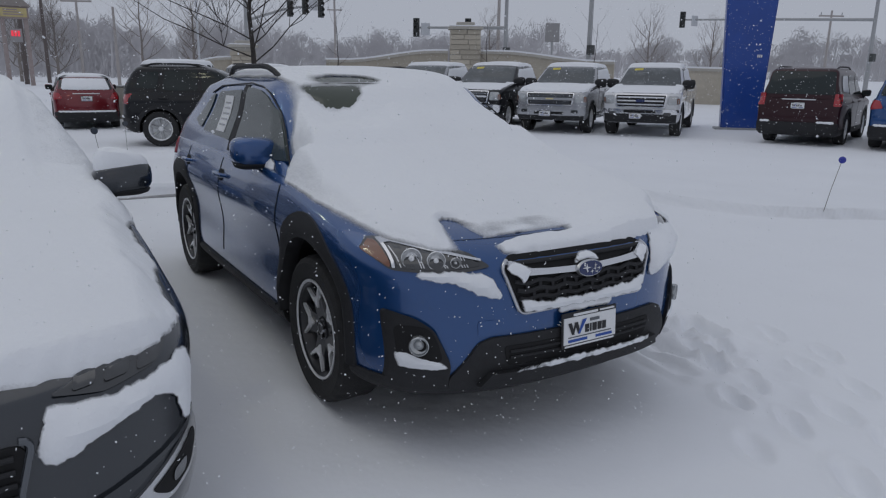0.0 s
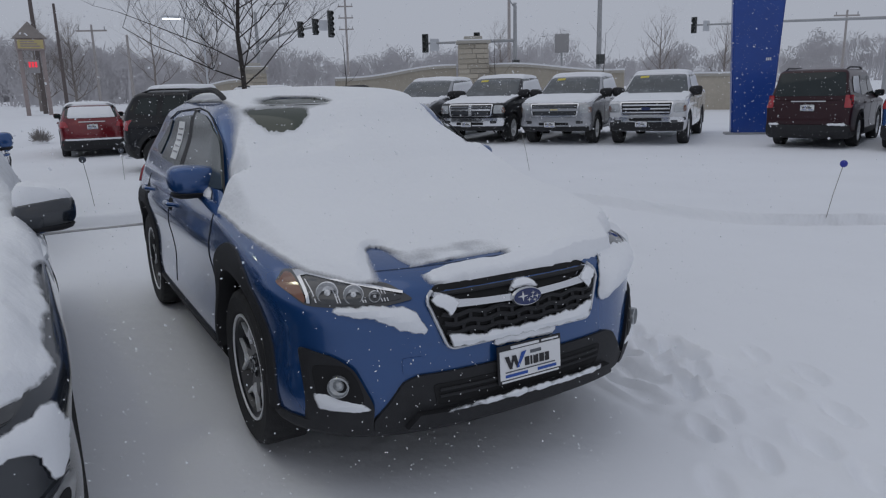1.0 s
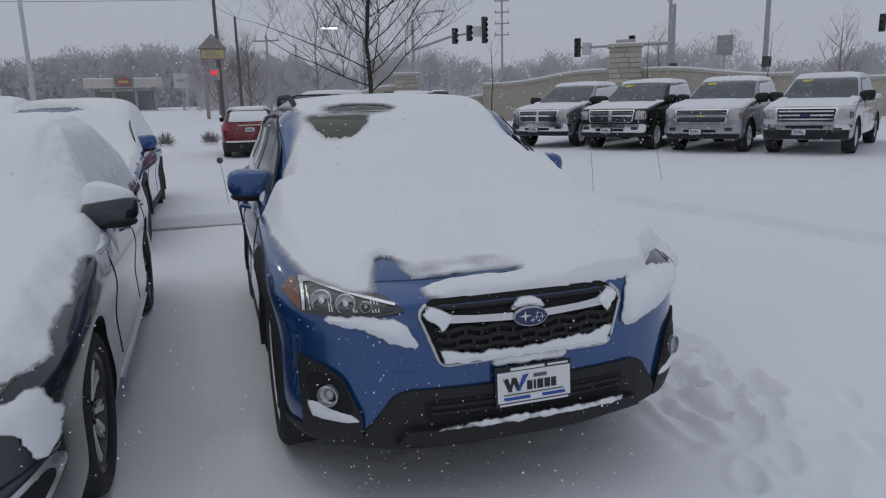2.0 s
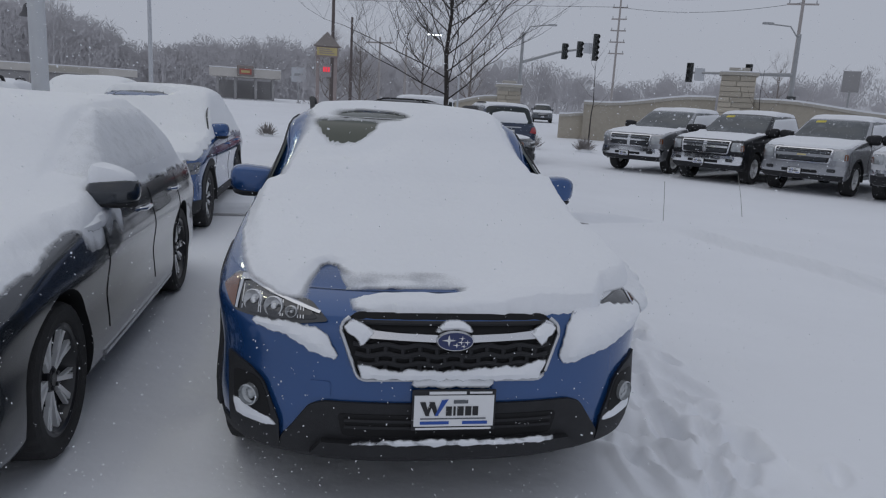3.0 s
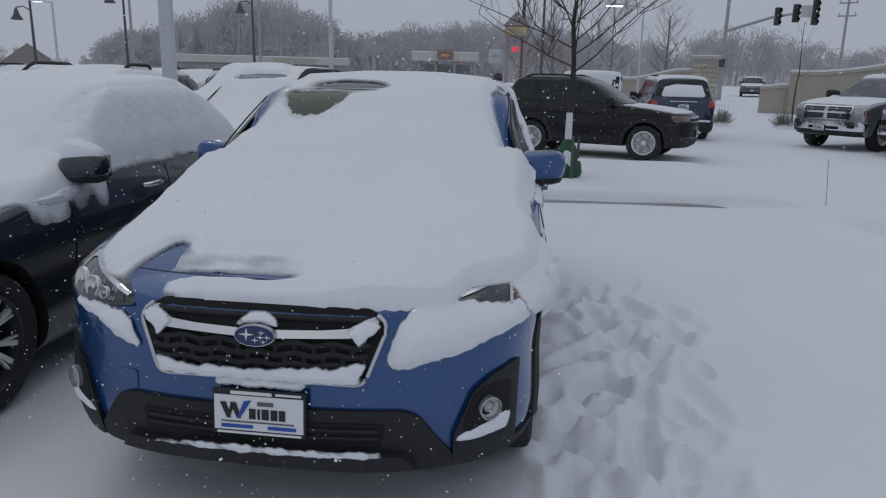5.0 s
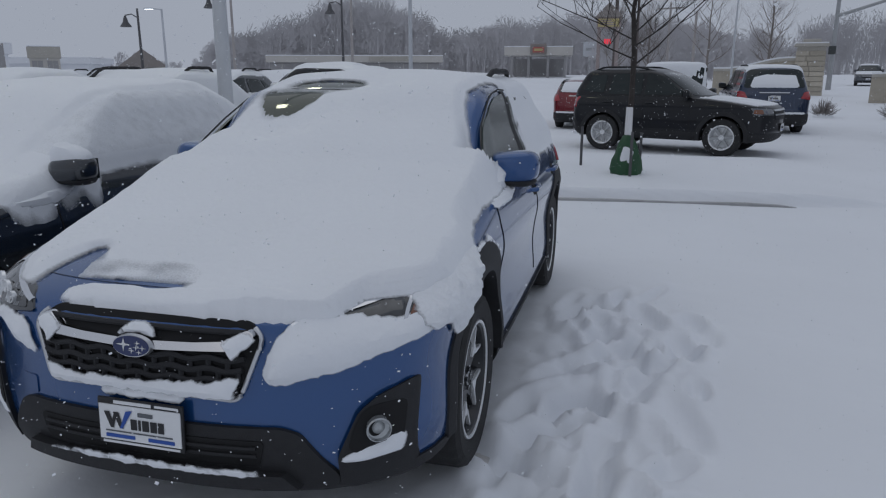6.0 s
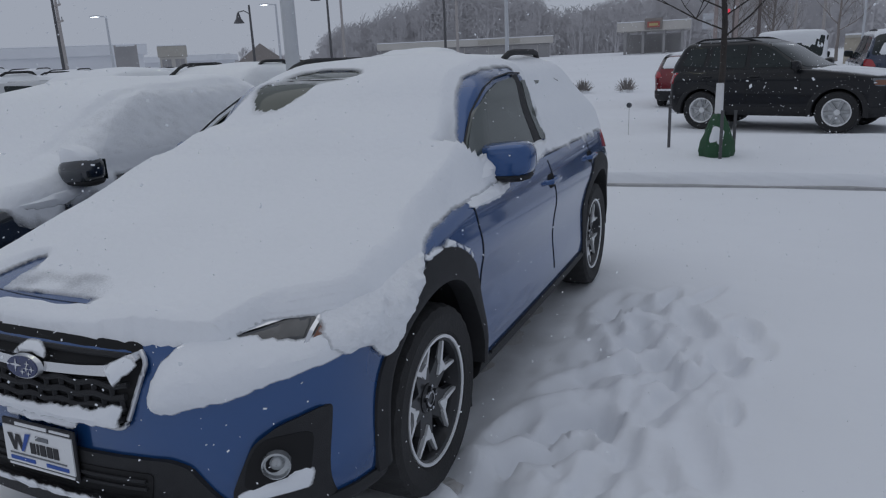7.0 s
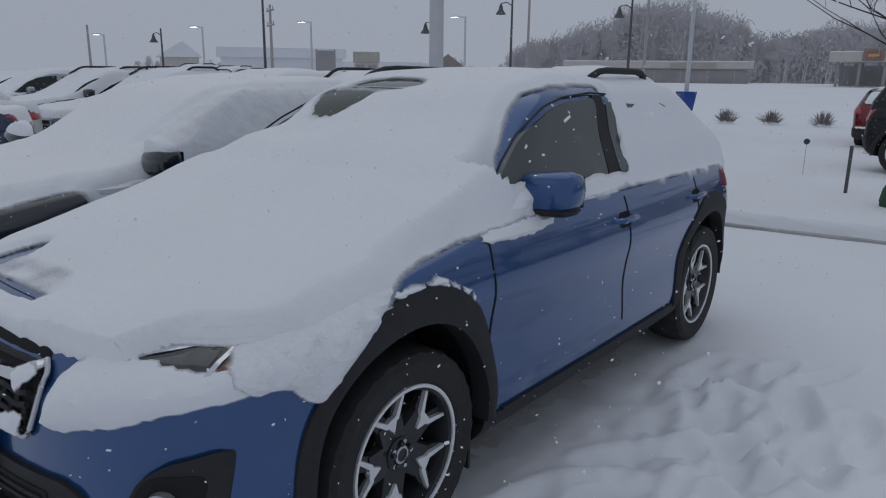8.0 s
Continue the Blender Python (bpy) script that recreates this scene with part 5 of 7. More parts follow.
part("snow_clump", patch(round_poly([(-0.325, 0.61), (0.325, 0.61), (0.35, 0.685), (0.3, 0.678), (0.24, 0.664), (0.1, 0.662), (0.02, 0.65), (-0.1, 0.656), (-0.2, 0.65), (-0.28, 0.66), (-0.345, 0.68)], 0.015), fr, 0.026, 0.03, 0.02, 0.02, 0.3, 4), SNOW_P, hero, smooth=True)
part("snow_clump", patch(round_poly([(-0.145, 0.575), (0.15, 0.575), (0.155, 0.625), (0.09, 0.622), (0.0, 0.632), (-0.1, 0.63), (-0.15, 0.618)], 0.015), fr, 0.006, 0.02, 0.025, 0.03, 0.3, 7), SNOW_P, hero, smooth=True)
plate_on(hero, Matrix.Translation((0.008, float(h_low.front(0, 0.5)) - 0.02, 0.502)) @ Matrix.Rotation(radians(-3), 4, "X"))
# lower bumper
part("lower_bumper", patch(round_poly([(-0.61, 0.35), (-0.505, 0.50), (-0.45, 0.518), (0.45, 0.518), (0.505, 0.50), (0.61, 0.35), (0.6, 0.30), (-0.6, 0.30)], 0.02), fr, 0.014, 0.03, 0.06), PLASTIC, hero, smooth=True)
# intake opening drawn as a black sheet in place of its shade
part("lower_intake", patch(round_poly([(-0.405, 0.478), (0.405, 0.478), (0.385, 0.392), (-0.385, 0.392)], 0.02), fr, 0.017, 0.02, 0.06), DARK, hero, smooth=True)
for zz in (0.455, 0.43):
    part("intake_slat", tube([(x, float(h_low.front(x, zz)) - 0.02, zz) for x in np.linspace(-0.38, 0.38, 21)], 0.006, 6), PLASTIC, hero)
part("bumper_lip", patch([(-0.5, 0.315), (0.5, 0.315), (0.46, 0.372), (-0.46, 0.372)], fr, 0.045, 0.06, 0.06), PLASTIC, hero, smooth=True)
part("snow_clump", patch(round_poly([(-0.37, 0.368), (0.4, 0.368), (0.395, 0.398), (0.2, 0.394), (-0.1, 0.398), (-0.3, 0.392)], 0.006), fr, 0.046, 0.03, 0.02, 0.01, 0.3, 5), SNOW_P, hero, smooth=True)
part("tow_cover", patch(round_poly([(-0.505, 0.525), (-0.43, 0.525), (-0.43, 0.588), (-0.505, 0.588)], 0.012), fr, 0.003, 0.006, 0.03), BLUE, hero, smooth=True)
for s in (-1, 1):
    part("fog_housing", patch(round_poly(mirrored([(0.812, 0.632), (0.72, 0.602), (0.668, 0.56), (0.612, 0.42), (0.61, 0.3), (0.805, 0.3)], s), 0.02), fr, 0.018, 0.03, 0.022), PLASTIC, hero, smooth=True)
    # shade round the fog lamp, painted as a flat black sheet
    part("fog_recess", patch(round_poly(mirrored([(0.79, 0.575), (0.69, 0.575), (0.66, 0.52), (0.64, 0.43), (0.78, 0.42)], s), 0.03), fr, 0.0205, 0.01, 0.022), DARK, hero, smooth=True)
    bm = bmesh.new()
    add_lathe(bm, [(0.04, 0.0), (0.04, 0.024), (0.036, 0.028), (0.034, 0.012), (0.022, 0.006), (0.012, 0.016), (0.001, 0.018)], 24, "z")
    lamp = part("fog_lamp", bm, FOGLENS, hero, smooth=True)
    slope = math.atan((float(h_low.front(0.73, 0.5)) - float(h_low.front(0.7, 0.5))) / 0.03)
    lamp.matrix_basis = Matrix.Translation((s * 0.715, float(h_low.front(0.715, 0.5)) - 0.012, 0.5)) @ Matrix.Rotation(s * slope * 0.8, 4, "Z") @ Matrix.Rotation(radians(90), 4, "X")
    part("snow_clump", patch(round_poly(mirrored([(0.615, 0.4), (0.66, 0.39), (0.78, 0.4), (0.795, 0.46), (0.765, 0.475), (0.72, 0.452), (0.68, 0.442), (0.63, 0.424)], s), 0.012), fr, 0.016, 0.02, 0.02, 0.022, 0.3, s + 3), SNOW_P, hero, smooth=True)
    # headlight: dark housing, clear cover with two round reflectors, amber corner, bright brow
    lampo = [(0.845, 0.85), (0.80, 0.888), (0.74, 0.892), (0.5, 0.85), (0.44, 0.80), (0.55, 0.785), (0.68, 0.784), (0.79, 0.79)]
    hl = part("headlight", patch(round_poly(mirrored(lampo, s), 0.015), fr, 0.008, 0.02, 0.035), LAMPDARK, hero, "clear headlight with amber corner", smooth=True)
    part("amber_corner", patch(round_poly(mirrored([(0.845, 0.85), (0.80, 0.884), (0.782, 0.884), (0.785, 0.81), (0.79, 0.798)], s), 0.01), fr, 0.012, 0.01, 0.03), AMBER, hl, smooth=True)
    part("lamp_cover", patch(round_poly(mirrored([(0.77, 0.8), (0.755, 0.872), (0.52, 0.838), (0.475, 0.806), (0.62, 0.793)], s), 0.02), fr, 0.0105, 0.01, 0.03), LAMPGLASS, hl, smooth=True)
    part("lamp_brow", patch(mirrored([(0.775, 0.80), (0.784, 0.80), (0.774, 0.889), (0.74, 0.892), (0.47, 0.83), (0.475, 0.823), (0.74, 0.881), (0.764, 0.877)], s), fr, 0.016, 0.012, 0.03), CHROME, hl, smooth=True)
    for lx, lz, r in ((0.712, 0.834, 0.038), (0.636, 0.828, 0.034), (0.572, 0.82, 0.02)) if s < 0 else ():
        bm = bmesh.new()
        add_lathe(bm, [(r * 1.08, 0.0), (r * 1.08, 0.012), (r, 0.014), (r * 0.9, 0.004), (r * 0.6, -0.008), (r * 0.32, -0.01), (r * 0.3, 0.008), (r * 0.18, 0.012), (0.001, 0.013)], 26, "z")
        o = part("reflector", bm, REFLECTOR, hl, smooth=True)
        slope = math.atan((float(h_low.front(lx + 0.02, lz)) - float(h_low.front(lx - 0.02, lz))) / 0.04)
        o.matrix_basis = Matrix.Translation((s * lx, float(h_low.front(lx, lz)) - 0.012, lz)) @ Matrix.Rotation(s * slope * 0.9, 4, "Z") @ Matrix.Rotation(radians(78), 4, "X")
    for lx in () if s > 0 else (0.53, 0.54, 0.55, 0.604, 0.612, 0.684, 0.692, 0.755):
        z0, z1 = 0.803, 0.836 + (lx - 0.52) * 0.14
        part("lamp_rib", patch(mirrored([(lx, z0), (lx + 0.0035, z0), (lx + 0.0035, z1), (lx, z1)], s), fr, 0.014, 0.006, 0.05), DULLCHROME, hl)
part("snow_clump", patch(round_poly([(0.40, 0.69), (0.43, 0.79), (0.48, 0.85), (0.55, 0.866), (0.63, 0.848), (0.74, 0.838), (0.8, 0.835), (0.845, 0.838), (0.85, 0.755), (0.74, 0.735), (0.63, 0.69), (0.53, 0.675), (0.46, 0.652), (0.42, 0.655)], 0.03), fr, 0.006, 0.02, 0.02, 0.085, 0.16, 2), SNOW_P, hero, smooth=True)
part("snow_clump", patch(round_poly([(-0.72, 0.788), (-0.6, 0.79), (-0.5, 0.785), (-0.45, 0.768), (-0.425, 0.73), (-0.4, 0.68), (-0.425, 0.668), (-0.5, 0.69), (-0.56, 0.728), (-0.61, 0.748), (-0.655, 0.742), (-0.67, 0.758), (-0.71, 0.762)], 0.02), fr, 0.006, 0.02, 0.022, 0.03, 0.2, 8), SNOW_P, hero, smooth=True)
# drifted snow on the lee side: wing, base of the pillar, sill of the door pane
part("snow_clump", patch(round_poly([(-0.6, 0.85), (-0.62, 0.79), (-0.56, 0.755), (-0.5, 0.76), (-0.45, 0.735), (-0.42, 0.7), (-0.37, 0.68), (-0.3, 0.735), (-0.22, 0.81), (-0.14, 0.88), (-0.07, 0.94), (-0.04, 0.985), (0.06, 0.995), (0.2, 1.0), (0.36, 1.0), (0.4, 1.04), (-0.1, 1.03), (-0.4, 0.98)], 0.03), sides[1], 0.012, 0.03, 0.02, 0.052, 0.6, 6), SNOW_ROUGH, hero, smooth=True)
part("snow_clump", patch(round_poly([(0.36, 1.035), (0.36, 0.985), (0.5, 0.975), (0.66, 0.97), (0.78, 0.98), (0.86, 0.995), (0.86, 1.035)], 0.04), sides[1], 0.002, 0.03, 0.03, 0.06, 0.25, 3), SNOW_P, hero, smooth=True)
part("snow_clump", patch(round_poly([(0.5, 1.02), (0.5, 1.09), (0.74, 1.13), (0.84, 1.115), (1.0, 1.085), (1.2, 1.075), (1.5, 1.085), (1.5, 1.02)], 0.03), cabs[1], 0.002, 0.03, 0.03, 0.045, 0.3, 9), SNOW_P, hero, smooth=True)
part("snow_clump", patch(round_poly([(0.5, 1.03), (0.55, 1.08), (0.64, 1.13), (0.72, 1.17), (0.79, 1.17), (0.83, 1.12), (0.86, 1.03)], 0.04), cabs[1], 0.002, 0.03, 0.025, 0.095, 0.2, 4), SNOW_P, hero, smooth=True)
part("snow_clump", patch(round_poly([(0.62, 1.02), (0.62, 1.07), (0.74, 1.1), (0.84, 1.06), (0.86, 1.02)], 0.03), cabs[-1], 0.002, 0.03, 0.03, 0.05, 0.3, 5), SNOW_P, hero, smooth=True)
for s in (-1, 1):
    # black pillar covers and pane frames
    part("pillar_cover", patch([(1.44, 1.06), (1.55, 1.06), (1.57, 1.465), (1.48, 1.465)], cabs[s], 0.008, 0.012, 0.08), PLASTIC, hero, smooth=True)
    trim = [(0.44, 1.06), (0.65, 1.23), (0.8, 1.325), (1.03, 1.425), (1.2, 1.458), (1.48, 1.475), (2.1, 1.45), (2.3, 1.4)]
    part("pane_trim", tube([cabs[s](y, z, 0.006) for y, z in trim], 0.0045, 6), PLASTIC, hero, smooth=True)
    part("tail_light", patch(round_poly([(2.9, 0.92), (3.28, 0.9), (3.3, 1.03), (2.98, 1.04)], 0.03), sides[s], 0.01, 0.03, 0.05), TAIL, hero, smooth=True)
    # sill strip, and black patches that paint the shade of the handle bowls
    part("sill_strip", patch([(0.5, 0.335), (2.15, 0.335), (2.15, 0.35), (0.5, 0.35)], sides[s], 0.012, 0.02, 0.1), PLASTIC, hero, smooth=True)
    for yh in (1.46, 2.4):
        part("handle_bowl", patch(round_poly([(yh - 0.06, 0.885), (yh + 0.06, 0.885), (yh + 0.06, 0.955), (yh - 0.06, 0.955)], 0.03), sides[s], 0.002, 0.004, 0.03), DARK, hero, smooth=True)
    part("mud_flap", box(s * 0.74 - 0.11, s * 0.74 + 0.11, 0.335, 0.347, 0.16, 0.36), PLASTIC, hero)
crumbs = [(0.93 + 0.11 * k, 0.012 + 0.016 * abs(math.sin(k * 1.9))) for k in range(12)]
rim_ = lambda a: 0.457 + 0.058 * math.exp(-((a - 1.3) / 0.75) ** 2)
edge_in = [(-0.005 + (rim_(a) - 0.006) * math.cos(a), 0.405 + (rim_(a) - 0.006) * math.sin(a)) for a, _ in crumbs]
edge_out = [(-0.005 + (rim_(a) + w) * math.cos(a), 0.405 + (rim_(a) + w) * math.sin(a)) for a, w in crumbs]
part("snow_clump", patch(edge_in + edge_out[::-1], sides[1], 0.006, 0.02, 0.03, 0.02, 0.4, 2), SNOW_P, hero, smooth=True)
# notice in the rear pane
note = part("window_sticker", patch([(1.72, 1.16), (1.92, 1.16), (1.92, 1.39), (1.72, 1.39)], cabs[-1], 0.012, 0.003, 0.06), PLATEWHITE, hero, "white paper notice inside the pane")
for k in range(5):
    part("print_bar", patch([(1.75, 1.2 + 0.035 * k), (1.89, 1.2 + 0.035 * k), (1.89, 1.21 + 0.035 * k), (1.75, 1.21 + 0.035 * k)], cabs[-1], 0.014, 0.002, 0.08), GUNMETAL, note)
part("roof_seam", tube([(x, float(h_cab.front(x, 1.475)) - 0.008, 1.475) for x in np.linspace(-0.52, 0.52, 31)], 0.007, 5), DARK, hero)
part("front_seam", tube([(x, float(h_low.front(x, 0.879)) - 0.0002, 0.880) for x in np.linspace(-0.56, 0.5, 30)], 0.001, 5), DARK, hero)

# ---- cars past the island ----
def cover(d, lo, ca, m, label, **k):
    return snow_cover((lo, ca), light_cover(d, **k), m, label, ny=100, nx=56, low=d["nose"] - 0.03, blur=3)


def ledge(car, shell, pts, on, puff=0.03, seed=1.0, off=0.01):
    """Snow caught on a bumper or sill."""
    part("snow_clump", patch(round_poly(pts, 0.02), on(shell), off, 0.02, 0.06, puff, 0.3, seed), SNOW_P, car, smooth=True)


def suv_back(car, lo, d, bumper=True, full=True):
    """Rear bumper step, tailgate handle strip and lamp reflectors."""
    W, zs, zc = d["half"], d["sill"], d["cowl"]
    part("rear_bumper", patch(round_poly([(-W + 0.06, zs + 0.03), (W - 0.06, zs + 0.03), (W - 0.05, zs + 0.32), (-W + 0.05, zs + 0.32)], 0.05), on_rear(lo), 0.03, 0.06, 0.12), PLASTIC if bumper else car["paint"], car, smooth=True)
    for x0, x1 in ((-W + 0.12, W - 0.12),) if full else ((-W + 0.1, -0.4), (0.55, W - 0.1)):
        ledge(car, lo, [(x0, zs + 0.29), (x1, zs + 0.29), (x1 - 0.04, zs + 0.36), (x0 + 0.04, zs + 0.36)], on_rear, 0.03, 2.0, 0.02)
    part("tailgate_strip", patch([(-0.36, zc - 0.07), (0.36, zc - 0.07), (0.36, zc - 0.045), (-0.36, zc - 0.045)], on_rear(lo), 0.016, 0.02, 0.1), DULLCHROME, car, smooth=True)
    part("exhaust_tip", tube([(-0.5, d["rear"] - 0.2, zs + 0.02), (-0.5, d["rear"] - 0.01, zs + 0.02)], 0.03, 10), CHROME, car)


REDD = dict(BIG, roof=1.6, rear_top_y=3.1, bow_rear=0.42, tail_bow=0.34)
m = at_place(0.12, 21.35, 177) @ Matrix.Diagonal((0.88, 0.95, 0.88, 1))
car, lo, ca = make_car("parked_car", m, REDD, RED, "red SUV with snow on roof and tailgate", "car", wheel=("five", 0.36, 0.23, 0.23), front=False, rails=False)
suv_back(car, lo, REDD)
cover(REDD, lo, ca, m, "snow on the roof of the red SUV", thick=0.035, tail=0.0)
ledge(car, ca, [(-0.66, 1.17), (0.66, 1.17), (0.57, 1.5), (-0.57, 1.5)], on_rear, 0.02, 4.0)

m = at_place(4.85, 21.2, 180)
car, lo, ca = make_car("parked_car", m, BIG, NAVY, "dark blue SUV with snow on its rear window", "car", wheel=("five", 0.36, 0.23, 0.23), front=False)
suv_back(car, lo, BIG)
cover(BIG, lo, ca, m, "thin snow on the roof of the dark blue SUV", thick=0.03, tail=0.0)
ledge(car, ca, [(-0.6, 1.18), (0.6, 1.18), (0.5, 1.45), (0.2, 1.52), (-0.5, 1.5)], on_rear, 0.025, 5.0)

# boxy off-roader with its spare wheel on the back
m = at_place(2.42, 20.95, 180)
car, lo, ca = make_car("off_road_car", m, JEEP, BLACK, "black boxy off-road car with spare wheel on its tailgate", "car", wheel=("six", 0.4, 0.26, 0.22), rails=False, front=False, clad=False)
sp = add_wheel(car, 0.1, 3.42, 1.0, "six", 0.38, 0.24, 0.22, RIMBLACK, RIMBLACK)
sp.name = "spare_wheel"
sp.matrix_basis = Matrix.Translation((0.06, 3.43, 1.02)) @ Matrix.Rotation(math.pi / 2, 4, "Z")
part("rear_bumper", box(-0.8, 0.8, 3.24, 3.44, 0.5, 0.66, bevel=0.02), PLASTIC, car)
ledge(car, lo, [(-0.82, 0.66), (0.82, 0.66), (0.8, 0.72), (-0.8, 0.72)], on_rear, 0.05, 3.0)
for s in (-1, 1):
    part("fender_flare", box(s * 0.86 - 0.13, s * 0.86 + 0.1, 1.9, 2.95, 0.84, 0.92, bevel=0.02), PLASTIC, car)
    part("fender_flare", box(s * 0.86 - 0.13, s * 0.86 + 0.1, -0.5, 0.55, 0.86, 0.94, bevel=0.02), PLASTIC, car)
cover(JEEP, lo, ca, m, "snow on the flat roof of the black off-roader", thick=0.05)

# black SUV by the young tree
RAVD = dict(BIG, front=-0.88, rear=3.2, base=2.4, roof=1.66, half=0.9, sill=0.28, nose=0.96, cowl=1.1, screen_y=1.3, roof_half=0.66, rear_top_y=2.85, rear_base_y=3.16, bow_front=0.5, bow_rear=0.32, tail_bow=0.22, handles=(1.4, 2.3), seams=(0.62, 1.55, 2.3),
            panes=([(0.7, 1.14), (1.22, 1.51), (1.54, 1.55), (1.54, 1.14)], [(1.62, 1.14), (1.62, 1.55), (2.26, 1.54), (2.32, 1.14)], [(2.42, 1.16), (2.38, 1.52), (2.72, 1.5), (2.86, 1.2)]))
m = at_place(3.33, 12.68, 70)
car, lo, ca = make_car("passing_car", m, RAVD, BLACK, "black SUV crossing the snowy car park past the young tree", "car", wheel=("six", 0.36, 0.23, 0.23), metal=GALV, front=True)
suv_back(car, lo, RAVD)
part("amber_lamp", patch(round_poly([(0.74, 0.82), (0.85, 0.82), (0.84, 0.9), (0.74, 0.9)], 0.02), on_front(lo), 0.016, 0.02, 0.04), AMBER, car, smooth=True)
part("amber_lamp", patch(round_poly([(-0.74, 0.82), (-0.85, 0.82), (-0.84, 0.9), (-0.74, 0.9)], 0.02), on_front(lo), 0.016, 0.02, 0.04), AMBER, car, smooth=True)
cover(RAVD, lo, ca, m, "patchy thin snow on the hood of the black SUV", thick=0.012, screen=0.0, hood=1.0, roof=0.0, tail=0.0)

TALL = dict(BIG, roof=1.8, rear=3.85, rear_base_y=3.82, rear_top_y=3.55, square_rear=5, bow_rear=0.16, tail_bow=0.16, half=0.94, roof_half=0.72,
            tails={s: [(s * 0.74, 0.92), (s * 0.9, 0.92), (s * 0.89, 1.2), (s * 0.74, 1.2)] for s in (-1, 1)})
# maroon SUV and blue car at the other side
m = at_place(17.5, 8.45, 111)
car, lo, ca = make_car("parked_car", m, TALL, MAROON, "dark maroon SUV with snowy bumper", "car", wheel=("six", 0.37, 0.24, 0.23), front=False)
suv_back(car, lo, TALL, True, False)
for s in (-1, 1):
    ledge(car, ca, [(2.6, 1.2), (2.6, 1.62), (3.2, 1.6), (3.3, 1.24)], lambda sh, s=s: on_side(sh, s), 0.02, 3.0)
m = at_place(18.0, 6.1, 111)
car, lo, ca = make_car("parked_car", m, BIG, BLUE, "blue SUV parked beside the maroon one", "car", wheel=("five", 0.36, 0.23, 0.23), front=False)
suv_back(car, lo, BIG)


# ---- pick-up trucks ----
def truck(x, y, paint_mat, label, face, tag=False, hood=1.0):
    m = at_place(x, y, -54.5)
    car, lo, ca = make_car("pickup_truck", m, TRUCK, paint_mat, label, "pickup truck", "row of pickup trucks", wheel=("five", 0.4, 0.27, 0.24), clad=False, rails=False, back=False, front=False, mirror_mat=PLASTIC, glass=DUSTGLASS)
    f = on_front(lo)
    # front: chrome frame, grille, lamps, bumper
    part("grille_frame", patch(round_poly([(-0.62, 0.76), (0.62, 0.76), (0.66, 1.1), (-0.66, 1.1)], 0.05), f, 0.03, 0.04, 0.1), CHROME if face != "body" else paint_mat, car, smooth=True)
    # truck grille and intake openings: shade painted as black sheets
    part("grille", patch(round_poly([(-0.585, 0.785), (0.585, 0.785), (0.625, 1.075), (-0.625, 1.075)], 0.03), f, 0.034, 0.02, 0.1), DARK, car, smooth=True)
    if face == "cross":
        part("grille_bar", patch([(-0.045, 0.79), (0.045, 0.79), (0.045, 1.07), (-0.045, 1.07)], f, 0.05, 0.03, 0.1), CHROME, car)
        part("grille_bar", patch([(-0.6, 0.915), (0.6, 0.915), (0.6, 0.965), (-0.6, 0.965)], f, 0.048, 0.03, 0.1), CHROME, car)
        rows = (0.82, 0.85, 0.88, 0.985, 1.015, 1.045)
    elif face == "split":
        part("grille_bar", patch([(-0.64, 0.9), (0.64, 0.9), (0.64, 0.97), (-0.64, 0.97)], f, 0.05, 0.03, 0.1), paint_mat, car)
        part("grille_mark", patch([(-0.1, 0.92), (0.1, 0.92), (0.1, 0.955), (-0.1, 0.955)], f, 0.058, 0.02, 0.1), YELLOWSIGN, car)
        rows = (0.82, 0.85, 0.88, 0.99, 1.02, 1.05)
    else:
        for zz in (0.84, 0.93, 1.02):
            part("grille_bar", patch([(-0.58, zz - 0.018), (0.58, zz - 0.018), (0.58, zz + 0.018), (-0.58, zz + 0.018)], f, 0.05, 0.03, 0.1), CHROME, car)
        part("grille_mark", patch(round_poly([(-0.11, 0.895), (0.11, 0.895), (0.11, 0.965), (-0.11, 0.965)], 0.03), f, 0.058, 0.02, 0.1), NAVYENAMEL, car)
        rows = ()
    for zz in rows:
        part("grille_slat", patch([(-0.55, zz - 0.007), (0.55, zz - 0.007), (0.55, zz + 0.007), (-0.55, zz + 0.007)], f, 0.044, 0.015, 0.14), GUNMETAL, car)
    for s in (-1, 1):
        part("headlight", patch(round_poly([(s * 0.67, 0.84), (s * 0.94, 0.84), (s * 0.93, 1.06), (s * 0.69, 1.07)], 0.04), f, 0.02, 0.03, 0.06), FOGLENS, car, smooth=True)
        part("amber_lamp", patch(round_poly([(s * 0.9, 0.86), (s * 0.96, 0.86), (s * 0.955, 1.0), (s * 0.9, 1.0)], 0.02), f, 0.024, 0.03, 0.06), AMBER, car, smooth=True)
        part("fog_lamp", patch(round_poly([(s * 0.6, 0.57), (s * 0.78, 0.57), (s * 0.78, 0.65), (s * 0.6, 0.65)], 0.03), f, 0.075, 0.03, 0.06), LAMPDARK, car, smooth=True)
    low = 0.6 if face == "plain" else 0.5
    part("front_bumper", patch(round_poly([(-0.95, low), (0.95, low), (0.97, 0.72), (-0.97, 0.72)], 0.05), f, 0.07, 0.1, 0.1), CHROME if face in ("cross", "plain") else SILVER, car, smooth=True)
    part("bumper_intake", patch(round_poly([(-0.4, low + 0.03), (0.4, low + 0.03), (0.4, low + 0.1), (-0.4, low + 0.1)], 0.02), f, 0.074, 0.02, 0.1), DARK, car)
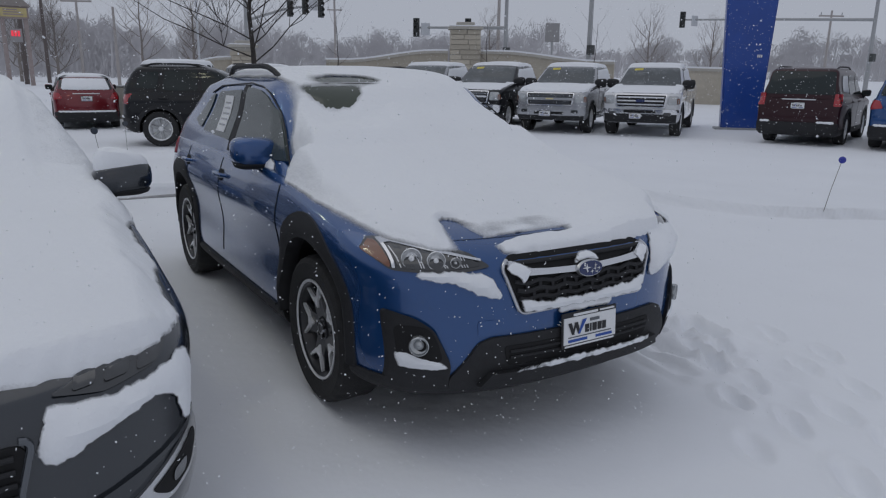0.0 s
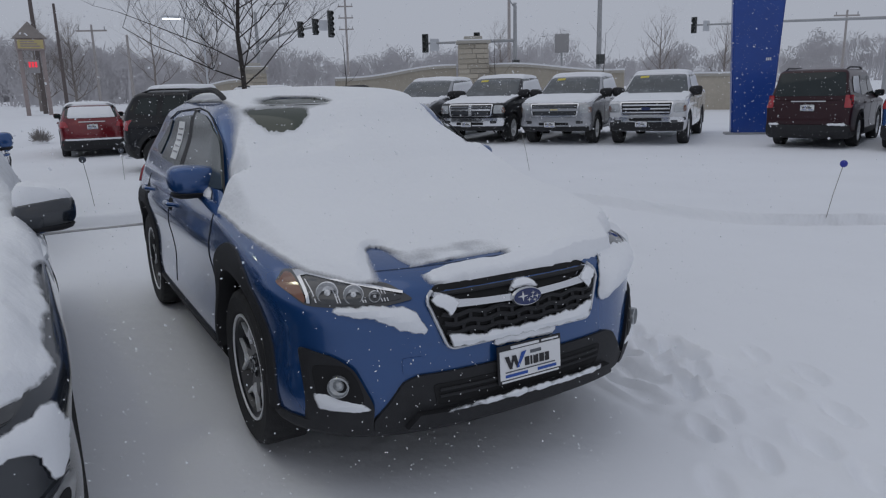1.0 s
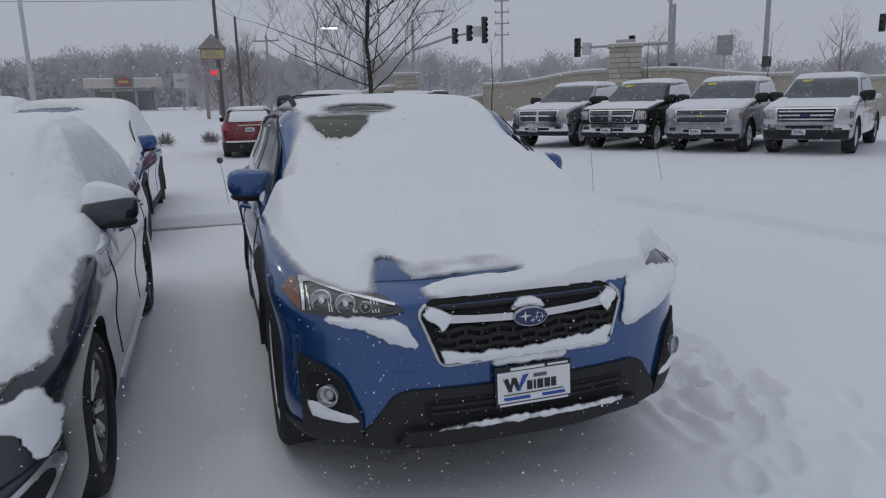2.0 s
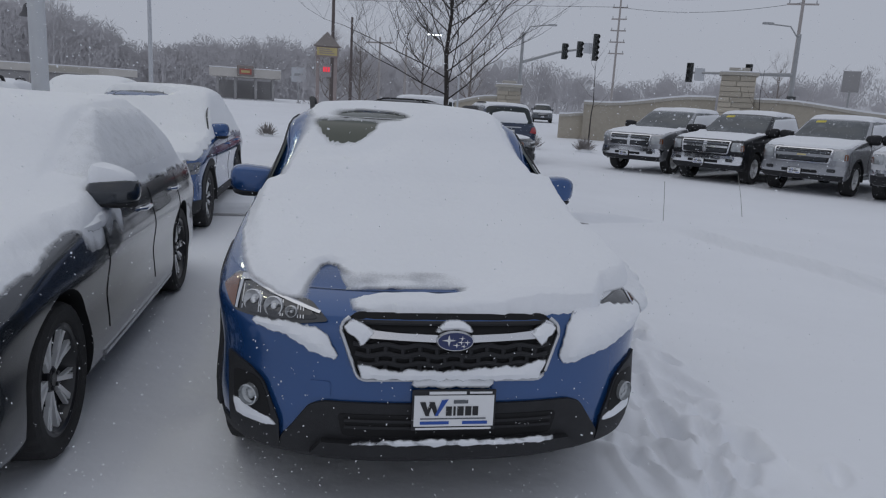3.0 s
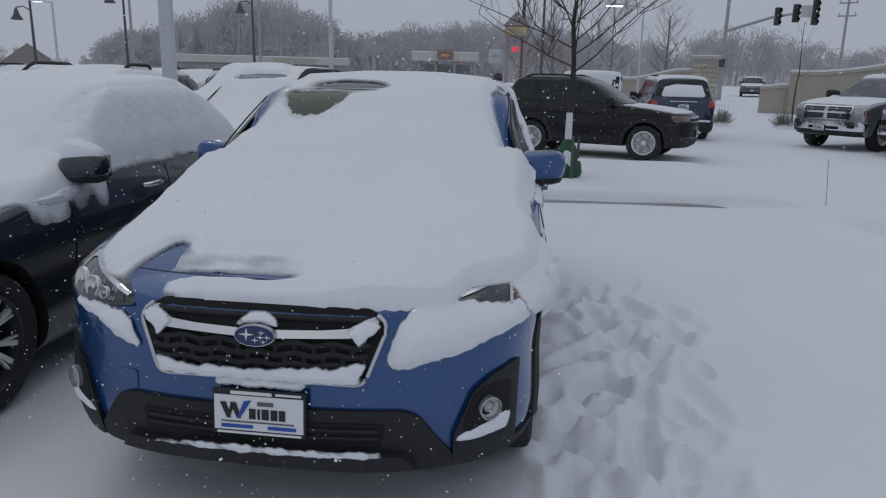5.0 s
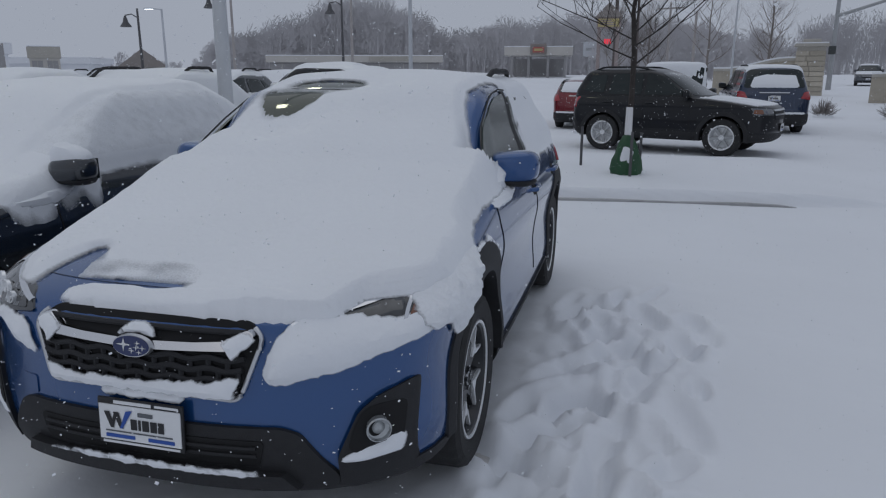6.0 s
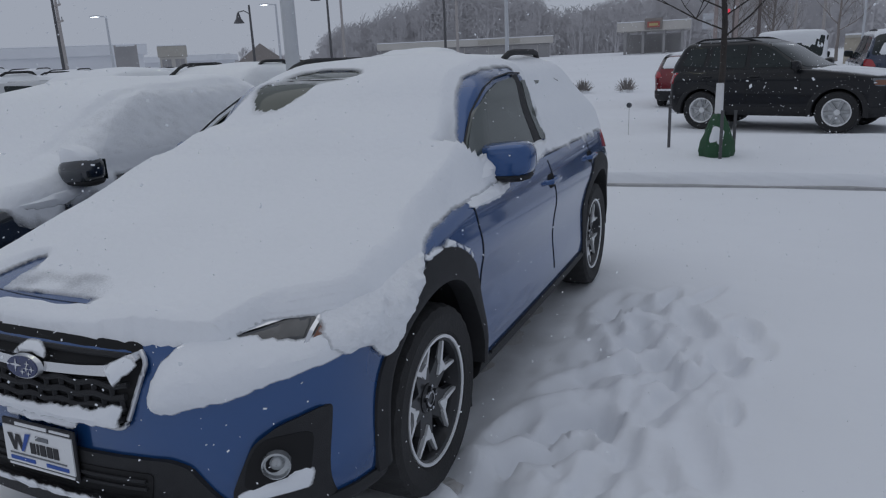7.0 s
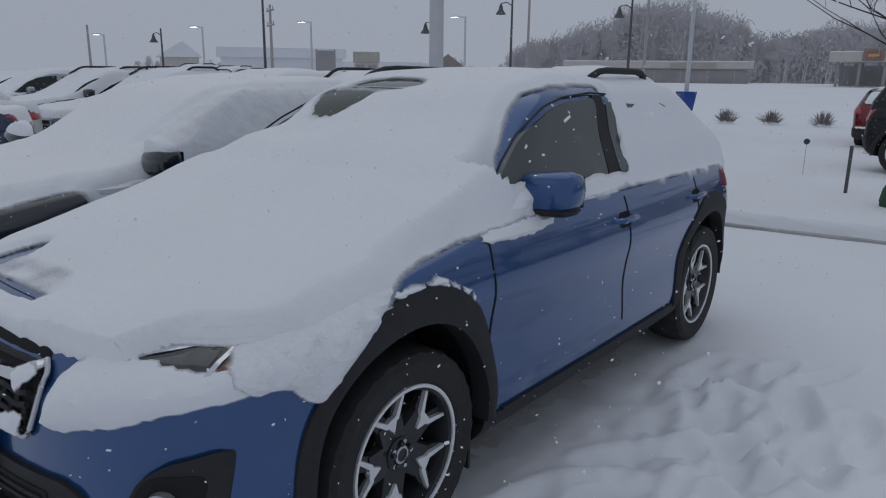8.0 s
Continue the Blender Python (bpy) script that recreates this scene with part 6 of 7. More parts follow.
    part("lower_valance", patch(round_poly([(-0.9, 0.37), (0.9, 0.37), (0.92, low), (-0.92, low)], 0.03), f, 0.03, 0.05, 0.1), PLASTIC, car, smooth=True)
    plate_on(car, Matrix.Translation((-0.1, float(lo.front(0.1, 0.55)) - 0.085, 0.55)))
    ledge(car, lo, [(-0.94, 0.715), (0.94, 0.715), (0.94, 0.745), (-0.94, 0.745)], on_front, 0.05, 3.0, 0.03)
    if tag:
        part("window_tag", patch(round_poly([(-0.52, 1.7), (-0.28, 1.71), (-0.28, 1.765), (-0.52, 1.755)], 0.02), on_front(ca), 0.012, 0.005, 0.08), ORANGE, car, "yellow price tag in the windscreen")
    for s in (-1, 1):
        ledge(car, ca, [(0.95, 1.36), (1.35, 1.7), (2.9, 1.78), (2.98, 1.36)], lambda sh, s=s: on_side(sh, s), 0.02, 6.0)
        part("arch_lip", arch_ring(lo, s, 0, 0.4, 0.455, 0.5, 0.012), PLASTIC, car, smooth=True)
        part("arch_lip", arch_ring(lo, s, 3.65, 0.4, 0.455, 0.5, 0.012), PLASTIC, car, smooth=True)
    return cover(TRUCK, lo, ca, m, "snow on the hood and roof of a pickup truck", thick=0.05, screen=0.0, hood=hood, seed=x)


truck(8.85, 16.75, SILVER, "grey pickup truck with bright grille and snowy hood", "cross", False, 0.4)
truck(10.0, 14.6, BLACK, "black pickup truck with bright cross-barred grille", "cross", True, 0.31)
truck(11.4, 12.65, SILVER, "silver pickup truck with split grille under snow", "split", True)
truck(12.84, 10.77, WHITE, "white pickup truck with three-bar chrome grille", "plain", True, 0.32)


# ---- blue pylon ----
pyl = empty("pylon_sign", Matrix.Translation((17.06, 10.9, float(ground_height(17, 11)))) @ Matrix.Rotation(radians(-44), 4, "Z"), "tall blue enamel pylon sign, snow-flecked, standing in snow", "sign")
bm = bmesh.new()
v = [bm.verts.new(c) for c in ((-0.52, -0.2, -0.3), (0.52, -0.2, -0.3), (0.52, 0.2, -0.3), (-0.52, 0.2, -0.3), (-0.82, -0.2, 6.5), (0.82, -0.2, 6.5), (0.82, 0.2, 6.5), (-0.82, 0.2, 6.5))]
for q in ((0, 1, 2, 3), (4, 5, 6, 7), (0, 1, 5, 4), (1, 2, 6, 5), (2, 3, 7, 6), (3, 0, 4, 7)):
    bm.faces.new([v[k] for k in q])
bmesh.ops.bevel(bm, geom=bm.edges[:], offset=0.05, segments=3, affect="EDGES")
part("body", bm, PYLON_BLUE, pyl, smooth=True)
part("base_plate", box(-0.7, 0.7, -0.3, 0.3, -0.3, 0.05, bevel=0.02), GALV, pyl)
for k in range(3):
    part("print_bar", box(0.28 + 0.05 * k, 0.315 + 0.05 * k, -0.208, -0.2, 2.1, 2.18), PLATEWHITE, pyl)


# ---- trees and shrubs ----
def grow(bm, rng, p, d, length, r, depth, spread, droop=0.0, sides=6, limbs=3):
    """A limb that bends and forks into thinner ones."""
    pts, rad = [p], [r]
    q, dd = p.copy(), d.normalized()
    n = 4 if depth else 3
    for k in range(n):
        dd = (dd + Vector((rng.uniform(-1, 1), rng.uniform(-1, 1), rng.uniform(-0.5, 0.9))) * 0.26 + Vector((0, 0, 0.1 - droop))).normalized()
        q = q + dd * length / n
        pts.append(q.copy())
        rad.append(r * (1 - 0.62 * (k + 1) / n))
    add_tube(bm, pts, rad, sides, cap=False)
    if depth <= 0:
        return
    for k in range(limbs + (1 if depth > 1 else 0)):
        i = rng.randint(1, n)
        a = rng.uniform(0, math.tau)
        side = Vector((math.cos(a), math.sin(a), 0))
        nd = (dd * (1 - spread) + side * spread + Vector((0, 0, 0.12))).normalized()
        grow(bm, rng, pts[i], nd, length * rng.uniform(0.5, 0.75), rad[i] * 0.68, depth - 1, spread, droop, max(3, sides - 1), limbs)


def bare_tree(x, y, height, trunk, label, mat, seed, fork=0.4, depth=3, spread=0.6, limbs=7, thin=1.0, sub=3, lean=0.0, wide=0.36):
    rng = random.Random(seed)
    z = float(ground_height(x, y))
    t = empty("tree", Matrix.Translation((x, y, z)), label, "tree", "bare winter trees")
    pts = [Vector((0, 0, -0.1))]
    for k in range(1, 9):
        pts.append(Vector((lean * k / 8 * height + rng.uniform(-0.03, 0.03), rng.uniform(-0.03, 0.03), height * 0.86 * k / 8)))
    rad = [trunk * (1 - 0.8 * k / 8) for k in range(9)]
    bm = bmesh.new()
    add_tube(bm, pts, rad, 9)
    part("trunk", bm, mat, t, smooth=True)
    bm = bmesh.new()
    for k in range(limbs):
        f = fork + (0.97 - fork) * k / max(1, limbs - 1)
        i = min(7, int(f * 8))
        p = pts[i].lerp(pts[i + 1], f * 8 - i)
        a = k * 2.4 + rng.uniform(-0.4, 0.4)
        up = 0.4 + 1.1 * (f - fork)
        grow(bm, rng, p, Vector((math.cos(a), math.sin(a), up)), height * (wide - 0.2 * (f - fork)) * rng.uniform(0.8, 1.15), rad[i] * 0.45 * thin, depth, spread, 0.0, 6, sub)
    part("crown", bm, mat, t, "bare branches and twigs")
    return t


tree = bare_tree(1.36, 8.0, 5.2, 0.052, "young bare tree with a green watering bag and white trunk wrap", BARK, 5, 0.34, 3, 0.6, 34, 0.68, 5, 0.0, 0.35)
bm = bmesh.new()
add_lathe(bm, [(0.044, 0.95), (0.048, 0.93), (0.052, 0.6), (0.05, 0.5)], 12, "z")
part("trunk_wrap", bm, TAPE, tree, smooth=True)
bm = bmesh.new()
rings = add_lathe(bm, [(0.2, 0.0), (0.215, 0.06), (0.185, 0.2), (0.15, 0.33), (0.115, 0.45), (0.075, 0.54), (0.05, 0.56)], 20, "z")
for ring in rings:
    for k, vv in enumerate(ring):
        vv.co.x *= 1 + 0.16 * math.sin(k * 1.9 + vv.co.z * 9)
        vv.co.y *= 1 + 0.08 * math.cos(k * 1.3)
part("watering_bag", bm, GREENBAG, tree, "green plastic watering bag", smooth=True)
part("snow_clump", patch(round_poly([(-0.1, 0.2), (0.05, 0.15), (0.1, 0.35), (-0.05, 0.42)], 0.05), lambda u, v2, o: (u, -0.2 + 0.2 * (v2 - 0.1) - o, v2), 0.0, 0.02, 0.03, 0.015), SNOW, tree, smooth=True)
for sx, sy, hh in ((0.66, 8.75, 0.6), (1.42, 7.72, 0.62), (1.55, 8.5, 0.55)):
    z = float(ground_height(sx, sy))
    st = empty("tree_stake", Matrix.Translation((sx, sy, z)), "dark steel stake beside the young tree", "stake", "stakes round the tree")
    part("post", box(-0.02, 0.02, -0.012, 0.012, -0.1, hh), BLACKPOLE, st)

bare_tree(11.0, 27.2, 4.4, 0.035, "slim young bare tree in front of the stone wall", BARK, 8, 0.45, 1, 0.4, 6, 0.8, 2)
bare_tree(18.4, 26.3, 4.2, 0.03, "slim young bare tree in front of the stone pier", BARK, 9, 0.4, 1, 0.4, 6, 0.8, 2)
bare_tree(21.5, 22.2, 4.2, 0.03, "slim young bare tree near the wall's end", BARK, 12, 0.45, 1, 0.4, 6, 0.8, 2, 0.06)
bare_tree(5.2, 41.4, 6.0, 0.09, "bare tree across the road", MIDTWIG, 21, 0.3, 3, 0.62, 12)
bare_tree(9.3, 47.0, 6.2, 0.12, "spreading bare tree beyond the wall", MIDTWIG, 22, 0.2, 3, 0.65, 14)
bare_tree(38.3, 34.5, 5.6, 0.1, "bushy bare tree beyond the trucks", MIDTWIG, 23, 0.15, 3, 0.45, 14)
bare_tree(41.5, 31.5, 5.2, 0.1, "bushy bare tree near the signals", MIDTWIG, 24, 0.15, 3, 0.45, 13)
bare_tree(31.0, 44.0, 5.6, 0.1, "bare tree behind the stone wall", MIDTWIG, 25, 0.2, 3, 0.5, 11)
bare_tree(-0.4, 60.0, 6.6, 0.13, "bushy bare tree near the sign tower", MIDTWIG, 26, 0.12, 3, 0.5, 20, 0.9, 4)
bare_tree(2.2, 62.0, 6.8, 0.13, "bushy bare tree near the sign tower", MIDTWIG, 27, 0.12, 3, 0.5, 20, 0.9, 4)


def shrub(x, y, r, seed):
    rng = random.Random(seed)
    s = empty("shrub", Matrix.Translation((x, y, float(ground_height(x, y)))), "small dry leafless shrub poking out of the snow", "shrub", "dry shrubs")
    bm = bmesh.new()
    for k in range(170):
        a, e = rng.uniform(0, math.tau), rng.uniform(0.05, 1.0)
        d = Vector((math.cos(a) * e, math.sin(a) * e, rng.uniform(0.95, 1.35) - 0.75 * e * e))
        p = Vector((math.cos(a), math.sin(a), 0)) * r * 0.25 * rng.random()
        add_tube(bm, [p - Vector((0, 0, 0.05)), p + d * r * 0.5, p + d * r * rng.uniform(0.8, 1.1) + Vector((rng.uniform(-0.05, 0.05), 0, 0))], [0.009, 0.008, 0.005], 3, cap=False)
    tagged(part("brushwood", bm, SHRUB, s), kind="stuff")
    bm = bmesh.new()
    bmesh.ops.create_uvsphere(bm, u_segments=10, v_segments=6, radius=1, matrix=Matrix.Diagonal((r * 0.7, r * 0.7, r * 0.3, 1)))
    part("snow_clump", bm, SNOW, s, smooth=True)


for k, (x, y) in enumerate(((7.75, 25.0), (9.75, 24.4), (-5.8, 24.7), (-4.45, 25.3), (-2.8, 25.2), (-1.2, 25.4), (-8.2, 24.2))):
    shrub(x, y, 0.5 if k < 2 else 0.42, 40 + k)


# ---- marker rods ----
def rod(x, y, height, lean, label, top=None):
    z = float(ground_height(x, y))
    o = empty("marker_rod", Matrix.Translation((x, y, z)), label, "marker rod", "snow markers along the kerb")
    part("stem", tube([(0, 0, -0.1), (lean * 0.5, 0, height * 0.5), (lean, 0, height)], 0.004, 6), FIBRE, o)
    if top == "ball":
        bm = bmesh.new()
        bmesh.ops.create_uvsphere(bm, u_segments=16, v_segments=10, radius=0.04, matrix=Matrix.Translation((lean, 0, height)))
        part("ball", bm, BALL_BLUE, o, smooth=True)
    elif top == "disc":
        bm = bmesh.new()
        bmesh.ops.create_cone(bm, cap_ends=True, segments=18, radius1=0.045, radius2=0.045, depth=0.012, matrix=Matrix.Translation((lean, 0, height)) @ Matrix.Rotation(math.pi / 2, 4, "X"))
        part("reflector", bm, GUNMETAL, o, smooth=True)


rod(5.80, 1.50, 0.65, 0.29, "leaning thin rod with a blue ball on top", "ball")
rod(-0.9, 7.4, 0.62, -0.08, "thin rod with a round reflector", "disc")
rod(4.75, 7.0, 0.62, -0.06, "thin leaning rod standing in the snow", "tip")
rod(6.6, 7.8, 0.7, -0.2, "thin leaning rod standing in the snow", "tip")
rod(-0.2, 10.4, 0.5, 0.0, "thin rod with a dark ball on top", "disc")


# ---- entrance walls ----
def stone_wall(name, pts, label, thick=0.5):
    """A garden wall along a plan line; each point gives x, y and the height of its top."""
    w = empty(name, Matrix.Translation((0, 0, 0)), label, "stone wall")
    body, capb, sn = bmesh.new(), bmesh.new(), bmesh.new()
    for bm, over, z0, z1 in ((body, 0, None, 0), (capb, 0.07, 0.0, 0.12), (sn, 0.04, 0.12, 0.2)):
        prev = None
        for i, (x, y, h) in enumerate(pts):
            a, b = Vector(pts[max(0, i - 1)][:2]), Vector(pts[min(len(pts) - 1, i + 1)][:2])
            nrm = (b - a).normalized().orthogonal() * (thick / 2 + over)
            lo_ = float(ground_height(x, y)) - 0.3 if z0 is None else h + z0
            hi_ = h + z1
            cur = [bm.verts.new((x + nrm.x, y + nrm.y, lo_)), bm.verts.new((x + nrm.x, y + nrm.y, hi_)), bm.verts.new((x - nrm.x, y - nrm.y, hi_)), bm.verts.new((x - nrm.x, y - nrm.y, lo_))]
            if prev:
                for k in range(4):
                    bm.faces.new((prev[k], prev[(k + 1) % 4], cur[(k + 1) % 4], cur[k]))
            else:
                bm.faces.new(cur)
            prev = cur
        bm.faces.new(prev[::-1])
    part("masonry", body, STONE, w)
    part("coping", capb, CAPSTONE, w)
    part("snow_clump", sn, SNOW, w)
    return w


def along(p0, p1, h0, h1, n=10, sag=0.0):
    return [(p0[0] + (p1[0] - p0[0]) * k / n, p0[1] + (p1[1] - p0[1]) * k / n, h0 + (h1 - h0) * float(soft(k / n, 0.15, 0.9))) for k in range(n + 1)]


def pier(x, y, half, top, turn, label):
    o = empty("stone_pier", Matrix.Translation((x, y, 0)) @ Matrix.Rotation(radians(turn), 4, "Z"), label, "stone pier")
    g = float(ground_height(x, y)) - 0.3
    n = int((top - g) / 0.24)
    bm = box(-half + 0.03, half - 0.03, -0.42, 0.42, g, top)
    part("core", bm, CAPSTONE, o)
    stone = bpy.data.meshes.new("stone_block")
    bb = box(-0.5, 0.5, -0.5, 0.5, -0.5, 0.5, bevel=0.03)
    bb.to_mesh(stone)
    bb.free()
    stone.materials.append(STONE)
    rng = random.Random(int(x * 10))
    for k in range(n):
        z = g + 0.24 * (k + 0.5)
        t = half * (1.06 - 0.06 * k / n)
        cut = rng.uniform(-0.4, 0.4) * half
        for x0, x1 in ((-t, cut), (cut, t)):
            b = new("stone", stone)
            b.parent = o
            b.matrix_basis = Matrix.Translation(((x0 + x1) / 2, rng.uniform(-0.01, 0.01), z)) @ Matrix.Diagonal((x1 - x0 - 0.02, 0.96 + rng.uniform(-0.03, 0.03), 0.22, 1))
    part("coping", box(-half - 0.1, half + 0.1, -0.58, 0.58, top, top + 0.14, bevel=0.03), CAPSTONE, o)
    part("upper_block", box(-half * 0.6, half * 0.6, -0.35, 0.35, top + 0.14, top + 0.36, bevel=0.04), CAPSTONE, o)
    part("snow_clump", box(-half - 0.07, half + 0.07, -0.54, 0.54, top + 0.14, top + 0.2, bevel=0.025), SNOW, o)


stone_wall("garden_wall", along((11.9, 30.7), (17.4, 28.3), 2.0, 2.5), "tan stone entrance wall with snow along its curved top")
stone_wall("garden_wall", along((18.9, 27.5), (23.3, 22.6), 2.5, 2.05), "tan stone entrance wall sloping away from the pier")
stone_wall("garden_wall", along((10.9, 31.4), (12.0, 31.0), 1.35, 1.45, 3), "low end of the tan stone wall")
stone_wall("garden_wall", along((24.6, 21.4), (27.5, 17.6), 1.8, 1.75), "low pale stone wall behind the trucks")
pier(18.2, 27.9, 0.75, 3.65, -30, "tan stone pier of the entrance wall")
stone_wall("garden_wall", along((5.2, 37.2), (8.9, 36.6), 1.6, 2.1), "tan stone wall on the far side of the entrance")
pier(9.5, 36.5, 0.65, 2.75, -10, "tan stone pier across the entrance road")

# grey cabinet by the red SUV, and a car waiting on the road beyond the entrance
cab = empty("utility_cabinet", Matrix.Translation((1.45, 22.3, float(ground_height(1.45, 22.3)))), "pale green-grey utility cabinet in the snow", "cabinet")
part("body", box(-0.3, 0.3, -0.3, 0.3, -0.1, 1.0, bevel=0.03), CAPSTONE, cab)
part("lid", box(-0.33, 0.33, -0.33, 0.33, 1.0, 1.05, bevel=0.015), GALV, cab)
m = at_place(17.9, 57.5, -15)
car, lo, ca = make_car("parked_car", m, LOWSUV, GUNMETAL, "grey car on the snowy road beyond the entrance", "car", rails=False)
cover(LOWSUV, lo, ca, m, "snow on the far grey car", thick=0.03, screen=0.0)

# ---- poles, signals and wires ----
def ground_at(x, y):
    return float(ground_height(x, y)) - 0.1


def signal_head(bm_parent, p, face, sections=3):
    """A traffic-signal head with visors, hung at p and facing the heading."""
    h = part("signal_head", box(-0.18, 0.18, -0.1, 0.12, -0.18 * sections, 0.18 * sections, bevel=0.02), SIGNAL, bm_parent)
    h.matrix_basis = Matrix.Translation(p) @ Matrix.Rotation(radians(face), 4, "Z")
    for k in range(sections):
        z = 0.18 * (sections - 1) - 0.36 * k
        bm = bmesh.new()
        add_lathe(bm, [(0.13, 0.0), (0.135, 0.2), (0.12, 0.2), (0.115, 0.02), (0.001, 0.02)], 14, "z")
        v = part("visor", bm, SIGNAL, h, smooth=True)
        v.matrix_basis = Matrix.Translation((0, -0.1, z)) @ Matrix.Rotation(math.pi / 2, 4, "X")
    return h


def signal_mast(base, top, arm_z0, arm_end, heads, label, face=0, lamp=True, plate=None):
    x, y = base
    g = ground_at(x, y)
    o = empty("traffic_signal", Matrix.Translation((x, y, 0)), label, "traffic signal", "traffic signals")
    part("pole", tube([(0, 0, g), (0, 0, 2), (0, 0, top)], [0.16, 0.14, 0.1], 10), GALV, o, smooth=True)
    ex, ey, ez = arm_end[0] - x, arm_end[1] - y, arm_end[2]
    part("mast_arm", tube([(0, 0, arm_z0), (ex * 0.5, ey * 0.5, arm_z0 + (ez - arm_z0) * 0.65), (ex, ey, ez)], [0.11, 0.09, 0.06], 8), GALV, o, smooth=True)
    if lamp:
        n = math.hypot(ex, ey)
        part("lamp_arm", tube([(0, 0, top - 0.3), (ex / n * 0.5, ey / n * 0.5, top + 0.4), (ex / n * 1.8, ey / n * 1.8, top + 0.55)], 0.04, 6), GALV, o)
        part("lamp_head", box(ex / n * 1.8 - 0.1, ex / n * 1.8 + 0.5, ey / n * 1.8 - 0.12, ey / n * 1.8 + 0.12, top + 0.5, top + 0.62, bevel=0.03), GALV, o)
    part("control_box", box(-0.3, 0.1, -0.35, -0.12, 2.6, 3.1, bevel=0.02), SIGNAL, o)
    for f, sec in heads:
        z = arm_z0 + (ez - arm_z0) * (f * 1.3 if f < 0.5 else 0.65 + 0.7 * (f - 0.5))
        signal_head(o, (ex * f, ey * f, z), face, sec)
    if plate:
        f = plate
        part("sign_plate", box(ex * f - 0.3, ex * f + 0.3, ey * f - 0.14, ey * f - 0.1, ez - 0.45, ez + 0.25), WHITEPOLE, o)
    return o


signal_mast((12.9, 47.1), 6.9, 4.85, (17.8, 45.6, 6.1), ((0.58, 3), (0.78, 3), (0.99, 5)), "steel traffic-signal mast with three heads and a street lamp", 10, True, 0.88)
signal_mast((24.6, 33.2), 6.4, 4.25, (19.9, 36.0, 4.2), ((0.42, 3), (0.99, 3)), "steel traffic-signal mast beyond the stone pier", -40, True, 0.9)
signal_mast((25.4, 26.7), 8.5, 6.5, (32.5, 18.3, 6.3), ((0.52, 3), (0.95, 5)), "tall traffic-signal mast with long arm", -45, True)
signal_mast((46.4, 23.1), 8.0, 5.2, (39.6, 32.9, 5.4), ((0.62, 3), (0.99, 3)), "distant traffic-signal mast with two heads", -60, False, 0.93)


def utility_pole(x, y, top, label, arms=2, r=0.14, wide=1.1, wood=None):
    g = ground_at(x, y)
    o = empty("utility_pole", Matrix.Translation((x, y, 0)), label, "utility pole", "utility poles")
    part("pole", tube([(0, 0, g), (0, 0, top)], [r, r * 0.65], 8), wood or WOODPOLE, o, smooth=True)
    for k in range(arms):
        part("crossarm", box(-wide, wide, -0.06, 0.06, top - 0.5 - k * 1.1, top - 0.38 - k * 1.1), WOODPOLE, o).matrix_basis = Matrix.Rotation(radians(-25), 4, "Z")
        for s in (-wide * 0.85, 0, wide * 0.85):
            part("insulator", tube([(s, 0, top - 0.38 - k * 1.1), (s, 0, top - 0.15 - k * 1.1)], 0.04, 6), GALV, o).matrix_basis = Matrix.Rotation(radians(-25), 4, "Z")


utility_pole(27.7, 66.5, 13.5, "tall wooden utility pole with crossarms", 6, 0.13, 0.75)
utility_pole(34.4, 47.6, 12.0, "wooden utility pole with crossarms", 2, 0.16)
utility_pole(-0.3, 52.5, 11.0, "dark wooden utility pole by the sign tower", 0, 0.16, wood=DARKPOLE)
utility_pole(1.2, 56.0, 8.0, "dark wooden utility pole by the sign tower", 0, 0.14, wood=DARKPOLE)
utility_pole(5.0, 50.0, 5.5, "wooden utility pole across the road", 0, 0.12)
utility_pole(3.6, 58.0, 6.8, "wooden utility pole across the road", 1, 0.12)
utility_pole(-44.9, 35.7, 6.8, "distant utility pole with crossarms", 2, 0.14)
utility_pole(-29.6, 49.4, 9.5, "distant wooden utility pole", 0, 0.13)
utility_pole(-60.9, 28.9, 5.4, "distant utility pole with one crossarm", 1, 0.13)
utility_pole(58.0, 33.0, 7.0, "distant utility pole beyond the pylon", 1, 0.13)
utility_pole(-19.0, 48.0, 9.0, "distant wooden utility pole", 0, 0.12)


def wire(p, q, sag, label):
    pts = [(p[0] + (q[0] - p[0]) * t, p[1] + (q[1] - p[1]) * t, p[2] + (q[2] - p[2]) * t - sag * 4 * t * (1 - t)) for t in np.linspace(0, 1, 17)]
    tagged(part("overhead_wire", tube(pts, 0.018, 4), SIGNAL, None), label, "wire", "overhead wires")


wire((-80, 72, 13.0), (27.7, 66.5, 13.1), 1.4, "thin overhead wire slung between utility poles")
wire((-80, 73, 12.2), (27.7, 66.5, 12.0), 1.6, "thin overhead wire slung between utility poles")
wire((27.7, 66.5, 13.1), (34.4, 47.6, 11.6), 0.6, "thin overhead wire slung between utility poles")
wire((27.7, 66.5, 12.0), (34.4, 47.6, 10.6), 0.6, "thin overhead wire slung between utility poles")
wire((34.4, 47.6, 11.6), (90, 10, 12.5), 1.5, "thin overhead wire slung between utility poles")


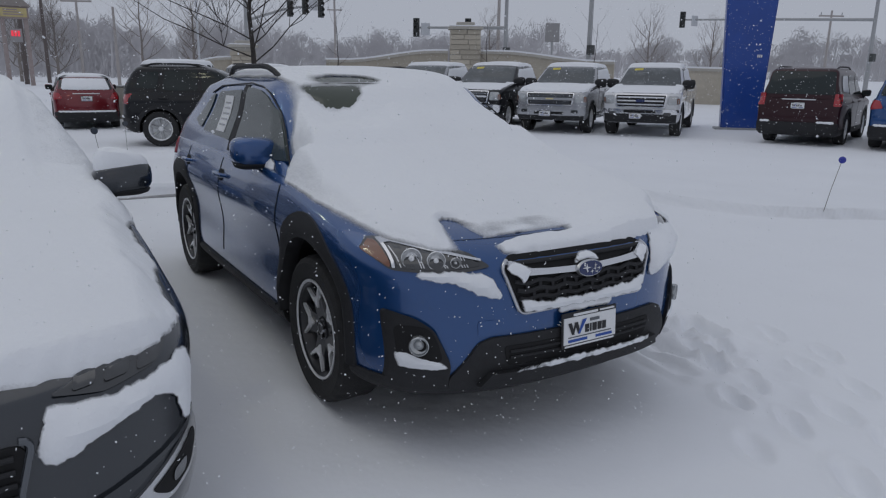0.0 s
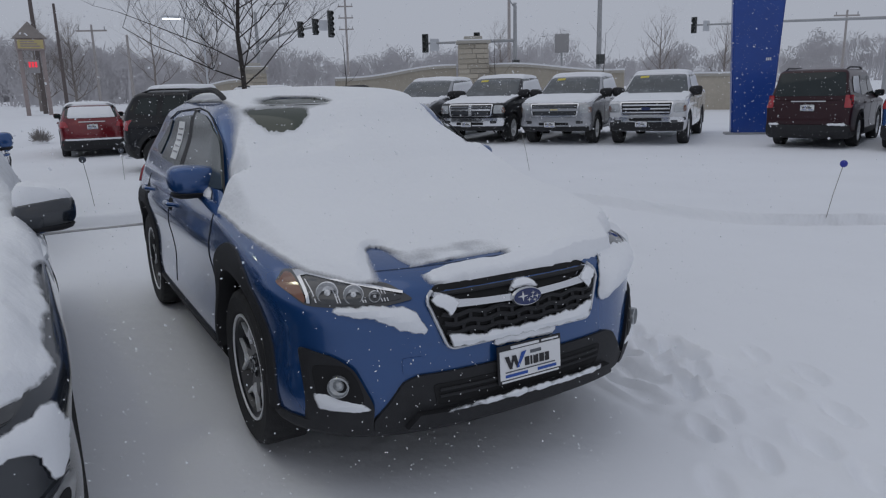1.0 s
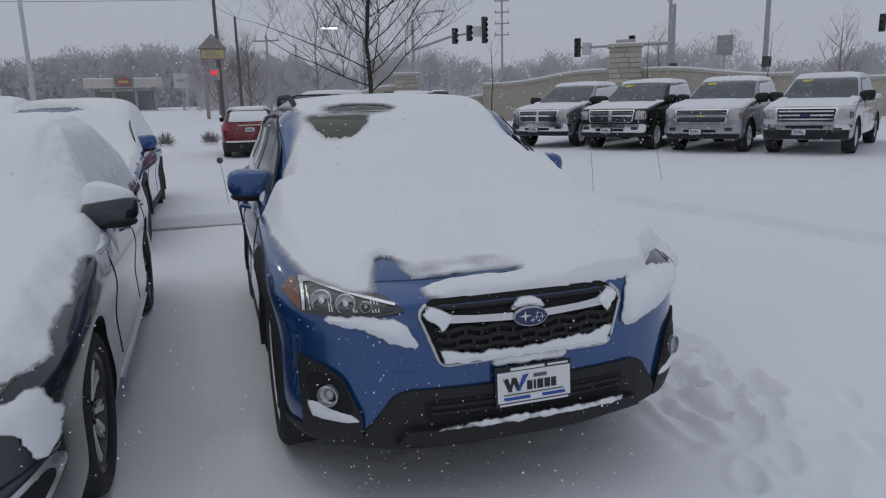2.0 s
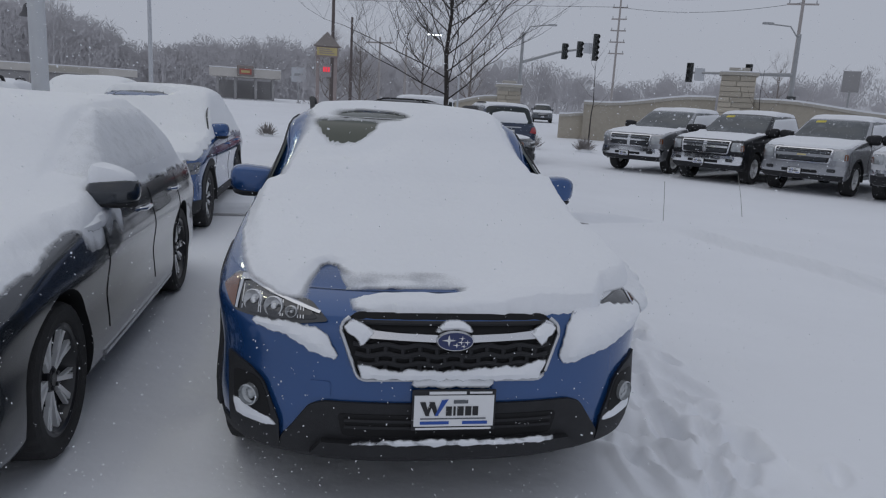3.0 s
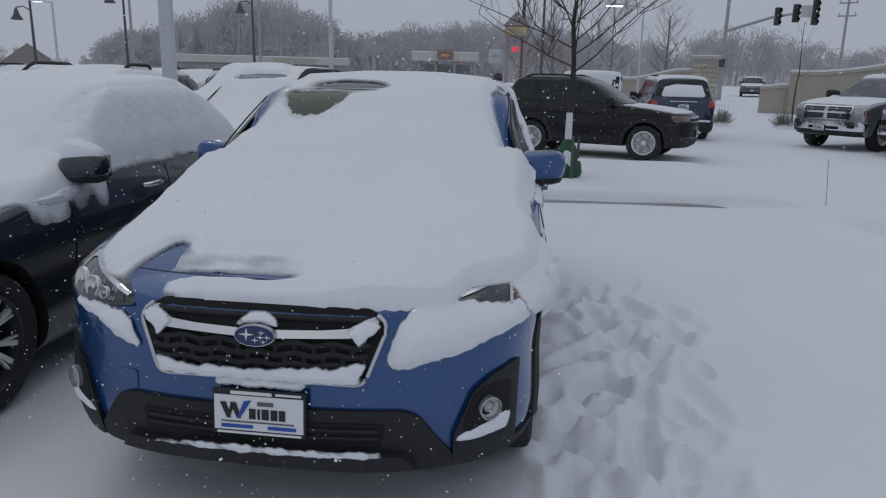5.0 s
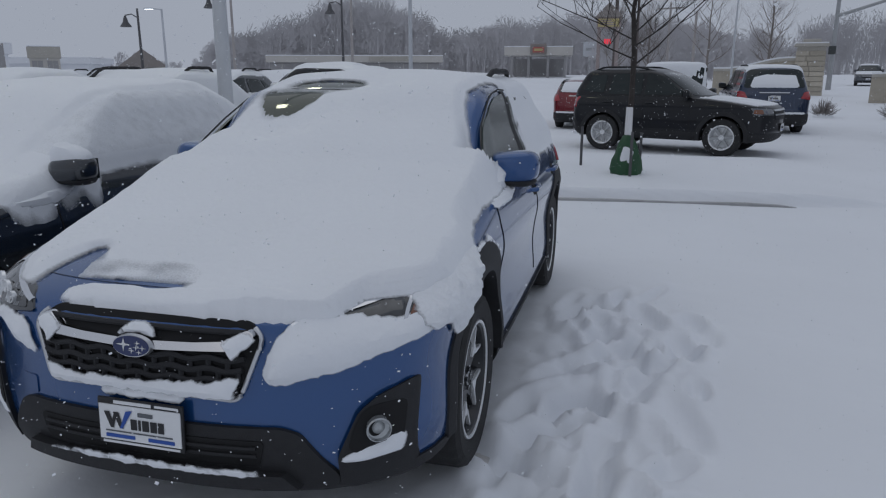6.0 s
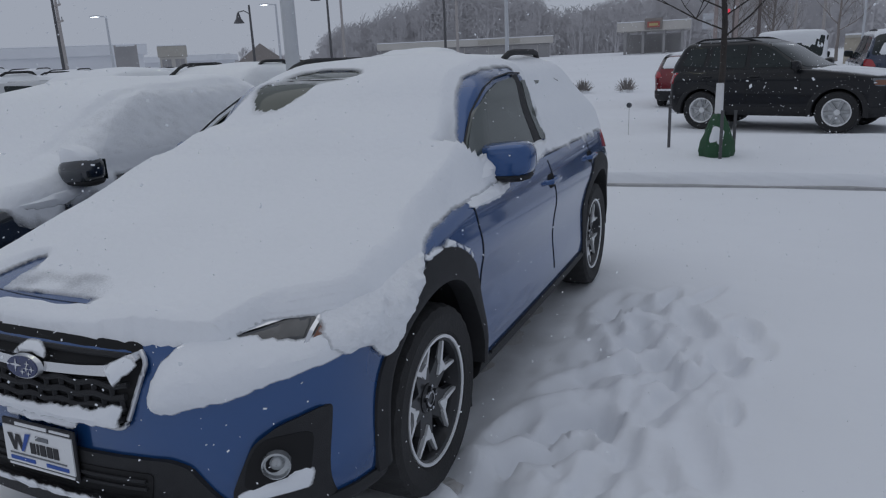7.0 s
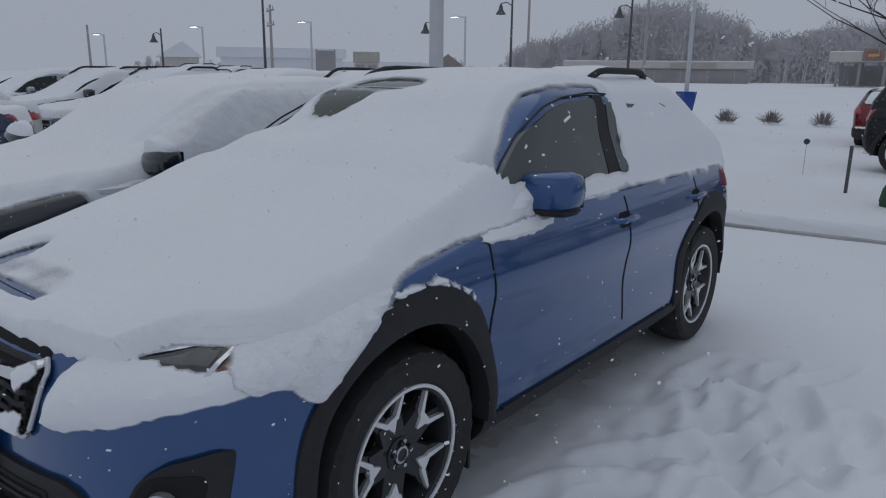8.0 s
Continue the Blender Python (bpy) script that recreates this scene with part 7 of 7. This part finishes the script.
def lamp_post(x, y, top, label, r=0.09, lit=True, turn=180.0, arm=0.9):
    """A pale pole with a flat LED head on a short arm."""
    g = ground_at(x, y)
    o = empty("lamp_post", Matrix.Translation((x, y, 0)) @ Matrix.Rotation(radians(turn), 4, "Z"), label, "lamp post", "pale car-park lamp posts")
    part("pole", tube([(0, 0, g), (0, 0, top)], [r, r * 0.75], 12), WHITEPOLE, o, smooth=True)
    part("foot", tube([(0, 0, g), (0, 0, g + 0.6)], [r * 2.2, r * 2.0], 14), CAPSTONE, o, smooth=True)
    part("arm", tube([(0, 0, top - 0.05), (arm, 0, top + 0.05)], r * 0.5, 8), WHITEPOLE, o)
    hd = part("lamp_head", box(arm - 0.15, arm + 0.55, -0.18, 0.18, top, top + 0.1, bevel=0.03), WHITEPOLE, o)
    if lit:
        part("lamp_glass", box(arm - 0.1, arm + 0.5, -0.14, 0.14, top - 0.02, top - 0.004), LAMP_ON, hd)
    return o


tall = lamp_post(-3.76, 5.85, 6.6, "thick pale lamp post between the parked cars, twin LED heads lit", 0.1, False, -87.6, 3.15)
turned = Matrix.Rotation(radians(195), 4, "Z")
part("arm", tube([(0, 0, 6.55), (3.15, 0, 6.65)], 0.05, 8), WHITEPOLE, tall).matrix_basis = turned
part("lamp_head", box(3.0, 3.7, -0.18, 0.18, 6.6, 6.7, bevel=0.03), WHITEPOLE, tall).matrix_basis = turned
for k in range(6):
    for m in (Matrix.Identity(4), turned):
        part("lamp_glass", box(3.005 + 0.115 * k, 3.065 + 0.115 * k, -0.16, 0.16, 6.58, 6.596), LED_BRIGHT, tall, "lit LED strip").matrix_basis = m
p2 = lamp_post(-6.15, 21.5, 5.5, "pale lamp post with a blue skirt at its foot", 0.075)
part("blue_skirt", tube([(0, 0, 0.55), (0, 0, 1.15)], [0.24, 0.33], 4), PYLON_BLUE, p2, "blue sheet-metal skirt")
lamp_post(-42.9, 38.1, 5.6, "pale street lamp with lit LED head", 0.1)
lamp_post(-33.8, 46.5, 6.2, "pale street lamp with lit LED head", 0.1)
lamp_post(-47.9, 31.5, 5.0, "pale street lamp with lit LED head", 0.09)
lamp_post(-55.0, 27.3, 4.4, "pale street lamp with lit LED head", 0.09)
lamp_post(4.75, 26.0, 4.33, "pale street lamp beyond the entrance", 0.045)


def lantern_post(x, y, top, label, turn=0.0):
    """A dark post with a bell lantern on a bracket."""
    g = ground_at(x, y)
    o = empty("lantern_post", Matrix.Translation((x, y, 0)) @ Matrix.Rotation(radians(turn), 4, "Z"), label, "lamp post", "dark lantern posts")
    part("pole", tube([(0, 0, g), (0, 0, 1.2), (0, 0, top + 0.35)], [0.11, 0.08, 0.05], 10), BLACKPOLE, o, smooth=True)
    part("bracket", tube([(0, 0, top - 0.1), (-0.3, 0, top + 0.08), (-0.62, 0, top + 0.02)], 0.03, 6), BLACKPOLE, o, smooth=True)
    bm = bmesh.new()
    add_lathe(bm, [(0.04, top), (0.09, top - 0.12), (0.13, top - 0.3), (0.28, top - 0.52), (0.26, top - 0.54), (0.001, top - 0.46)], 16, "z")
    ln = part("lantern", bm, BLACKPOLE, o, smooth=True)
    ln.matrix_basis = Matrix.Translation((-0.62, 0, 0))


for x, y, top in ((-14.0, 34.3, 5.1), (-29.4, 23.0, 5.9), (-23.0, 29.5, 4.3), (-19.6, 31.7, 5.3), (-42.6, 24.9, 4.0)):
    lantern_post(x, y, top, "dark lantern post with a bell shade", 20)


# ---- far buildings ----
def slab_building(name, x, y, turn, length, deep, height, label, wall, roof=None, bays=0, sign=None, over=0.5):
    g = ground_at(x, y) - 0.3
    o = empty(name, Matrix.Translation((x, y, g)) @ Matrix.Rotation(radians(turn), 4, "Z"), label, "building", "far buildings")
    part("wall", box(-length / 2, length / 2, 0, deep, 0, height), wall, o)
    part("fascia", box(-length / 2 - over, length / 2 + over, -over, deep + over, height * 0.72, height, bevel=0.06), roof or FARWALL, o)
    part("snow_clump", box(-length / 2 - over, length / 2 + over, -over, deep + over, height + 0.002, height + 0.12, bevel=0.05), SNOW, o)
    for k in range(bays):
        x0 = -length / 2 + length * (k + 0.15) / bays
        win = part("window", box(x0, x0 + length / bays * 0.7, -0.06, 0.02, 0.3, height * 0.66), FARDARK, o)
        part("frame", box(x0 + length / bays * 0.34, x0 + length / bays * 0.36, -0.1, -0.062, 0.3, height * 0.66), FARWALL, win)
    if sign:
        part("sign_panel", box(sign[0], sign[1], -over - 0.1, -over - 0.02, height * 0.78, height * 0.95), sign[2], o)
    return o


slab_building("shop_building", -38.4, 97.0, 19, 24.5, 14, 3.25, "long low tan shop building with a flat snowy roof", FARDARK, FARWALL, 7, (2, 8, CAPSTONE))
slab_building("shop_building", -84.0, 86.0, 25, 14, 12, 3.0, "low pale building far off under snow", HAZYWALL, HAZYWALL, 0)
# filling-station canopy with its posts
can = empty("filling_station", Matrix.Translation((-10.9, 91.0, ground_at(-10.9, 91.0))) @ Matrix.Rotation(radians(6), 4, "Z"), "filling-station canopy with red and yellow sign", "building", "far buildings")
part("canopy", box(-4.2, 4.2, -3, 5, 2.75, 3.75, bevel=0.05), FARWALL, can)
part("sign_gable", box(-1.0, 1.0, -3.2, -3.02, 2.85, 4.15, bevel=0.1), FARROOF, can)
part("sign_panel", box(-0.7, 0.7, -3.3, -3.22, 3.1, 3.75), REDSIGN, can)
part("sign_panel", box(-0.5, 0.5, -3.36, -3.31, 3.28, 3.56), YELLOWSIGN, can)
part("snow_clump", box(-4.2, 4.2, -3, 5, 3.752, 3.86, bevel=0.05), SNOW, can)
for x in (-3.3, -1.2, 1.2, 3.3):
    for y in (-2.2, 4):
        part("post", box(x - 0.15, x + 0.15, y - 0.15, y + 0.15, 0, 2.75), FARDARK, can)
part("kiosk", box(-3.4, 3.2, 6, 11, 0, 2.5), FARDARK, can)
# brick sign tower
tw = empty("sign_tower", Matrix.Translation((-0.7, 49.5, ground_at(-0.7, 49.5))) @ Matrix.Rotation(radians(2), 4, "Z"), "brown brick sign tower with a peaked cap and red digits", "sign")
for s in (-1, 1):
    part("pier", box(s * 0.62 - 0.12, s * 0.62 + 0.12, -0.15, 0.15, 0, 4.4, bevel=0.02), BRICK, tw)
part("cabinet", box(-0.8, 0.8, -0.4, 0.4, 4.1, 4.8, bevel=0.03), BRICK, tw)
part("sign_panel", box(-0.7, 0.7, -0.46, -0.402, 4.18, 4.7), YELLOWSIGN, tw)
for k in range(3):
    part("print_bar", box(-0.55, 0.5 - 0.15 * k, -0.48, -0.462, 4.28 + 0.14 * k, 4.35 + 0.14 * k), BRICK, tw)
part("digit_panel", box(-0.33, 0.33, -0.34, -0.25, 2.7, 3.5), FARDARK, tw)
for k in range(3):
    part("digits", box(-0.25 + 0.17 * k, -0.13 + 0.17 * k, -0.37, -0.342, 3.05, 3.38), LED, tw)
bm = bmesh.new()
v = [bm.verts.new(c) for c in ((-0.95, -0.5, 4.8), (0.95, -0.5, 4.8), (0.95, 0.5, 4.8), (-0.95, 0.5, 4.8), (0, -0.3, 5.8), (0, 0.3, 5.8))]
for q in ((0, 1, 2, 3), (0, 1, 4), (1, 2, 5, 4), (2, 3, 5), (3, 0, 4, 5)):
    bm.faces.new([v[k] for k in q])
part("cap", bm, FARROOF, tw)
# pale sign, billboard, brick kiosk, gabled house
sg = empty("road_sign", Matrix.Translation((-4.2, 86.7, ground_at(-4.2, 86.7))), "pale square sign on posts", "sign")
part("panel", box(-0.85, 0.85, -0.1, 0.1, 2.6, 4.3, bevel=0.05), WHITEPOLE, sg)
part("post", box(-0.1, 0.1, -0.05, 0.05, 0, 2.6), GALV, sg)
part("print_bar", box(-0.5, 0.5, -0.13, -0.102, 3.3, 3.6), GALV, sg)
sq = empty("road_sign", Matrix.Translation((26.9, 31.6, ground_at(26.9, 31.6))) @ Matrix.Rotation(radians(-40), 4, "Z"), "square dark grey sign panel on one post", "sign")
part("panel", box(-0.42, 0.42, -0.03, 0.03, 3.1, 4.2, bevel=0.02), FARDARK, sq)
part("post", box(-0.05, 0.05, 0.032, 0.1, 0, 4.1), GALV, sq)
bb = empty("billboard", Matrix.Translation((-49.5, 45.6, ground_at(-49.5, 45.6))) @ Matrix.Rotation(radians(45), 4, "Z"), "dark panel sign on two posts", "sign")
part("panel", box(-0.9, 0.9, -0.1, 0.1, 1.2, 3.2, bevel=0.03), FARDARK, bb)
for s in (-1, 1):
    part("post", box(s * 0.85 - 0.08, s * 0.85 + 0.08, -0.08, 0.08, 0, 3.3), WOODPOLE, bb)
slab_building("brick_kiosk", -47.5, 49.0, 43, 2.3, 2.0, 3.4, "small tan brick kiosk with a flat cap", FARWALL, CAPSTONE, 2, None, 0.12)
hs = empty("house", Matrix.Translation((-47.1, 61.2, ground_at(-47.1, 61.2))) @ Matrix.Rotation(radians(38), 4, "Z"), "brown gabled house far off", "building", "far buildings")
part("wall", box(-2.0, 2.0, 0, 6, 0, 1.5), FARWALL, hs)
bm = bmesh.new()
v = [bm.verts.new(c) for c in ((-2.4, -0.4, 1.4), (2.4, -0.4, 1.4), (0, -0.4, 3.2), (-2.4, 6.4, 1.4), (2.4, 6.4, 1.4), (0, 6.4, 3.2))]
for q in ((0, 1, 2), (3, 4, 5), (0, 2, 5, 3), (1, 4, 5, 2), (0, 1, 4, 3)):
    bm.faces.new([v[k] for k in q])
part("roof", bm, FARROOF, hs)
# shed and house below: haze painted in as near-sky wall colour
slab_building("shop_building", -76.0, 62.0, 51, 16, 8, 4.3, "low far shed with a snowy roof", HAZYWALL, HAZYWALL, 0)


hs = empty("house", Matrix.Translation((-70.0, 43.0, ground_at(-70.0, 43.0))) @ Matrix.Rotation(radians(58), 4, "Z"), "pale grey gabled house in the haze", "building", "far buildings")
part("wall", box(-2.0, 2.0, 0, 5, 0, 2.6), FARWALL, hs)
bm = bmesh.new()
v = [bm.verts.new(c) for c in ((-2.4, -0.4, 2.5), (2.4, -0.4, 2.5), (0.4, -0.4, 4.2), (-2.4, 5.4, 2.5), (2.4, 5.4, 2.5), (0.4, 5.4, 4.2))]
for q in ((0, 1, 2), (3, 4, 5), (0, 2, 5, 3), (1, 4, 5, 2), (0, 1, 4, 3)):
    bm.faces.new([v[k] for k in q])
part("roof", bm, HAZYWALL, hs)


# ---- far woods ----
def woods(name, a0, a1, near, far, count, h0, h1, label, seed, tall=None):
    """A belt of leafless trees seen from afar: rounded heads of fine crossing twigs on slim trunks."""
    rng = np.random.default_rng(seed)
    verts = []
    for k in range(count):
        a, r = radians(rng.uniform(a0, a1)), rng.uniform(near, far)
        x, y = math.sin(a) * r, math.cos(a) * r
        g = float(ground_height(x, y)) - 0.2
        h = rng.uniform(h0, h1) * (float(tall(math.degrees(a))) if tall else 0.78 + 0.22 * math.sin(a * 23 + seed) * math.cos(a * 9))
        w = h * rng.uniform(0.26, 0.4)
        n = 420
        # a few lobes, each a cloud of slivers that thins towards its rim
        lobes = rng.uniform((-0.55, 0.3), (0.55, 0.8), (6, 2)) * (w, h)
        size = rng.uniform(0.3, 0.55, 6) * w
        pick = rng.integers(0, 6, n)
        ang, q = rng.uniform(0, math.tau, n), rng.random(n) ** 0.6
        cu, cz = lobes[pick, 0] + np.cos(ang) * q * size[pick], lobes[pick, 1] + np.sin(ang) * q * size[pick] * 1.05
        low = np.arange(n) < n // 4
        cu = np.where(low, rng.uniform(-0.8, 0.8, n) * w, cu)
        cz = np.where(low, rng.uniform(0.0, 0.4, n) * h, np.clip(cz, 0.05 * h, h))
        lean = np.clip(cu / w, -1, 1) * 0.7 + rng.normal(0, 0.65, n)
        ln, wid, off = rng.uniform(0.3, 0.9, n) * h / 14, rng.uniform(0.03, 0.07, n), rng.uniform(-1.2, 1.2, n)
        ln[:2], wid[:2], cu[:2], cz[:2], lean[:2] = h * 0.38, 0.13, rng.uniform(-0.2, 0.2, 2), h * 0.38, 0.05
        du, dz = np.sin(lean), np.cos(lean)
        for su, sz in ((-ln * du - wid * dz, -ln * dz + wid * du), (-ln * du + wid * dz, -ln * dz - wid * du), (ln * du, ln * dz)):
            u, z = cu + su, np.maximum(cz + sz, 0)
            verts.append(np.stack([x + math.cos(a) * u + math.sin(a) * off, y - math.sin(a) * u + math.cos(a) * off, g + z], -1))
    v = np.stack(np.split(np.concatenate(verts).reshape(-1, 3), count * 3), 0).reshape(count, 3, -1, 3).transpose(0, 2, 1, 3).reshape(-1, 3)
    me = bpy.data.meshes.new(name)
    me.from_pydata(v.tolist(), [], np.arange(len(v)).reshape(-1, 3).tolist())
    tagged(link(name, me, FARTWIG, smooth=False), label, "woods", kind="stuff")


# the haze over these belts is only the pale twig colour
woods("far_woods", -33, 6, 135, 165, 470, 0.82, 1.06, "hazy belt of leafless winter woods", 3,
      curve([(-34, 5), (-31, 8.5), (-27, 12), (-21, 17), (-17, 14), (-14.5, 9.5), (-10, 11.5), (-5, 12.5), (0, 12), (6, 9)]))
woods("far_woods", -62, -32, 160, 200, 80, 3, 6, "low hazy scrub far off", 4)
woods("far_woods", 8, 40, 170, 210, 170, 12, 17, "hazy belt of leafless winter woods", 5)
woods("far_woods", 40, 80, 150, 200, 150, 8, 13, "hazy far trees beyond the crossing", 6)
woods("near_woods", -2, 9, 75, 90, 26, 6, 9, "leafless trees behind the sign tower", 7)


# ---- falling snow ----
rng = random.Random(77)
verts, faces = [], []
for k in range(38000):
    y = -1.3 + 17 * rng.random() ** 2.4
    x = rng.uniform(-1, 1) * (2.0 + (y + 3) * 0.75) + 0.3 + 0.25 * y * 0.6
    z = rng.uniform(0.05, 4.0)
    if y < -0.9 and x > 1.0:
        continue
    r = rng.uniform(0.0012, 0.0036) * (1.5 if rng.random() < 0.06 else 1) if y < 4 else rng.uniform(0.002, 0.0055)
    n = len(verts)
    ax = [Vector((rng.uniform(-1, 1), rng.uniform(-1, 1), rng.uniform(-1, 1))).normalized() * r * rng.uniform(0.6, 1.2) for _ in range(3)]
    c0 = Vector((x, y, z))
    verts += [tuple(c0 + ax[0]), tuple(c0 - ax[0]), tuple(c0 + ax[1]), tuple(c0 - ax[1]), tuple(c0 + ax[2]), tuple(c0 - ax[2])]
    for a in (0, 1):
        for b_ in (2, 3):
            for c_ in (4, 5):
                faces.append((n + a, n + b_, n + c_))
me = bpy.data.meshes.new("falling_snow")
me.from_pydata(verts, [], faces)
tagged(link("falling_snow", me, SNOW, smooth=False), "small snowflakes drifting in the air", "snowflakes", kind="stuff")
